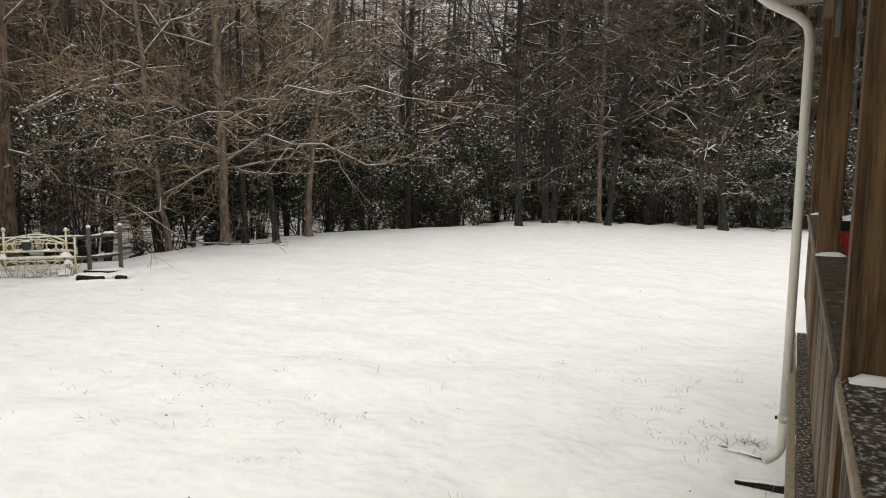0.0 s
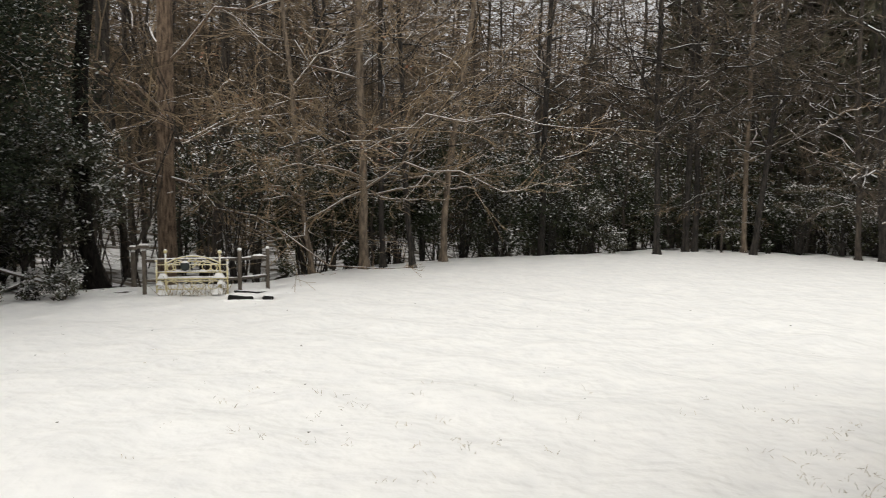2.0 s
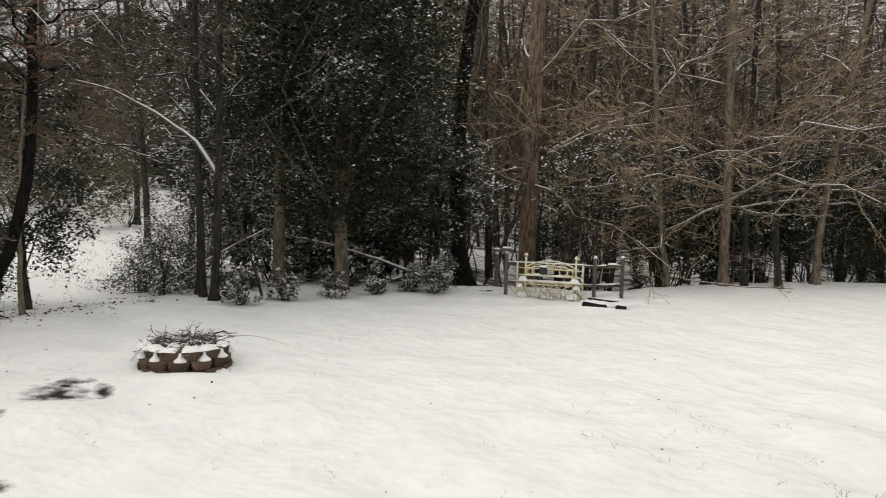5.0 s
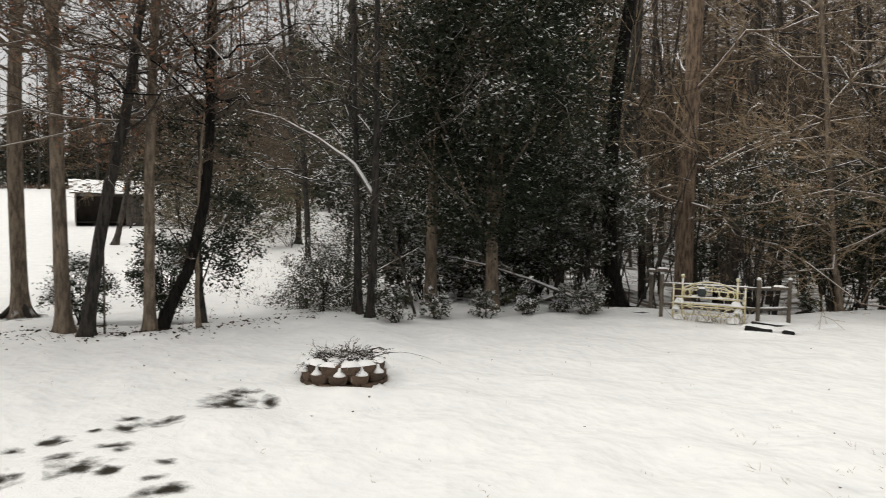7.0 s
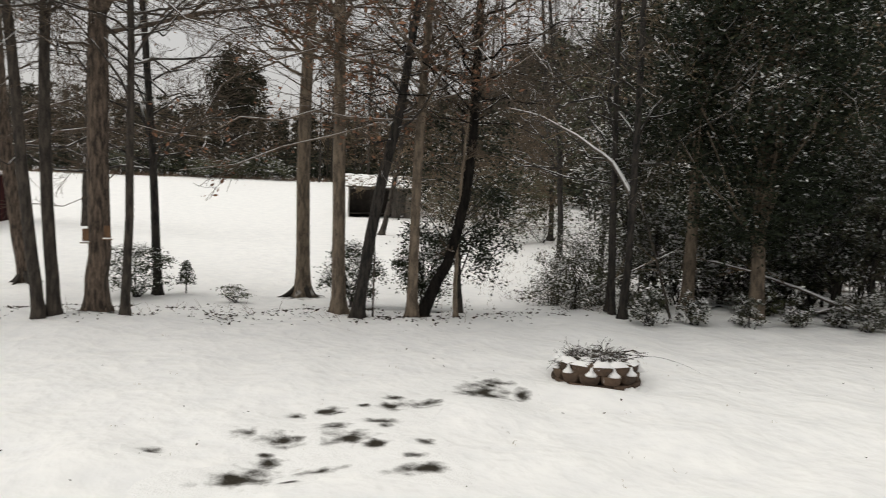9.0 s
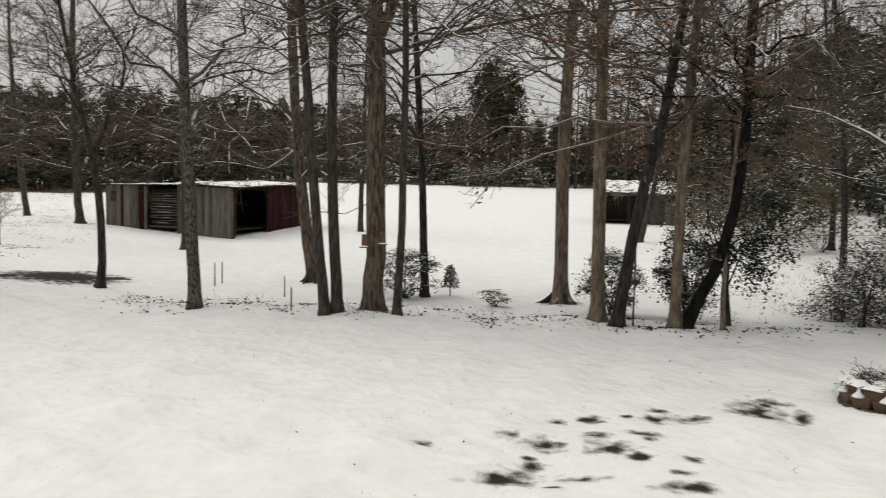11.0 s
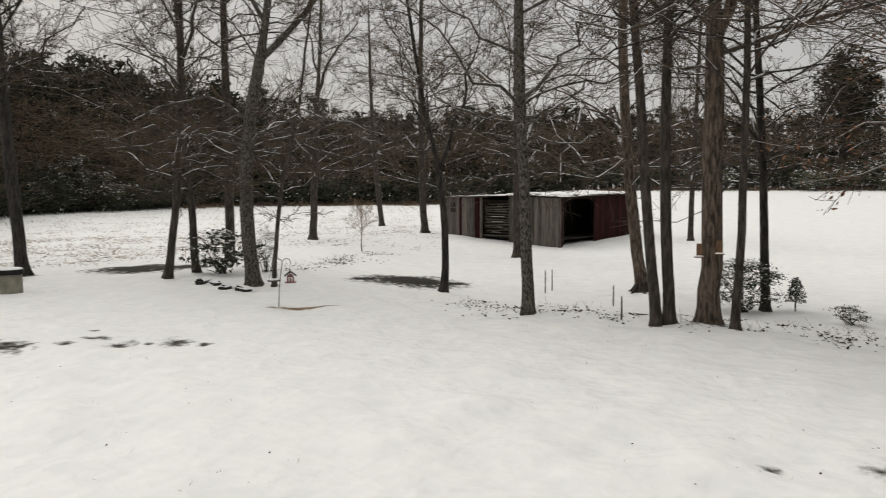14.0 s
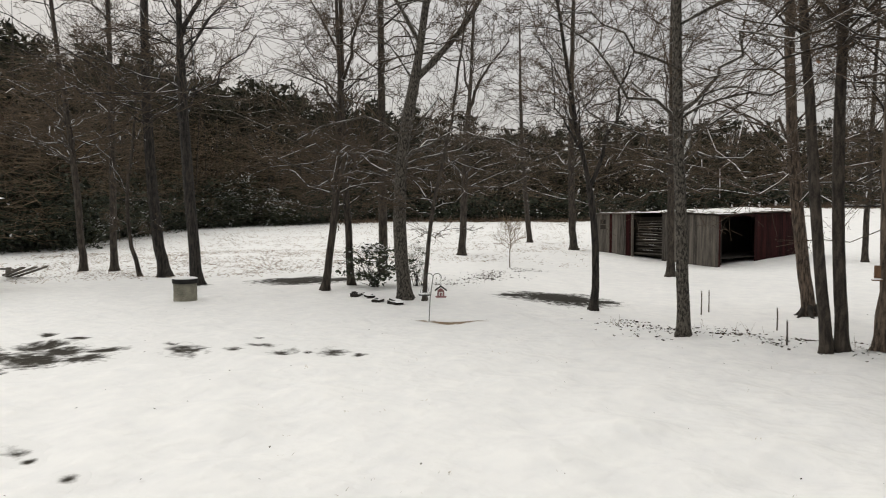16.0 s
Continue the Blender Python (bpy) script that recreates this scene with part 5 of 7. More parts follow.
tree(-4.95, 19.87, 0.19, -0.032, 0.0030, 5.8, "slender dark tree at the border of the woods", 13, bark=BARK_DARK, low=0.15, twig=TWIG_TAN, limbs=18, reach=0.42, subs=8, twigs=6, third=1, fine=0.0046)
tree(-6.42, 18.60, 0.17, -0.071, -0.0050, 5.6, "slender twiggy tree at the border of the woods", 12, low=0.12, rise=0.0, withered=250, twig=TWIG_TAN, limbs=18, reach=0.42, subs=8, twigs=6, third=1, fine=0.0046, bark=BARK_PALE)
tree(-8.3, 19.6, 0.15, 0.03, 0.0, 5.6, "slender twiggy tree at the border of the woods", 11, low=0.12, rise=0.0, twig=TWIG_TAN, limbs=18, reach=0.42, subs=8, twigs=6, third=1, fine=0.0046)
tree(-12.64, 9.94, 0.16, 0.030, -0.0104, 3.3, "thin dark tree at the border of the woods", 12, bark=BARK_DARK, twig=TWIG_DARK, limbs=14, subs=4, twigs=4, third=0)


# ---------------------------------------------------------------- evergreen shrubs and hollies
def crown_points(rng, count, spread, clumps, hollow=0.45):
    """Leaf places in uneven clumps that fill an egg-shaped crown of half-widths spread."""
    c = rng.normal(size=(clumps, 3))
    c /= np.linalg.norm(c, axis=1, keepdims=True)
    c *= rng.uniform(hollow, 1.0, (clumps, 1)) ** 0.7
    size = rng.uniform(0.10, 0.26, clumps)
    pick = rng.integers(0, clumps, count)
    d = rng.normal(size=(count, 3)) * size[pick][:, None]
    d[:, 2] *= 0.55
    return (c[pick] + d) * np.array(spread)


def boughs(rng, count, spread, clumps, hollow=0.45):
    """Leaf places in drooping boughs that fill an egg-shaped crown, with each leaf's height on its bough and the bough's share of snow."""
    c = rng.normal(size=(clumps, 3))
    c /= np.linalg.norm(c, axis=1, keepdims=True)
    c *= rng.uniform(hollow, 1.0, (clumps, 1)) ** 0.7
    size = rng.uniform(0.10, 0.24, clumps)
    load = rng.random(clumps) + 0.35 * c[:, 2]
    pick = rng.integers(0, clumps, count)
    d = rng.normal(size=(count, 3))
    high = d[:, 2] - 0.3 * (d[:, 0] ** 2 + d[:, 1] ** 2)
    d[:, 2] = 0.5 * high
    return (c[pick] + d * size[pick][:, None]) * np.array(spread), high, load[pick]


def evergreen(name, x, y, wide, high, foot, count, leaf, mat, label, category, stems=5, seed=0, stem_dia=0.03, clumps=60, trunk=0.0, group="", hollow=0.45, split=False, snowy=0.3, bark=None):
    """A leafy evergreen: bare stems to its foot and a crown of many single leaves, the uppermost of each bough under snow."""
    rng = np.random.default_rng(900 + seed)
    ob = empty(name, x, y, on_ground(x, y))
    mid = np.array([0, 0, foot + (high - foot) / 2])
    pts, lift, load = boughs(rng, count, (wide / 2, wide / 2, (high - foot) / 2), clumps, hollow)
    pts = pts + mid
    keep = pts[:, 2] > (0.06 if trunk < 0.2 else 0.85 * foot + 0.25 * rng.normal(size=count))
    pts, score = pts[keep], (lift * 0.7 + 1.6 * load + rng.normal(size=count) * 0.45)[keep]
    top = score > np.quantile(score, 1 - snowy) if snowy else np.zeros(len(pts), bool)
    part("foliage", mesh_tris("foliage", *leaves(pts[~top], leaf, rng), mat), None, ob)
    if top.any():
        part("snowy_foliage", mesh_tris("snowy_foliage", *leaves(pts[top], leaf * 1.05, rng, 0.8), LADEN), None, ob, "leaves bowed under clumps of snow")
    n = stems
    ends = crown_points(rng, n * 4, (wide / 2.4, wide / 2.4, (high - foot) / 2.4), max(6, n)) + mid
    if trunk:
        k = 12
        hs = np.linspace(-0.1, high * 0.92, k)
        line = np.stack([np.cumsum(rng.normal(size=k)) * 0.02, np.cumsum(rng.normal(size=k)) * 0.02, hs], 1)
        rr = trunk / 2 * (1 - np.clip(hs / high, 0, 1)) ** 0.8 * (1 + 0.4 * np.exp(-np.clip(hs, 0, 9) / 0.3)) + 0.008
        chunks = [tubes(line[None], rr[None], 10)]
        i = rng.integers(2, k - 1, len(ends))
        starts, rad = line[i], rr[i] * 0.4
    else:
        chunks = []
        starts, rad = np.stack([rng.normal(size=n * 4) * 0.06, rng.normal(size=n * 4) * 0.06, np.full(n * 4, -0.05)], 1), np.full(n * 4, stem_dia / 2)
    way = ends - starts
    length = np.linalg.norm(way, axis=1)
    way /= length[:, None] + 1e-9
    p, r = branches(starts, way, length, rad, 6, rng, wiggle=0.10)
    chunks.append(tubes(p, r, 4))
    if split:
        for i in range(len(p)):
            part("stem", mesh_arrays("stem", *tubes(p[i:i + 1], r[i:i + 1], 5), BARK_DARK), None, ob)
    else:
        part("stem", mesh_arrays("stem", *join(chunks), bark or BARK_DARK), None, ob)
    return tagged(ob, label, category, group)


HOLLY = (-11.35, 12.55)
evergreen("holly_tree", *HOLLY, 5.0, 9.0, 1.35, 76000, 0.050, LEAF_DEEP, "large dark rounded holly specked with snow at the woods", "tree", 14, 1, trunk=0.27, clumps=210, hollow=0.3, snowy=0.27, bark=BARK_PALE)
evergreen("holly_tree", -12.6, 15.6, 3.0, 3.9, 0.6, 9000, 0.055, LEAF, "dark holly with snow on its leaves behind another", "tree", 10, 2, trunk=0.16, clumps=70, snowy=0.35)
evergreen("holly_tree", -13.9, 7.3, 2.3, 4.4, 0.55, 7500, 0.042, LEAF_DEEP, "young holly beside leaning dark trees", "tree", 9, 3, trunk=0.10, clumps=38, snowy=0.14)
evergreen("holly_tree", -10.9, 21.8, 2.8, 4.6, 0.8, 6000, 0.06, LEAF, "snowy holly behind the split-rail fence", "tree", 9, 4, trunk=0.14, clumps=60)
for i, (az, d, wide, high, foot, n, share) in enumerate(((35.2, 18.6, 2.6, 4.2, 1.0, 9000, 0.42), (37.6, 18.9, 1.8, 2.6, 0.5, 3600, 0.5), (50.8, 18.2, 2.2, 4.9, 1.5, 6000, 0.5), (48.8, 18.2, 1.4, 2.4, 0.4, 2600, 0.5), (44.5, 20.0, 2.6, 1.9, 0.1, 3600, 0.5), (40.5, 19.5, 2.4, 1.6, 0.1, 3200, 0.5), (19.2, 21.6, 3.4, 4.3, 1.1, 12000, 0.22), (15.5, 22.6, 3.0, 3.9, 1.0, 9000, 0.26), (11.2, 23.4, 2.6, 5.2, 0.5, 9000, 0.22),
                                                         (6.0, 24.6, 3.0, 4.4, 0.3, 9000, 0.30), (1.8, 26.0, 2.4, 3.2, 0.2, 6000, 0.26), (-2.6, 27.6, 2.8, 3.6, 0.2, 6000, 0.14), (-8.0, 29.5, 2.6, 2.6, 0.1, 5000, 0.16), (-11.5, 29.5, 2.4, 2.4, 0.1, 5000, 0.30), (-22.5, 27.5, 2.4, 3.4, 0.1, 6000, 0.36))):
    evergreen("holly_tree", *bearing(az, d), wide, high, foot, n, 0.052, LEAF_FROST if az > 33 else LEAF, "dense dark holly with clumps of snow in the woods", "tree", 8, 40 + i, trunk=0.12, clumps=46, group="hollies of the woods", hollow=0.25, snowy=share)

SHRUB = "evergreen shrub loaded with snow at the border of the woods"
rng_s = np.random.default_rng(77)
spot = 0
for az in np.arange(-27, 52, 1.9):
    for row in range(3):
        aa = az + rng_s.uniform(-0.9, 0.9)
        if row == 0 and (22 < aa < 33 or rng_s.random() < 0.45) or row == 1 and 25.5 < aa < 33:
            continue
        d = float(lawn_edge(aa)) + (0.9, 2.4, 6.0)[row] + rng_s.uniform(-0.3, 2.2)
        tall = (0.75, 3.6, 5.4 if aa < 33 else 2.8)[row] * rng_s.uniform(0.55, 1.35)
        foot = (-0.2, 0.26 if aa < 33 else 0.08, 0.26)[row] * tall
        if row and 17 < aa < 38:
            foot = 0.42 * tall
        if aa < 9:
            foot *= 0.3
        if row == 1 and 23.5 < aa < 38:
            d += 4.0
        if row and 18.5 < aa < 34:
            if rng_s.random() < 0.6:
                continue
            tall = max(tall, 3.0)
            foot = 0.5 * tall
        if row == 2 and aa < 33 and rng_s.random() < 0.5 or row and 34 < aa < 50 and d < 19.5:
            continue
        px_, py_ = bearing(aa, d)
        spot += 1
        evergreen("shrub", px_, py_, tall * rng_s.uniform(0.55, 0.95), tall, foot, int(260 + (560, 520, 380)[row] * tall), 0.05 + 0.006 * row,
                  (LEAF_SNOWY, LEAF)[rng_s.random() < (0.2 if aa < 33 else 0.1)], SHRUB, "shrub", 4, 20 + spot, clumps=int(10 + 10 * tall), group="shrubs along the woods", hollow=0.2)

for i, (sx, sy, sh) in enumerate((
    (-11.17, 9.72, 0.75),
    (-11.05, 10.62, 0.70),
    (-10.59, 11.53, 0.65),
    (-10.26, 12.42, 0.60),
    (-9.44, 13.35, 0.95),
    (-10.03, 13.20, 0.50),
    (*bearing(54.2, 16.6), 1.7), (*bearing(52.4, 17.6), 2.1), (*bearing(55.6, 18.0), 1.5), (*bearing(53.2, 20.5), 2.4))):
    evergreen("shrub", sx, sy, sh * 0.9, sh, -0.35 * sh, int(900 + 2000 * sh), 0.030, LEAF_FROST, "small bushy shrub laden with snow at the lawn's border", "shrub", 3, 300 + i, clumps=int(20 + 14 * sh), hollow=0.2, snowy=0.42 if i < 6 else 0.2, group="shrubs along the woods")
for i, (az, past, high, wide) in enumerate(((19.5, 1.2, 3.6, 1.7), (13.0, 2.0, 4.6, 1.6), (8.2, 1.6, 5.0, 1.8), (6.0, 1.2, 3.2, 1.6), (2.2, 1.4, 3.6, 1.5), (-1.0, 0.9, 2.0, 1.3), (24.5, 1.6, 4.4, 1.8), (-14.5, 1.2, 2.4, 1.6), (-17.0, 1.4, 2.0, 1.4))):
    px_, py_ = bearing(az, float(lawn_edge(az)) + past)
    evergreen("laurel", px_, py_, wide, high, high * 0.42, 2600, 0.042, LEAF_FROST, "tall laurel with drooping clumps of snow at the woods", "shrub", 4, 600 + i, clumps=22, group="laurels along the woods", hollow=0.2, split=True)
px_, py_ = bearing(-2.3, float(lawn_edge(-2.3)) + 0.3)
evergreen("laurel", px_, py_, 1.0, 0.95, -0.1, 1800, 0.040, LEAF_FROST, "low laurel heaped with snow at the edge of the lawn", "shrub", 3, 620, clumps=20, group="laurels along the woods", hollow=0.2, split=True)
evergreen("rhododendron", -20.35, -12.2, 2.2, 1.3, 0.12, 900, 0.080, LEAF, "open rhododendron with drooping dark leaves beside trees", "shrub", 5, 401, clumps=44, split=True)
evergreen("feathery_shrub", -21.3, -11.35, 0.7, 1.5, 0.2, 1800, 0.022, LEAF_SNOWY, "thin feathery evergreen shrub behind a stout tree", "shrub", 3, 402, clumps=40, split=True)
evergreen("rhododendron", -18.9, 1.75, 1.5, 1.25, 0.1, 3600, 0.034, LEAF, "dark laurel behind the feeder tree", "shrub", 6, 403, clumps=60, split=True)
evergreen("holly_tree", *bearing(52.4, 22.0), 3.4, 9.0, 2.2, 4200, 0.055, LEAF_SNOWY, "open snowy holly among the trees by the swale", "tree", 8, 420, trunk=0.16, clumps=60, hollow=0.25, snowy=0.34)


def young_holly(x, y, high, wide):
    """A small cone of leaves in tiers on a thin stem."""
    rng = np.random.default_rng(404)
    n = 1100
    up = np.clip(rng.integers(0, 6, n) / 6 + rng.normal(size=n) * 0.07, 0, 1)
    a = rng.uniform(0, 6.28, n)
    out_ = rng.uniform(0.15, 1.0, n) ** 0.7 * (wide / 2 * (1 - up) ** 0.6 * (1 + 0.25 * np.sin(3 * a + 9 * up)) + 0.03)
    pts = np.column_stack([np.cos(a) * out_, np.sin(a) * out_, 0.26 + (high - 0.26) * up - 0.12 * out_])
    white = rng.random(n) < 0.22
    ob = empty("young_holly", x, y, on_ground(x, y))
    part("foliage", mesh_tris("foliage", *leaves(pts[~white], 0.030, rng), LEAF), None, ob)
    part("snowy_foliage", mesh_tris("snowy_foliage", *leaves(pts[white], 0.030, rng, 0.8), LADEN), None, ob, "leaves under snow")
    part("stem", mesh_arrays("stem", *tubes(np.array([[[0, 0, -0.05], [0.01, 0, 0.3], [0, 0.01, high * 0.95]]]), np.array([[0.018, 0.014, 0.004]]), 6), BARK_DARK), None, ob)
    tagged(ob, "small cone-shaped young evergreen in the snow", "shrub")


young_holly(-19.2, 2.85, 0.78, 0.44)
evergreen("bent_shrub", -17.6, 3.65, 0.75, 0.42, 0.08, 700, 0.028, LEAF_SNOWY, "small shrub bowed down by snow", "shrub", 2, 405, clumps=30, split=True)
evergreen("rhododendron", -16.3, 5.9, 1.3, 1.6, 0.12, 5200, 0.034, LEAF, "dark laurel behind trees at the lawn's border", "shrub", 5, 406, clumps=70, split=True)
evergreen("rhododendron", -15.6, 7.3, 1.3, 2.0, 0.15, 6500, 0.040, LEAF, "dark laurel behind trees at the lawn's border", "shrub", 5, 407, clumps=70, split=True)


# ---------------------------------------------------------------- woods that nobody could count
def place_copies(protos, spots, rng, lo=0.8, hi=1.2):
    """Joins turned and scaled copies of prototype meshes at many spots."""
    chunks = []
    for x, y in spots:
        v, f = protos[rng.integers(0, len(protos))]
        a, s = rng.uniform(0, 6.28), rng.uniform(lo, hi)
        c, n = math.cos(a) * s, math.sin(a) * s
        w = np.stack([v[:, 0] * c - v[:, 1] * n + x, v[:, 0] * n + v[:, 1] * c + y, v[:, 2] * s + on_ground(x, y) - 0.05], 1)
        chunks.append((w, f))
    return join(chunks)


def scatter(rng, count, az0, az1, near, far, gap=0.7):
    """Spots behind the lawn's border between two bearings, near to far metres past it, no two too close."""
    got = []
    while len(got) < count:
        az, past = rng.uniform(az0, az1), rng.uniform(near, far)
        x, y = bearing(az, float(lawn_edge(az)) + past)
        if all((x - q[0]) ** 2 + (y - q[1]) ** 2 > gap * gap for q in got[-60:]):
            got.append((x, y))
    return got


def twig_haze(rng, count, az0, az1, near, far, high, thin, edge=lawn_edge, span=(0.4, 1.3)):
    """Countless single twigs that fill the air of a wood, thinning out upwards."""
    az = rng.uniform(az0, az1, count)
    d = edge(az) + rng.uniform(near, far, count)
    x, y = -np.sin(np.radians(az)) * d, np.cos(np.radians(az)) * d
    z = ground_z(x, y) + 0.5 + high * rng.beta(1.2, 1.4, count)
    b, e = rng.uniform(0, 6.28, count), np.abs(rng.normal(0.15, 0.38, count))
    way = np.stack([np.cos(b) * np.cos(e), np.sin(b) * np.cos(e), np.sin(e)], 1)
    p, r = branches(np.stack([x, y, z], 1), way, rng.uniform(*span, count), rng.uniform(0.5, 1.0, count) * thin, 2, rng, droop=0.15, wiggle=0.16, taper=0.35)
    return tubes(p, r, 3)


rng_w = np.random.default_rng(31)
BARE_KINDS = [grow(300 + i, rng_w.uniform(12, 18), rng_w.uniform(0.14, 0.34), rng_w.normal() * 0.05, rng_w.normal() * 0.003, 7, low=0.2 + 0.07 * (i % 3), limbs=13, subs=3, twigs=3, reach=0.32, rise=0.2, fine=0.008, third=0, coarse=True) for i in range(8)]
FAR_KINDS = [grow(360 + i, rng_w.uniform(11, 16), 0.26, rng_w.normal() * 0.05, 0.0, 7, low=0.15, limbs=10, subs=3, twigs=2, reach=0.28, rise=0.25, fine=0.017, third=0, coarse=True) for i in range(4)]
SLIM_KINDS = [grow(330 + i, rng_w.uniform(5, 8), 0.07, rng_w.normal() * 0.06, 0.0, 4, low=0.10, limbs=15, subs=4, twigs=3, reach=0.42, rise=0.0, fine=0.0045, third=0, coarse=True, droop=0.05) for i in range(4)]
SPOTS = scatter(rng_w, 100, -33, 51, 3.0, 34) + [bearing(a, d) for a, d in zip(rng_w.uniform(51, 62, 26), rng_w.uniform(44, 66, 26))]
SLIM_SPOTS = scatter(rng_w, 20, -30, 33, 0.4, 9, 0.5) + scatter(rng_w, 6, 33, 50, 5, 9, 0.5)


def grove(kinds, spots, rng, name, label, group, bark, twig, lo, hi):
    """Trees of a few kinds, each a thing of its own that shares its kind's meshes."""
    made, first, later = [], [], []
    for thick, thin, _ in kinds:
        ob = empty(name)
        part("trunk", mesh_arrays("trunk", *thick, bark), None, ob)
        part("crown", mesh_arrays("crown", *thin, twig), None, ob)
        made.append(tagged(ob, label, "tree", group))
    for i, (x, y) in enumerate(spots):
        m = pose(x, y, on_ground(x, y) - 0.05, rng.normal() * 2, rng.normal() * 2, rng.uniform(0, 360)) @ Matrix.Scale(rng.uniform(lo, hi), 4)
        if i < len(made):
            first.append(m)
        else:
            later.append((int(rng.integers(0, len(kinds))), m))
    for kind, m in later:
        made[kind].scale = (1, 1, 1)
        copy_thing(made[kind], m)
    for ob, m in zip(made, first):
        ob.matrix_basis = m


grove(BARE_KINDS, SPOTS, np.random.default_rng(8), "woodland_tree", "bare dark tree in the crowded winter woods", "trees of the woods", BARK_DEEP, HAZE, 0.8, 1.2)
grove(SLIM_KINDS, SLIM_SPOTS, np.random.default_rng(28), "sapling", "slim twiggy sapling with snow-lined branches", "saplings of the woods", BARK, TWIG, 0.75, 1.25)
rng_h = np.random.default_rng(33)
tagged(new("woods_haze", mesh_arrays("woods_haze", *join([twig_haze(rng_h, 38000, -36, 51, 16, 62, 19, 0.038, span=(0.8, 2.4)), twig_haze(rng_h, 12000, 8, 36, 7, 26, 14, 0.014, span=(0.5, 1.6)), twig_haze(np.random.default_rng(34), 11000, 0, 31, 18, 50, 24, 0.036, span=(0.8, 2.6))]), HAZE)), "countless fine dark twigs deep in the woods", "woods", kind="stuff")
pole_n = 300
paz, pd = rng_h.uniform(-38, 51, pole_n), rng_h.uniform(5, 65, pole_n)
pd = pd + lawn_edge(paz)
px0, py0 = -np.sin(np.radians(paz)) * pd, np.cos(np.radians(paz)) * pd
pole_p, pole_r = branches(np.stack([px0, py0, ground_z(px0, py0) - 0.3], 1), np.stack([rng_h.normal(size=pole_n) * 0.09, rng_h.normal(size=pole_n) * 0.09, np.ones(pole_n)], 1), rng_h.uniform(11, 19, pole_n), rng_h.uniform(0.03, 0.13, pole_n), 6, rng_h, wiggle=0.05, taper=0.25)
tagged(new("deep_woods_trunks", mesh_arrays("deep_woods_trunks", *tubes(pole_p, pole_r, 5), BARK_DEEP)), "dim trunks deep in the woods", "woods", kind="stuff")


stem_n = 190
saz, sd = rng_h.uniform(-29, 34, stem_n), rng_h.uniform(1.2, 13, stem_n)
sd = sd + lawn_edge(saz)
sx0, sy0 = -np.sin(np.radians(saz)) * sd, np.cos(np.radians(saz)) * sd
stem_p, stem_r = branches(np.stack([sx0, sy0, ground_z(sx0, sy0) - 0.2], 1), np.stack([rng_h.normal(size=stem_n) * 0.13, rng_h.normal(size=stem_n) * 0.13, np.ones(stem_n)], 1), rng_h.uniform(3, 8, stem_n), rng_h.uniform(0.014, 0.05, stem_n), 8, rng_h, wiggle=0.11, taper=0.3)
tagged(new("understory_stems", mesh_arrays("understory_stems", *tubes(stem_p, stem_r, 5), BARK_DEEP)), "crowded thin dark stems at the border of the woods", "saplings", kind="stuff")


def forest_floor(az0, az1, start, far, name, label, mat):
    """A darkened sheet that lies under the woods: needle litter far off, near by the trees' shade as brown mottling."""
    az = np.linspace(az0, az1, 140)
    s = np.linspace(0, 1, 22)
    d = start(az)[:, None] + (far - start(az))[:, None] * (s ** 1.5)[None] + np.where(s[None] == 0, 1.2 * np.sin(az * 2.3)[:, None] + 0.7 * np.sin(az * 5.1)[:, None], 0)
    x, y = -np.sin(np.radians(az))[:, None] * d, np.cos(np.radians(az))[:, None] * d
    v = np.stack([x, y, surface_z(x, y) + 0.05], -1).reshape(-1, 3)
    i, j = np.arange(139)[:, None] * 22, np.arange(21)[None]
    f = np.stack([i + j, i + j + 1, i + j + 23, i + j + 22], -1).reshape(-1, 4)
    return tagged(new(name, mesh_arrays(name, v, f, mat)), label, "forest floor", kind="structure")


def pine_kind(seed, height, count=34, per=12, leaf=0.21):
    """A tall pine: a bare pole and uneven layers of needle tufts."""
    rng = np.random.default_rng(seed)
    n = count
    hs = rng.uniform(0.12, 1.0, n) * height
    az = rng.uniform(0, 6.28, n)
    ln = (1.05 - (hs / height - 0.3).clip(0) / 0.72) * height * 0.19 * rng.uniform(0.5, 1.2, n)
    way = np.stack([np.cos(az), np.sin(az), rng.uniform(-0.1, 0.35, n)], 1)
    start = np.stack([0 * hs, 0 * hs, hs], 1)
    p, r = branches(start, way, ln, np.full(n, 0.03), 2, rng)
    pole = np.stack([np.zeros(4), np.zeros(4), np.linspace(-0.2, height, 4)], 1)
    wood = join([tubes(pole[None], np.linspace(0.17, 0.03, 4)[None], 5), tubes(p[:8], r[:8], 3)]) if leaf < 0.35 else tubes(pole[None], np.linspace(0.17, 0.03, 4)[None], 4)
    i = np.repeat(np.arange(n), per)
    s = rng.uniform(0.25, 1.05, n * per)
    c = start[i] + way[i] * (ln[i] * s)[:, None] + rng.normal(size=(n * per, 3)) * np.array([0.4, 0.4, 0.22])
    return wood, leaves(c, leaf, rng, 0.1, 2.6)


rng_p = np.random.default_rng(12)


def field_edge(az):
    """Distance of the woods behind the field, by bearing."""
    return 93 - 14 * smooth(118, 130, az) - 32 * smooth(130, 145, az)


def treetop(az):
    """How many degrees the far woods rise over the level of the eye, by bearing."""
    return float(np.interp(az, (50, 58, 62, 66, 70, 76, 84, 90, 97, 107, 113, 118, 124, 129, 134, 138, 142, 146), (11.0, 9.6, 7.2, 5.6, 5.0, 4.8, 5.0, 5.4, 5.7, 5.6, 5.8, 6.6, 7.6, 8.7, 9.6, 10.1, 10.5, 11.9)))


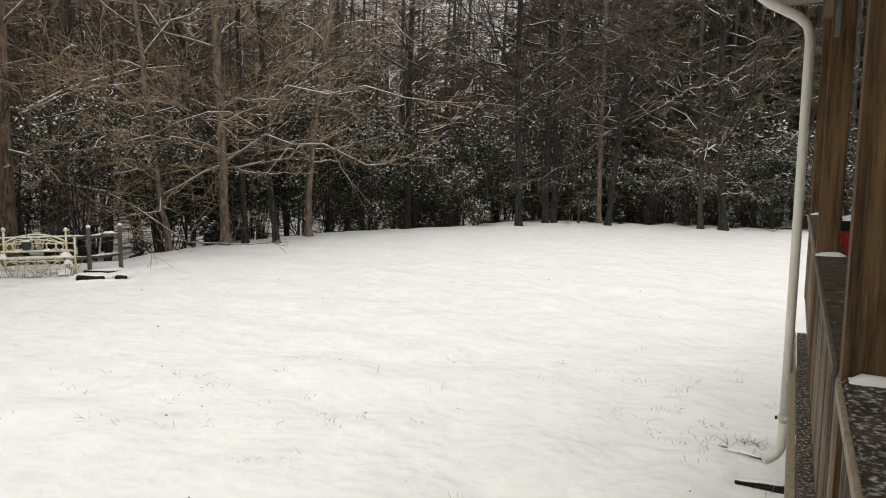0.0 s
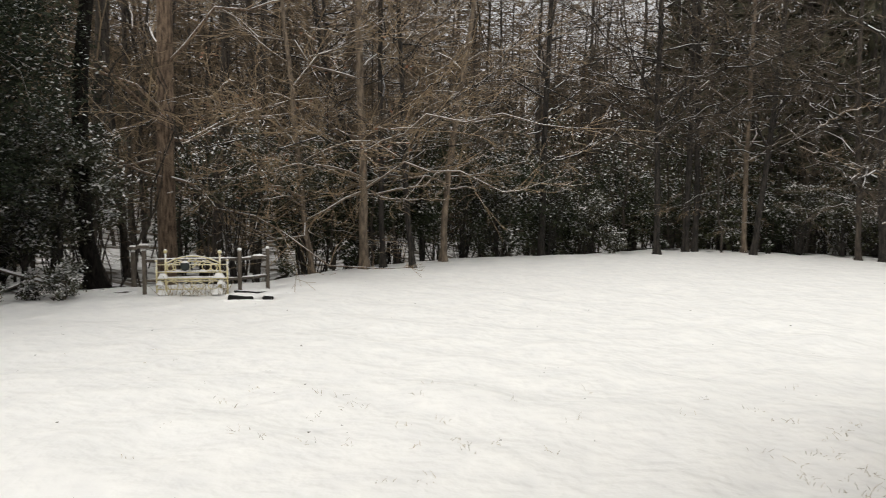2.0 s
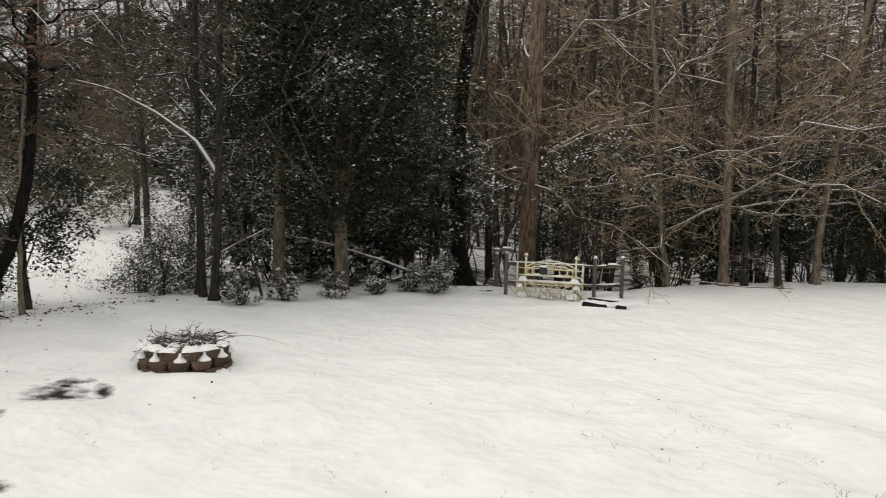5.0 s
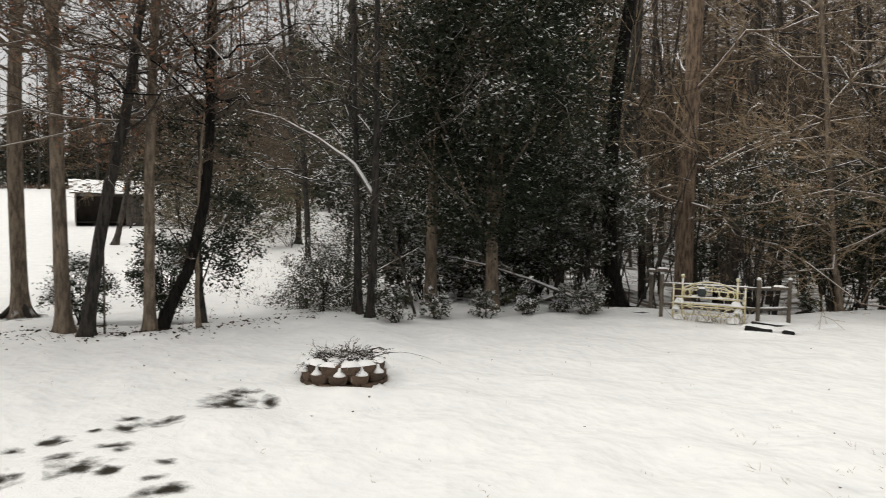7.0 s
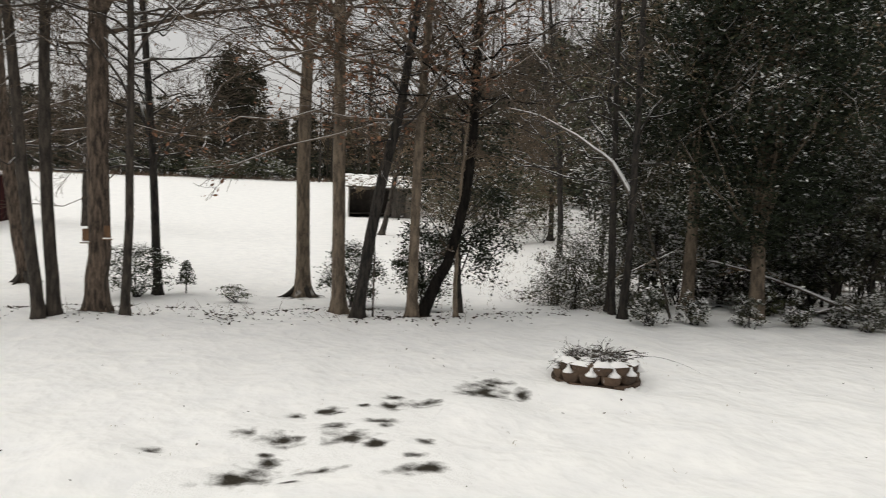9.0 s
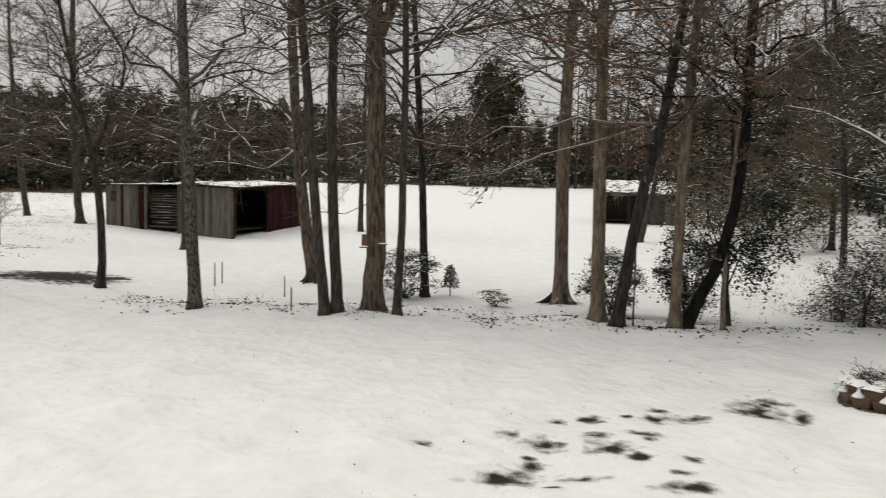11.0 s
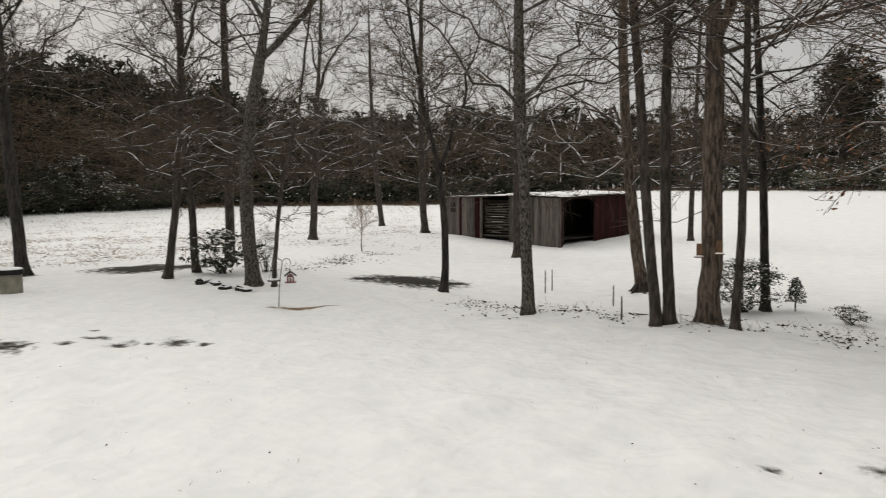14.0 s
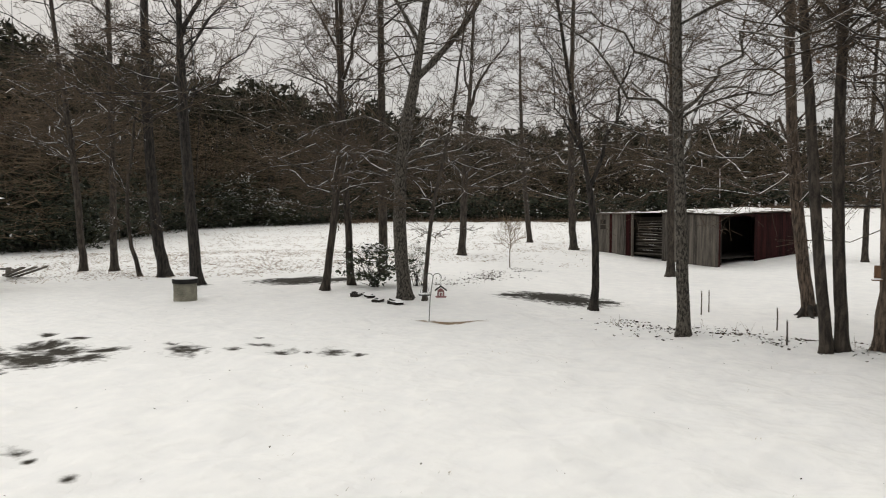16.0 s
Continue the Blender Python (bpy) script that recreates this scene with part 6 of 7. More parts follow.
def far_row(kinds, step, az0, az1, depth, deep, share, rng):
    """Copies of tree kinds along the far woods, depth metres behind their edge, each grown to a share of the treetops' line."""
    wood, green = [], []
    for az in np.arange(az0, az1, step):
        a = az + rng.uniform(-0.5, 0.5) * step
        d = float(field_edge(a)) + depth + rng.uniform(0, deep)
        x, y = bearing(a, d)
        z = float(ground_z(x, y)) - 0.1
        w, g, height = kinds[rng.integers(0, len(kinds))]
        k = (EYE + d * math.tan(radians(treetop(a))) - z) / height * rng.uniform(*share)
        t, wide = rng.uniform(0, 6.28), k * rng.uniform(0.85, 1.2)
        m = np.array([[math.cos(t) * wide, math.sin(t) * wide, 0], [-math.sin(t) * wide, math.cos(t) * wide, 0], [0, 0, k]])
        for got, (v, f) in ((wood, w), (green, g)):
            got.append((v @ m + np.array([x, y, z]), f))
    return join(wood), join(green)


rng_f = np.random.default_rng(19)
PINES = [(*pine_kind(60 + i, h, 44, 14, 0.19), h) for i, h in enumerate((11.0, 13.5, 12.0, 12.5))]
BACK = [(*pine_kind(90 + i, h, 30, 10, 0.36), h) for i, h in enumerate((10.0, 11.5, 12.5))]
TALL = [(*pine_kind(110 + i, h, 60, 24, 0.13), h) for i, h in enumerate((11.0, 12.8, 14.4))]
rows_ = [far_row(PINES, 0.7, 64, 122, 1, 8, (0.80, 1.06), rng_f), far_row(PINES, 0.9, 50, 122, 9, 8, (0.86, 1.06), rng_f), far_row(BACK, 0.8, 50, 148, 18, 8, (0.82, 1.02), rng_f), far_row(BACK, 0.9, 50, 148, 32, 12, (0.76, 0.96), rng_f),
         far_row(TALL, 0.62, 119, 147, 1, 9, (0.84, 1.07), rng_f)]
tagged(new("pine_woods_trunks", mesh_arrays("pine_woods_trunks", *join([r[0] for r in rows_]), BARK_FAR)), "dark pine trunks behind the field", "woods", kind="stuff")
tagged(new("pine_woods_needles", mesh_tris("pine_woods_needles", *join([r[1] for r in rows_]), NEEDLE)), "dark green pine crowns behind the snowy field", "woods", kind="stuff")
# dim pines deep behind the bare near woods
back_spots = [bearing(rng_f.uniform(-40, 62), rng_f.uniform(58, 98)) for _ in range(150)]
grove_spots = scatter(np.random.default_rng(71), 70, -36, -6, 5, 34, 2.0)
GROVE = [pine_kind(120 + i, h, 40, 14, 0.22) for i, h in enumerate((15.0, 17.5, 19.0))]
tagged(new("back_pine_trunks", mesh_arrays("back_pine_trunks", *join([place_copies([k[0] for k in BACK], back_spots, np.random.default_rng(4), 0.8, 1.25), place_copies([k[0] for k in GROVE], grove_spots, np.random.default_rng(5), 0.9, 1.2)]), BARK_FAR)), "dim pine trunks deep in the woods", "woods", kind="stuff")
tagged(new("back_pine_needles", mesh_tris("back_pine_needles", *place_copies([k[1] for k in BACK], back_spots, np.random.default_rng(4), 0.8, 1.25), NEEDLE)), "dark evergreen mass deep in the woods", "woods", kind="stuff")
# the lighter needle tone lifts the black gaps at this side of the woods
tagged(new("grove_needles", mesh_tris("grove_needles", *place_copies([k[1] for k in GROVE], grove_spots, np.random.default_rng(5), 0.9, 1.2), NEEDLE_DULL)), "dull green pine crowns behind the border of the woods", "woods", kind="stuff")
forest_floor(51, 170, field_edge, 170.0, "forest_floor_far", "brown needle-strewn floor under the far pines", PINE_FLOOR)
# darkens the near floor where the trees shade it
forest_floor(-60, 46, lambda a: lawn_edge(a) + 1.8, 150.0, "forest_floor_near", "snowy floor of the woods, mottled dark for the trees' shade", WOOD_FLOOR)
bush_spots = [bearing(a, float(field_edge(a)) - 1 + rng_p.uniform(-1.8, 3.0)) for a in np.arange(50, 121, 0.4)]
near_bush_spots = [bearing(a, float(field_edge(a)) - 1 + rng_p.uniform(-1.5, 2.5)) for a in np.arange(121, 147, 0.5)]
far_spots = [bearing(a + rng_p.uniform(-0.4, 0.4), float(field_edge(a)) + rng_p.uniform(-3, 10)) for a in np.arange(52, 147, 1.0)]
rng_c = np.random.default_rng(14)
bushes = [leaves(crown_points(rng_c, 260, (1.9, 1.9, 1.6), 22, 0.2) + np.array([0, 0, 1.35]), 0.20, rng_c) for _ in range(5)]
v_, f_ = place_copies(bushes, bush_spots + [bearing(a, 60 + rng_c.uniform(-2, 10)) for a in np.arange(52, 64, 0.7)], rng_c, 0.6, 1.35)
fine_bushes = [leaves(crown_points(rng_c, 950, (1.9, 1.9, 1.7), 40, 0.15) + np.array([0, 0, 1.4]), 0.085, rng_c) for _ in range(5)]
behind_spots = [bearing(a, float(field_edge(a)) + rng_c.uniform(3, 6)) for a in np.arange(119, 147, 0.55)]
v_, f_ = join([(v_, f_), place_copies(fine_bushes, near_bush_spots, rng_c, 0.7, 1.6), place_copies(bushes, behind_spots, rng_c, 1.2, 2.0)])
tagged(new("field_hedge", mesh_tris("field_hedge", v_, f_, HEDGE)), "snow-dusted evergreen undergrowth along the far woods", "undergrowth", kind="stuff")
tall_spots = [bearing(a + rng_p.uniform(-0.3, 0.3), float(field_edge(a)) + rng_p.uniform(-9, 8)) for a in np.arange(51, 73, 0.42)]
tagged(new("far_bare_trunks", mesh_arrays("far_bare_trunks", *join([place_copies([k[0] for k in FAR_KINDS], far_spots, np.random.default_rng(10), 0.6, 0.95), place_copies([k[0] for k in FAR_KINDS], tall_spots, np.random.default_rng(12), 0.9, 1.3)]), BARK_FAR)), "bare trees among the pines behind the field", "woods", kind="stuff")
tagged(new("far_bare_twigs", mesh_arrays("far_bare_twigs", *join([place_copies([k[1] for k in FAR_KINDS], far_spots, np.random.default_rng(10), 0.6, 0.95), place_copies([k[1] for k in FAR_KINDS], tall_spots, np.random.default_rng(12), 0.9, 1.3)]), HAZE)), "thin crowns of bare trees behind the field", "woods", kind="stuff")
tagged(new("far_woods_haze", mesh_arrays("far_woods_haze", *join([twig_haze(rng_h, 16000, 52, 147, -4, 10, 8, 0.026, field_edge, (0.8, 2.6)), twig_haze(rng_h, 9000, 124, 146, -3, 10, 9.5, 0.020, field_edge, (0.8, 2.4))]), HAZE)), "brown brushwood in front of the far pines", "woods", kind="stuff")

# thicket at the end of the swale
for i, (az, d, wide, high) in enumerate(((56.6, 36, 3.4, 3.2), (58.0, 43, 3.8, 3.4), (59.4, 47, 3.6, 3.0), (60.6, 41, 3.6, 3.4), (62.0, 49, 4.0, 3.0), (63.2, 45, 3.4, 2.8), (64.4, 51, 3.6, 2.7), (65.3, 56, 3.6, 2.6))):
    evergreen("shrub", *bearing(az, d), wide, high, 0.1, 1500, 0.085, LEAF_SNOWY, "dull green shrub in the thicket beside the far shed", "shrub", 4, 580 + i, clumps=26, group="thicket by the swale", hollow=0.2, snowy=0.16)
tagged(new("swale_twigs", mesh_arrays("swale_twigs", *twig_haze(rng_h, 5200, 55.5, 65.8, 0, 22, 5.5, 0.011, lambda az: 32.0 + 0 * az, (0.5, 1.6)), HAZE)), "tangle of brown twigs in the thicket by the swale", "brushwood", kind="stuff")

OAKLEAF = material("dark_withered_oak_leaves", (0.016, 0.0085, 0.006), (0.075, 0.040, 0.028), 0.85, 2, bump=0, per_island=0.6, gloss=0.15)
for i, (az, d, wide, high) in enumerate(((146.4, 54, 6.5, 11.6), (142.6, 57, 5.5, 10.0), (148.5, 48, 6.0, 10.0))):
    evergreen("oak_tree", *bearing(az, d), wide, high, 1.0, 5200, 0.085, OAKLEAF, "oak that keeps its withered red-brown leaves", "tree", 8, 540 + i, trunk=0.3, clumps=70, hollow=0.2, group="withered oaks", snowy=0.0)
for i, (az, wide, high) in enumerate(((127.6, 4.2, 3.2), (129.0, 4.4, 4.4), (130.4, 4.6, 5.0), (131.8, 4.2, 4.2), (133.3, 4.0, 3.4), (137.5, 3.0, 2.6), (141.0, 3.0, 2.4))):
    evergreen("laurel", *bearing(az, float(field_edge(az)) - 0.6), wide, high, 0.1, 1700, 0.125, LEAF_SNOWY, "broad snow-dusted laurel at the foot of the far woods", "shrub", 3, 560 + i, clumps=34, group="laurels behind the field", hollow=0.2, snowy=0.5)
evergreen("pine_tree", *bearing(78.6, 92.0), 6.2, 15.5, 5.5, 7000, 0.24, NEEDLE, "lone round-headed dark pine above the far woods", "tree", 8, 501, trunk=0.40, clumps=60, hollow=0.1, snowy=0.0)
for i, az in enumerate((75.6, 76.4, 77.3, 78.2, 79.3, 80.3, 81.0, 83.5, 86.0)):
    evergreen("shrub", *bearing(az, 86.0 + (i * 37 % 5)), 3.6, 2.2 + 0.25 * (i * 29 % 6), 0.1, 900, 0.13, LEAF_SNOWY, "pale snowy shrub at the foot of the far woods", "shrub", 3, 520 + i, clumps=20, group="shrubs behind the field", hollow=0.2)


# ---------------------------------------------------------------- marks and litter in the snow
def blotch(x, y, wide, deep, turn, seed, mat, name, label, lift=0.012):
    """A ragged dark patch that paints the shade of a hollow, with a raised rim of snow round it."""
    rng = np.random.default_rng(500 + seed)
    n = 44
    a = np.arange(n) * 2 * np.pi / n
    rad = 1 + 0.24 * np.sin(2 * a + rng.uniform(0, 6)) + 0.20 * np.sin(3 * a + rng.uniform(0, 6)) + 0.17 * np.sin(5 * a + rng.uniform(0, 6)) + 0.13 * np.sin(9 * a + rng.uniform(0, 6)) + 0.10 * rng.normal(size=n)
    px_, py_ = np.cos(a) * rad * wide / 2, np.sin(a) * rad * deep / 2
    c, s = math.cos(radians(turn)), math.sin(radians(turn))
    ob = empty(name, x, y, on_ground(x, y), 0)
    bm = bmesh.new()

    def ring(k, up):
        return [bm.verts.new((px_[i] * k * c - py_[i] * k * s, px_[i] * k * s + py_[i] * k * c,
                              up + on_ground(x + px_[i] * k * c - py_[i] * k * s, y + px_[i] * k * s + py_[i] * k * c) - on_ground(x, y))) for i in range(n)]
    mid, outer = ring(0.5, lift + 0.010), ring(1.0, lift + 0.006)
    centre = bm.verts.new((0, 0, lift + 0.012))
    for i in range(n):
        j = (i + 1) % n
        bm.faces.new((centre, mid[i], mid[j]))
        bm.faces.new((mid[i], outer[i], outer[j], mid[j]))
    # the patch takes a dark colour for shade, whatever its part is called
    part("turf", bm, mat, ob)
    bm = bmesh.new()
    rows = [ring(0.94, lift), ring(1.0, lift + 0.014), ring(1.12, lift + 0.017), ring(1.35, lift + 0.008), ring(1.7, -0.02)]
    for lo, hi in zip(rows, rows[1:]):
        for i in range(n):
            j = (i + 1) % n
            bm.faces.new((lo[i], hi[i], hi[j], lo[j])).smooth = True
    part("snow_rim", bm, SNOW, ob, "soft raised rim of snow")
    return tagged(ob, label, "ground patch", "holes in the snow")


def hole_material(name, dark, light, core=0.5):
    """Snow that thins out, over slush, to wet ground in the middle of a round dent (radius one in its own space). The
    grey halo is slush and the dent's shading, both put into the colour.
    """
    m = bpy.data.materials.new(name)
    m.use_nodes = True
    n, l = m.node_tree.nodes, m.node_tree.links
    b = n["Principled BSDF"]
    b.inputs["Roughness"].default_value, b.inputs["Specular IOR Level"].default_value = 0.8, 0.15
    tc, geo = n.new("ShaderNodeTexCoord"), n.new("ShaderNodeNewGeometry")
    flat = n.new("ShaderNodeVectorMath")
    flat.operation = "MULTIPLY"
    flat.inputs[1].default_value = (1, 1, 0)
    l.new(tc.outputs["Object"], flat.inputs[0])
    far = n.new("ShaderNodeVectorMath")
    far.operation = "LENGTH"
    l.new(flat.outputs[0], far.inputs[0])
    rough, fine = n.new("ShaderNodeTexNoise"), n.new("ShaderNodeTexNoise")
    rough.inputs["Scale"].default_value, rough.inputs["Detail"].default_value = 5.5, 3
    fine.inputs["Scale"].default_value, fine.inputs["Detail"].default_value = 60, 3
    l.new(geo.outputs["Position"], rough.inputs["Vector"])
    l.new(geo.outputs["Position"], fine.inputs["Vector"])
    add = n.new("ShaderNodeMath")
    add.operation = "MULTIPLY_ADD"
    l.new(rough.outputs["Fac"], add.inputs[0])
    add.inputs[1].default_value = 1.7
    l.new(far.outputs["Value"], add.inputs[2])
    add2 = n.new("ShaderNodeMath")
    add2.operation = "MULTIPLY_ADD"
    l.new(fine.outputs["Fac"], add2.inputs[0])
    add2.inputs[1].default_value = 0.35
    l.new(add.outputs[0], add2.inputs[2])
    # wide grey ramp: thin slush, and soft shading of the dent painted in
    ramp_ = n.new("ShaderNodeMapRange")
    ramp_.interpolation_type = "SMOOTHSTEP"
    ramp_.inputs["From Min"].default_value, ramp_.inputs["From Max"].default_value = 0.86 + core, 1.66 + core
    l.new(add2.outputs[0], ramp_.inputs["Value"])
    turf, mix = n.new("ShaderNodeMix"), n.new("ShaderNodeMix")
    turf.data_type = mix.data_type = "RGBA"
    turf.inputs[6].default_value, turf.inputs[7].default_value = (*dark, 1), (*light, 1)
    l.new(fine.outputs["Fac"], turf.inputs[0])
    l.new(ramp_.outputs[0], mix.inputs[0])
    l.new(turf.outputs[2], mix.inputs[6])
    mix.inputs[7].default_value = (0.84, 0.838, 0.84, 1)
    l.new(mix.outputs[2], b.inputs["Base Color"])
    bump = n.new("ShaderNodeBump")
    bump.inputs["Strength"].default_value, bump.inputs["Distance"].default_value = 0.7, 0.03
    l.new(add2.outputs[0], bump.inputs["Height"])
    l.new(bump.outputs[0], b.inputs["Normal"])
    return m


HOLE = hole_material("trodden_snow_over_turf", (0.010, 0.0085, 0.006), (0.045, 0.038, 0.027), 0.24)
MELT = hole_material("dark_wet_melted_ground", (0.008, 0.007, 0.005), (0.034, 0.029, 0.021), 0.82)
HOLE_WIDE = hole_material("wide_trodden_snow", (0.010, 0.0085, 0.006), (0.045, 0.038, 0.027), 0.46)
HUSKS = hole_material("seed_husks_on_snow", (0.10, 0.066, 0.038), (0.34, 0.24, 0.15))


def dent(x, y, wide, deep, turn, seed, mat=None, name="bare_patch", label="soft dent in the snow showing dark wet turf"):
    """A trodden or melted dent, whose snow thins out over slush to wet turf."""
    rng = np.random.default_rng(500 + seed)
    n = 30
    a = np.arange(n) * 2 * np.pi / n
    lobe = 1 + 0.16 * np.sin(2 * a + rng.uniform(0, 6)) + 0.12 * np.sin(3 * a + rng.uniform(0, 6)) + 0.08 * np.sin(5 * a + rng.uniform(0, 6))
    rx, ry = wide * 0.80, deep * 1.25
    c, s = math.cos(radians(turn)), math.sin(radians(turn))
    z0 = on_ground(x, y)
    ob = empty(name, x, y, z0, turn)
    ob.scale = (rx, ry, 1)
    bm = bmesh.new()
    rows = []
    for r, up in ((0.0, 0.018), (0.22, 0.018), (0.45, 0.017), (0.65, 0.015), (0.85, 0.012), (1.05, 0.009), (1.25, 0.006), (1.45, 0.003), (1.65, -0.008)):
        u, v = np.cos(a) * r * lobe, np.sin(a) * r * lobe
        z = surface_z(x + u * rx * c - v * ry * s, y + u * rx * s + v * ry * c) - z0 + up
        rows.append([bm.verts.new(q) for q in zip(u, v, z)] if r else [bm.verts.new((0, 0, float(z[0])))] * n)
    for i in range(n):
        j = (i + 1) % n
        bm.faces.new((rows[0][0], rows[1][i], rows[1][j])).smooth = True
        for lo, hi in zip(rows[1:], rows[2:]):
            bm.faces.new((lo[i], hi[i], hi[j], lo[j])).smooth = True
    part("trodden_snow", bm, mat or HOLE, ob)
    return tagged(ob, label, "ground patch", "holes in the snow")


for n, (x, y, w, d, turn) in enumerate(PRINTS):
    dent(x, y, w, d, turn, n, HOLE_WIDE if y < -10.5 else None)
# dark rings at the feet of the stoutest trees
for i, (x, y, w) in enumerate(((-15.01, 0.76, 0.6), (-18.09, 5.33, 0.8), (-18.37, -17.35, 0.6), (-10.17, 15.48, 0.8), (-10.0, 18.13, 0.8))):
    dent(x, y, w * 0.66, w * 0.42, math.degrees(math.atan2(y, x)) + 90, 400 + i, MELT, "tree_well", "dark ring at the foot of a tree")
# melted strip along the swale, and seed husks under the feeder pole
for x, y, w, d, turn in ((-21.25, -6.85, 1.65, 0.44, 120), (-21.75, -5.75, 0.75, 0.14, 124), (-20.6, -7.9, 0.7, 0.12, 115),
                         (-20.9, -15.4, 1.7, 0.40, 135), (-21.6, -14.6, 1.2, 0.2, 135)):
    dent(x, y, w, d * 2.2, turn, int(abs(x * 31 + y * 7)), MELT, "melt_strip", "long dark strip of melted ground in the snow")
# flat near-black patches paint the shade under the snow's overhanging edge
for x, y, w, d, turn in ((-6.18, 13.86, 0.40, 0.17, 30), (-6.03, 14.53, 0.18, 0.10, 30), (-5.73, 15.13, 0.14, 0.08, 30), (-6.6, 14.75, 0.5, 0.08, 48), (-8.85, 14.42, 0.34, 0.12, 15), (-9.4, 14.5, 0.2, 0.08, 10)):
    blotch(x, y, w, d, turn, int(abs(x * 31 + y * 7)), INSIDE, "hollow_shade", "small black patch for the shade under the edge of the snow")
dent(-14.83, -7.12, 0.95, 0.13, 107, 90, HUSKS, "seed_patch", "brown scatter of seed husks under the feeder pole")


def strew(rng, spots, size):
    """Small curled leaves and crumbs lying about at given spots."""
    spots = np.asarray(spots)
    z = surface_z(spots[:, 0], spots[:, 1]) + 0.022
    return leaves(np.column_stack([spots, z]), size, rng, 1.2, 1.4)


def clustered(rng, centres, per, spread):
    c = np.repeat(np.array(centres, float), per, 0)
    return c + rng.normal(size=c.shape) * spread


rng_l = np.random.default_rng(61)
a_, d_ = np.radians(rng_l.uniform(-28, 145, 210)), 4.0 + 18 * rng_l.beta(1.3, 1.6, 210)
specks = np.column_stack([-np.sin(a_) * d_, np.cos(a_) * d_])
tagged(new("leaf_specks", mesh_tris("leaf_specks", *strew(rng_l, specks, 0.022), LITTER)), "dark dead leaves strewn over the snow", "dead leaves", kind="stuff")
banks = []
for az in rng_l.uniform(58, 104, 90):
    banks.append(bearing(az, float(lawn_edge(az)) + 0.1 + 4.6 * rng_l.beta(1.0, 2.0)))
for az in rng_l.uniform(48, 58, 34):
    banks.append(bearing(az, float(lawn_edge(az)) + rng_l.uniform(0.2, 7)))
for s_ in rng_l.uniform(0, 1, 46):
    banks.append((-21.4 - 8.7 * s_ + rng_l.normal() * 0.5, -10.4 - 0.4 * s_ + rng_l.normal() * 0.5))
clumps_ = np.concatenate([clustered(rng_l, [c], int(rng_l.integers(2, 22)), rng_l.uniform(0.10, 0.46)) for c in banks])
tagged(new("leaf_litter", mesh_tris("leaf_litter", *strew(rng_l, clumps_, 0.050), LITTER)), "clumps of wet brown leaf litter along the lawn's border", "leaf litter", kind="stuff")


def tufts(rng, spots, blades, tall, thin, spread=0.05, lean=(0.5, 1.4)):
    """Bent grass blades standing out of the snow."""
    s = np.repeat(np.asarray(spots, float), blades, 0) + rng.normal(size=(len(spots) * blades, 2)) * spread
    n = len(s)
    start = np.column_stack([s, surface_z(s[:, 0], s[:, 1]) - 0.01])
    b, e = rng.uniform(0, 6.28, n), rng.uniform(*lean, n)
    way = np.stack([np.cos(b) * np.cos(e), np.sin(b) * np.cos(e), np.sin(e)], 1)
    p, r = branches(start, way, tall * rng.uniform(0.4, 1.2, n), np.full(n, thin), 2 if tall > 0.15 else 3, rng, droop=0.3, wiggle=0.08, taper=0.3)
    return tubes(p, r, 3)


near_spots = [bearing(a, d) for a, d in zip(rng_l.uniform(-29, 26, 60), rng_l.uniform(4.6, 9.5, 60))]
near_spots += [(2.25 + rng_l.normal() * 0.28, 6.4 + rng_l.normal() * 0.5) for _ in range(10)] + [(2.1 + rng_l.normal() * 0.6, 7.4 + rng_l.normal() * 0.8) for _ in range(10)]
tagged(new("grass_tufts", mesh_arrays("grass_tufts", *tufts(rng_l, near_spots, 5, 0.10, 0.0026), STRAW)), "sparse dead grass blades poking through the snow", "grass", kind="stuff")
tagged(new("spout_grass", mesh_arrays("spout_grass", *tufts(rng_l, [(2.5 + rng_l.normal() * 0.07, 6.5 + rng_l.normal() * 0.07) for _ in range(8)], 4, 0.17, 0.0026, 0.03), STRAW)), "tuft of tall dead grass beside the downspout", "grass", kind="stuff")
lawn_spots = [bearing(a, d) for a, d in zip(rng_l.uniform(26, 130, 90), rng_l.uniform(5, 14, 90))]
tagged(new("lawn_tufts", mesh_arrays("lawn_tufts", *tufts(rng_l, lawn_spots, 3, 0.06, 0.003), STRAW)), "few dead grass blades in the snowy lawn", "grass", kind="stuff")
STALK = material("faded_field_grass", (0.15, 0.108, 0.075), (0.42, 0.33, 0.25), 0.9, 3, bump=0, per_island=0.6)
field_spots = [bearing(a, d) for a, d in zip(rng_l.uniform(106, 144, 4200), 34 + 48 * rng_l.beta(1.2, 1.2, 4200))]
field_spots += [bearing(a, d) for a, d in zip(rng_l.uniform(119, 145, 1900), rng_l.uniform(28, 44, 1900))]
patch = np.sin(np.array(field_spots)[:, 0] * 0.9) + np.sin(np.array(field_spots)[:, 1] * 1.3 + 1.0) + rng_l.normal(size=len(field_spots)) * 0.8
field_spots = [q for q, ok in zip(field_spots, patch > -0.9) if ok]
field_spots = [q for q in field_spots if math.hypot(*q) < float(field_edge(math.degrees(math.atan2(-q[0], q[1]))))]
tagged(new("field_grass", mesh_arrays("field_grass", *tufts(rng_l, field_spots, 5, 0.20, 0.010, 0.34, (0.05, 0.9)), STALK)), "straw-coloured grass showing through the field's snow", "grass", kind="stuff")
BRUSH = material("dull_brown_dead_stalks", (0.07, 0.046, 0.030), (0.22, 0.150, 0.098), 0.9, 3, bump=0, per_island=0.6)
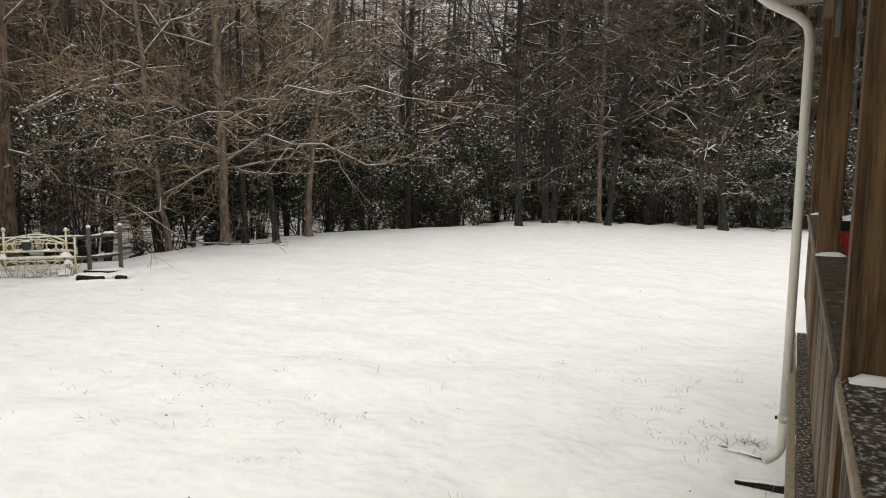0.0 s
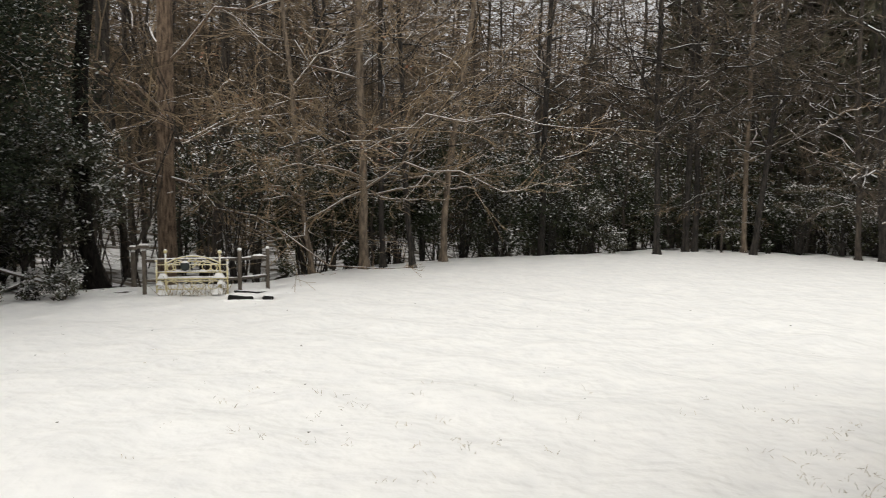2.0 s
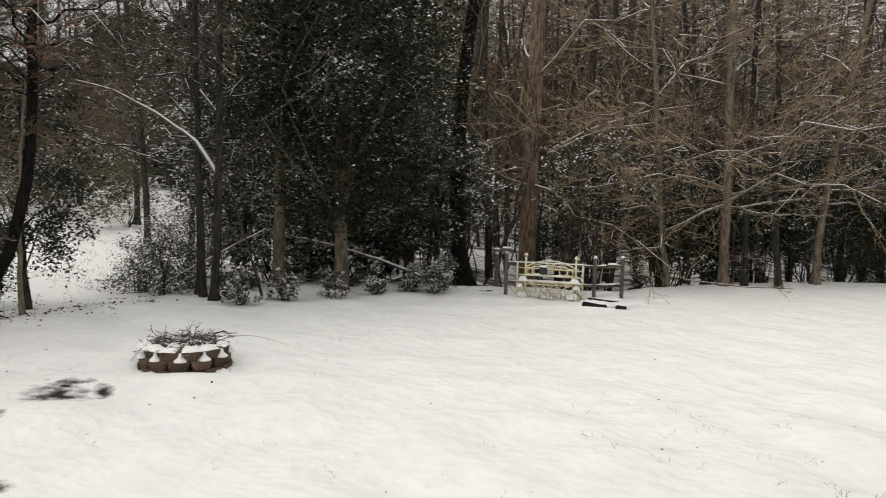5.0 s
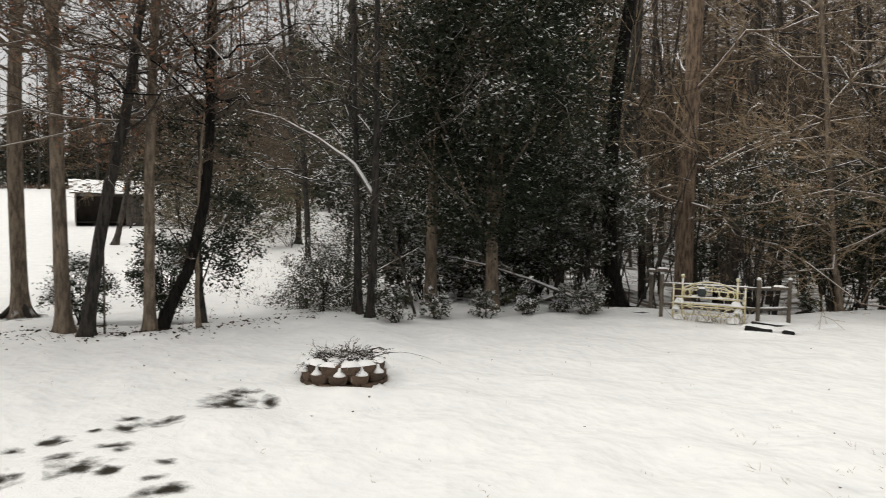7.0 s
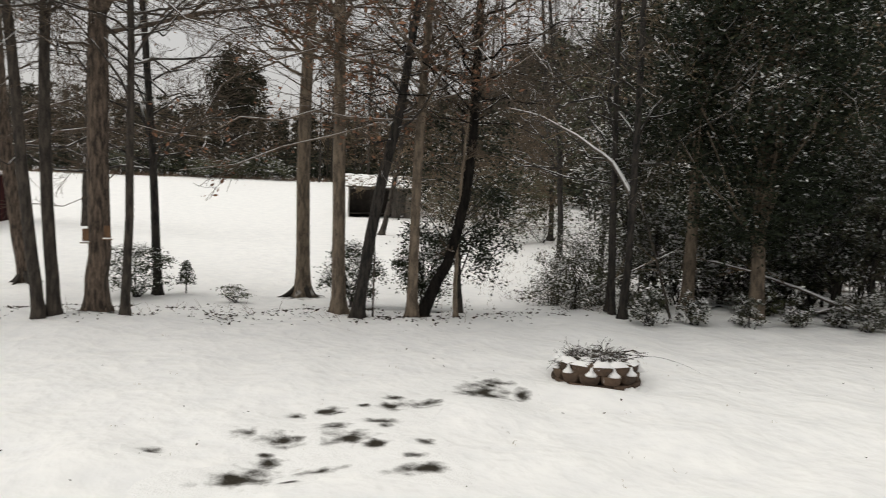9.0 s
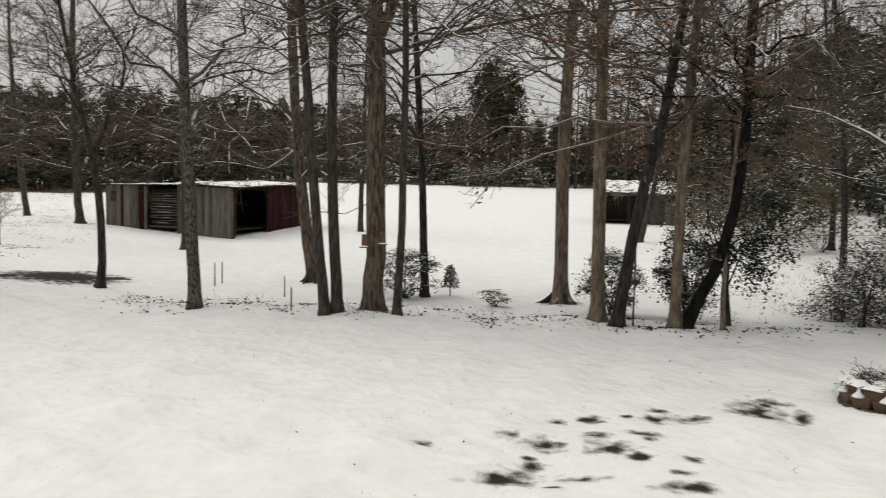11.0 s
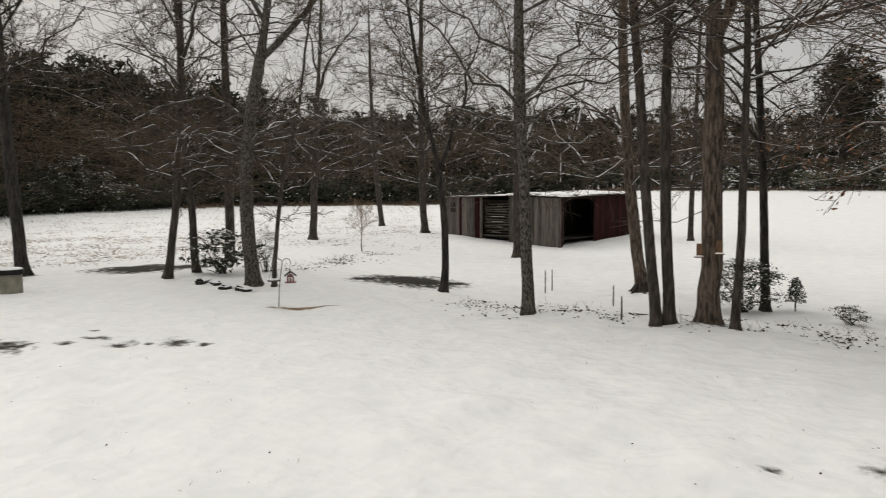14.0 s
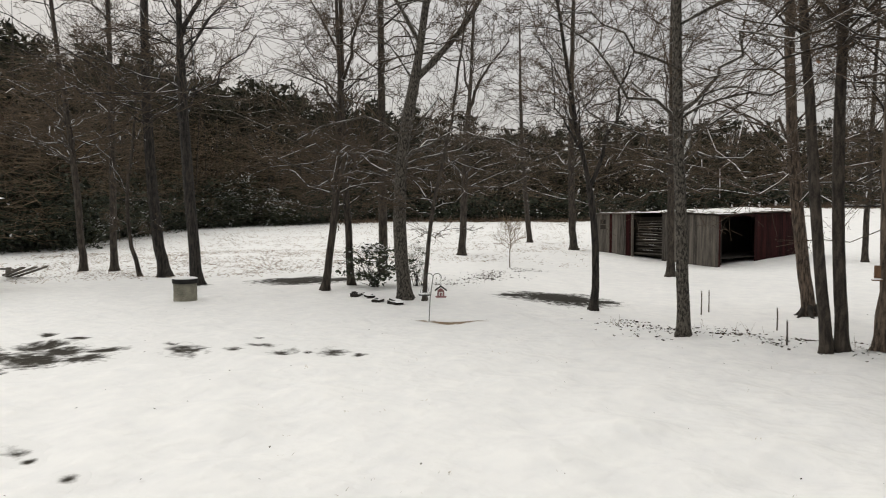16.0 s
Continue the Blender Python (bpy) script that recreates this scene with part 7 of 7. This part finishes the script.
brush_spots = [bearing(a, float(field_edge(a)) - rng_l.uniform(1, 7)) for a in rng_l.uniform(60, 124, 900)]
tagged(new("field_brush", mesh_arrays("field_brush", *tufts(rng_l, brush_spots, 7, 0.9, 0.018, 0.5), BRUSH)), "tan tall dead grass at the foot of the far woods", "grass", kind="stuff")


# ---------------------------------------------------------------- broken limbs, stakes and stumps
swale_spots = [bearing(a, d) for a, d in zip(rng_l.uniform(49, 62, 110), rng_l.uniform(16, 43, 110))] + [bearing(a, float(lawn_edge(a)) + rng_l.uniform(0.3, 3.5)) for a in rng_l.uniform(58, 104, 14)]
tagged(new("swale_stalks", mesh_arrays("swale_stalks", *tufts(rng_l, swale_spots, 8, 0.34, 0.0045, 0.30), BRUSH)), "thin brown weed stalks standing in the swale's snow", "dead weeds", kind="stuff")


def limb(points, radius, label, seed, twiggy=3, bark=None, crook=0.006):
    ob = empty("broken_limb", points[0][0], points[0][1], on_ground(points[0][0], points[0][1]))
    rng = np.random.default_rng(seed)
    o = np.array([points[0][0], points[0][1], on_ground(points[0][0], points[0][1])])
    q = np.array(points, float) - o
    t = np.linspace(0, len(q) - 1, 22)
    line = np.stack([np.interp(t, np.arange(len(q)), q[:, i]) for i in range(3)], 1) + np.cumsum(rng.normal(size=(22, 3)), axis=0) * crook
    r = np.linspace(radius, radius * 0.35, 22)
    part("bough", mesh_arrays("bough", *tubes(line[None], r[None], 8), bark or BARK_SNOWY), None, ob)
    p2, r2 = branches(*offshoots(line[None], r[None], twiggy * 4, rng, 0.3, 0.8, 0.5, 0.4, 0.22), 5, rng)
    for i in range(len(p2)):
        part("side_twig", mesh_arrays("side_twig", *tubes(p2[i:i + 1], np.maximum(r2[i:i + 1], 0.006), 4), TWIG), None, ob)
    return tagged(ob, label, "branch")


BARK_SNOWY = material("snow_plastered_bark", (0.04, 0.032, 0.026), (0.16, 0.13, 0.105), 0.9, 5, (3, 3, 0.5), 0.6, 22, snow=1.0, snow_from=-0.05, snow_scale=2.0)
limb([(-12.0, 9.82, 2.35), (-12.36, 9.62, 2.94), (-12.75, 9.16, 3.36), (-13.16, 8.54, 3.76), (-13.49, 8.01, 3.9)], 0.052, "broken bough plastered with snow hanging on a tree", 1)
limb([(-11.60, 10.62, -0.05), (-11.72, 10.42, 0.8), (-11.90, 10.18, 1.9), (-12.02, 9.98, 2.5)], 0.03, "bare broken pole leaning on a tree", 5, 1, BARK)
limb([(-10.6, 14.9, 0.0), (-11.5, 14.2, 0.42), (-12.4, 13.5, 0.75), (-13.3, 12.9, 0.9)], 0.05, "fallen log with snow on top under the holly", 2)
limb([(-11.2, 13.8, 0.0), (-10.7, 14.3, 0.3), (-10.2, 14.7, 0.0)], 0.032, "fallen branch with snow on top under the holly", 3)
limb([(-13.9, 9.9, 0.0), (-13.3, 10.7, 0.6), (-12.6, 11.6, 1.25)], 0.035, "dead branch propped against the undergrowth", 4)


def snow_bough(d, line, radius, seed):
    """A long bough of a border tree at d metres, through (bearing, height) points."""
    pts = [(*bearing(a, d + 0.25 * k), z) for k, (a, z) in enumerate(line)]
    ob = limb(pts, radius * 0.55, "long drooping bough lined with snow at the woods", seed, 6, BARK_PALE, 0.035)
    ob.name = "snowy_bough"


for n, (d, line, radius) in enumerate((
        (21.0, ((7.8, 5.85), (10.1, 4.98), (12.4, 4.55), (13.9, 4.64), (15.4, 4.73)), 0.055), (21.3, ((9.0, 3.82), (5.9, 3.5), (2.7, 3.55)), 0.035), (19.4, ((15.0, 1.99), (12.1, 1.83), (9.4, 1.87)), 0.035),
        (17.9, ((24.2, 4.3), (25.1, 4.09), (26.7, 3.95), (28.9, 3.75)), 0.04), (17.8, ((27.6, 2.9), (26.8, 3.01), (23.9, 3.36), (20.8, 3.53), (18.7, 3.79)), 0.035), (17.9, ((28.6, 1.9), (27.6, 2.0), (26.0, 2.23), (24.3, 2.47)), 0.03),
        (24.8, ((-15.3, 3.8), (-17.1, 4.29), (-19.6, 4.52)), 0.045), (24.8, ((-18.9, 4.5), (-19.9, 4.84), (-22.0, 5.13), (-22.9, 5.43)), 0.04), (24.8, ((-17.2, 2.35), (-18.4, 2.52), (-19.3, 2.92)), 0.035),
        (24.8, ((-20.1, 3.55), (-21.3, 3.62), (-22.4, 3.14)), 0.035), (24.0, ((-14.3, 3.26), (-16.2, 3.1), (-17.7, 2.87)), 0.035), (24.5, ((-19.3, 1.17), (-20.7, 1.27), (-21.8, 1.12)), 0.035))):
    snow_bough(d, line, radius, 30 + n)


def stake(x, y, h, label="thin grey garden stake standing in the snow"):
    ob = empty("garden_stake", x, y, on_ground(x, y))
    part("stick", rod([(0, 0, -0.1), (0.01, 0.005, h * 0.5), (0.0, 0.0, h)], [0.018, 0.016, 0.014], 7), FENCEWOOD, ob)
    part("tip_snow", lathe([(0.016, 0), (0.02, 0.01), (0.006, 0.025)], 8, (0, 0, h)), SNOW, ob)
    return tagged(ob, label, "stake", "stakes in the swale")


stake(-21.14, -3.03, 0.62)
stake(-21.53, -2.90, 0.58)
stake(-19.11, -1.13, 0.50)
stake(-14.95, -0.75, 0.42)
stake(-13.4, 5.25, 1.5, "thin upright stick standing among trees at the lawn's border")


def edging_stone(x, y, w, turn):
    ob = empty("edging_stone", x, y, on_ground(x, y) - 0.005, turn)
    rng = np.random.default_rng(int(abs(x * 100)))
    part("stone", slab((w * 1.3, 0.24, 0.18), (0, 0, 0), (rng.uniform(-8, 8), rng.uniform(-8, 8), 0), bevel=0.05, wobble=0.04, rng=rng), BARK_DARK, ob)
    part("stone_snow", snow_cap((w * 1.25, 0.24, 0.06), (0, 0.03, 0.068), 0, int(w * 50)), SNOW, ob)
    return tagged(ob, "dark edging stone topped with snow beside the trees", "stone", "edging stones")


for x, y, w, t in ((-18.2, -11.5, 0.58, 12), (-17.9, -11.0, 0.40, 48), (-17.3, -10.35, 0.42, 8), (-17.0, -9.65, 0.46, 52)):
    edging_stone(x, y, w, t)


for i, (x, y, span, r) in enumerate(((-18.09, 5.33, 0.42, 0.085), (-21.85, -0.53, 0.36, 0.07))):
    flared = [o for o in TREES if abs(o.matrix_world.translation.x - x) + abs(o.matrix_world.translation.y - y) < 0.05][0]
    rng_r = np.random.default_rng(i)
    for q in range(6):
        a = q * 1.05 + rng_r.uniform(-0.3, 0.3)
        ln = span * rng_r.uniform(0.7, 1.15)
        pts = [(math.cos(a + 0.25 * s_) * (0.12 + ln * s_), math.sin(a + 0.25 * s_) * (0.12 + ln * s_), 0.24 * (1 - s_) ** 2 - 0.03 * s_) for s_ in np.linspace(0, 1, 7)]
        part("root", rod(pts, [r * (1.1 - 0.8 * s_) for s_ in np.linspace(0, 1, 7)], 7), INSIDE, flared)
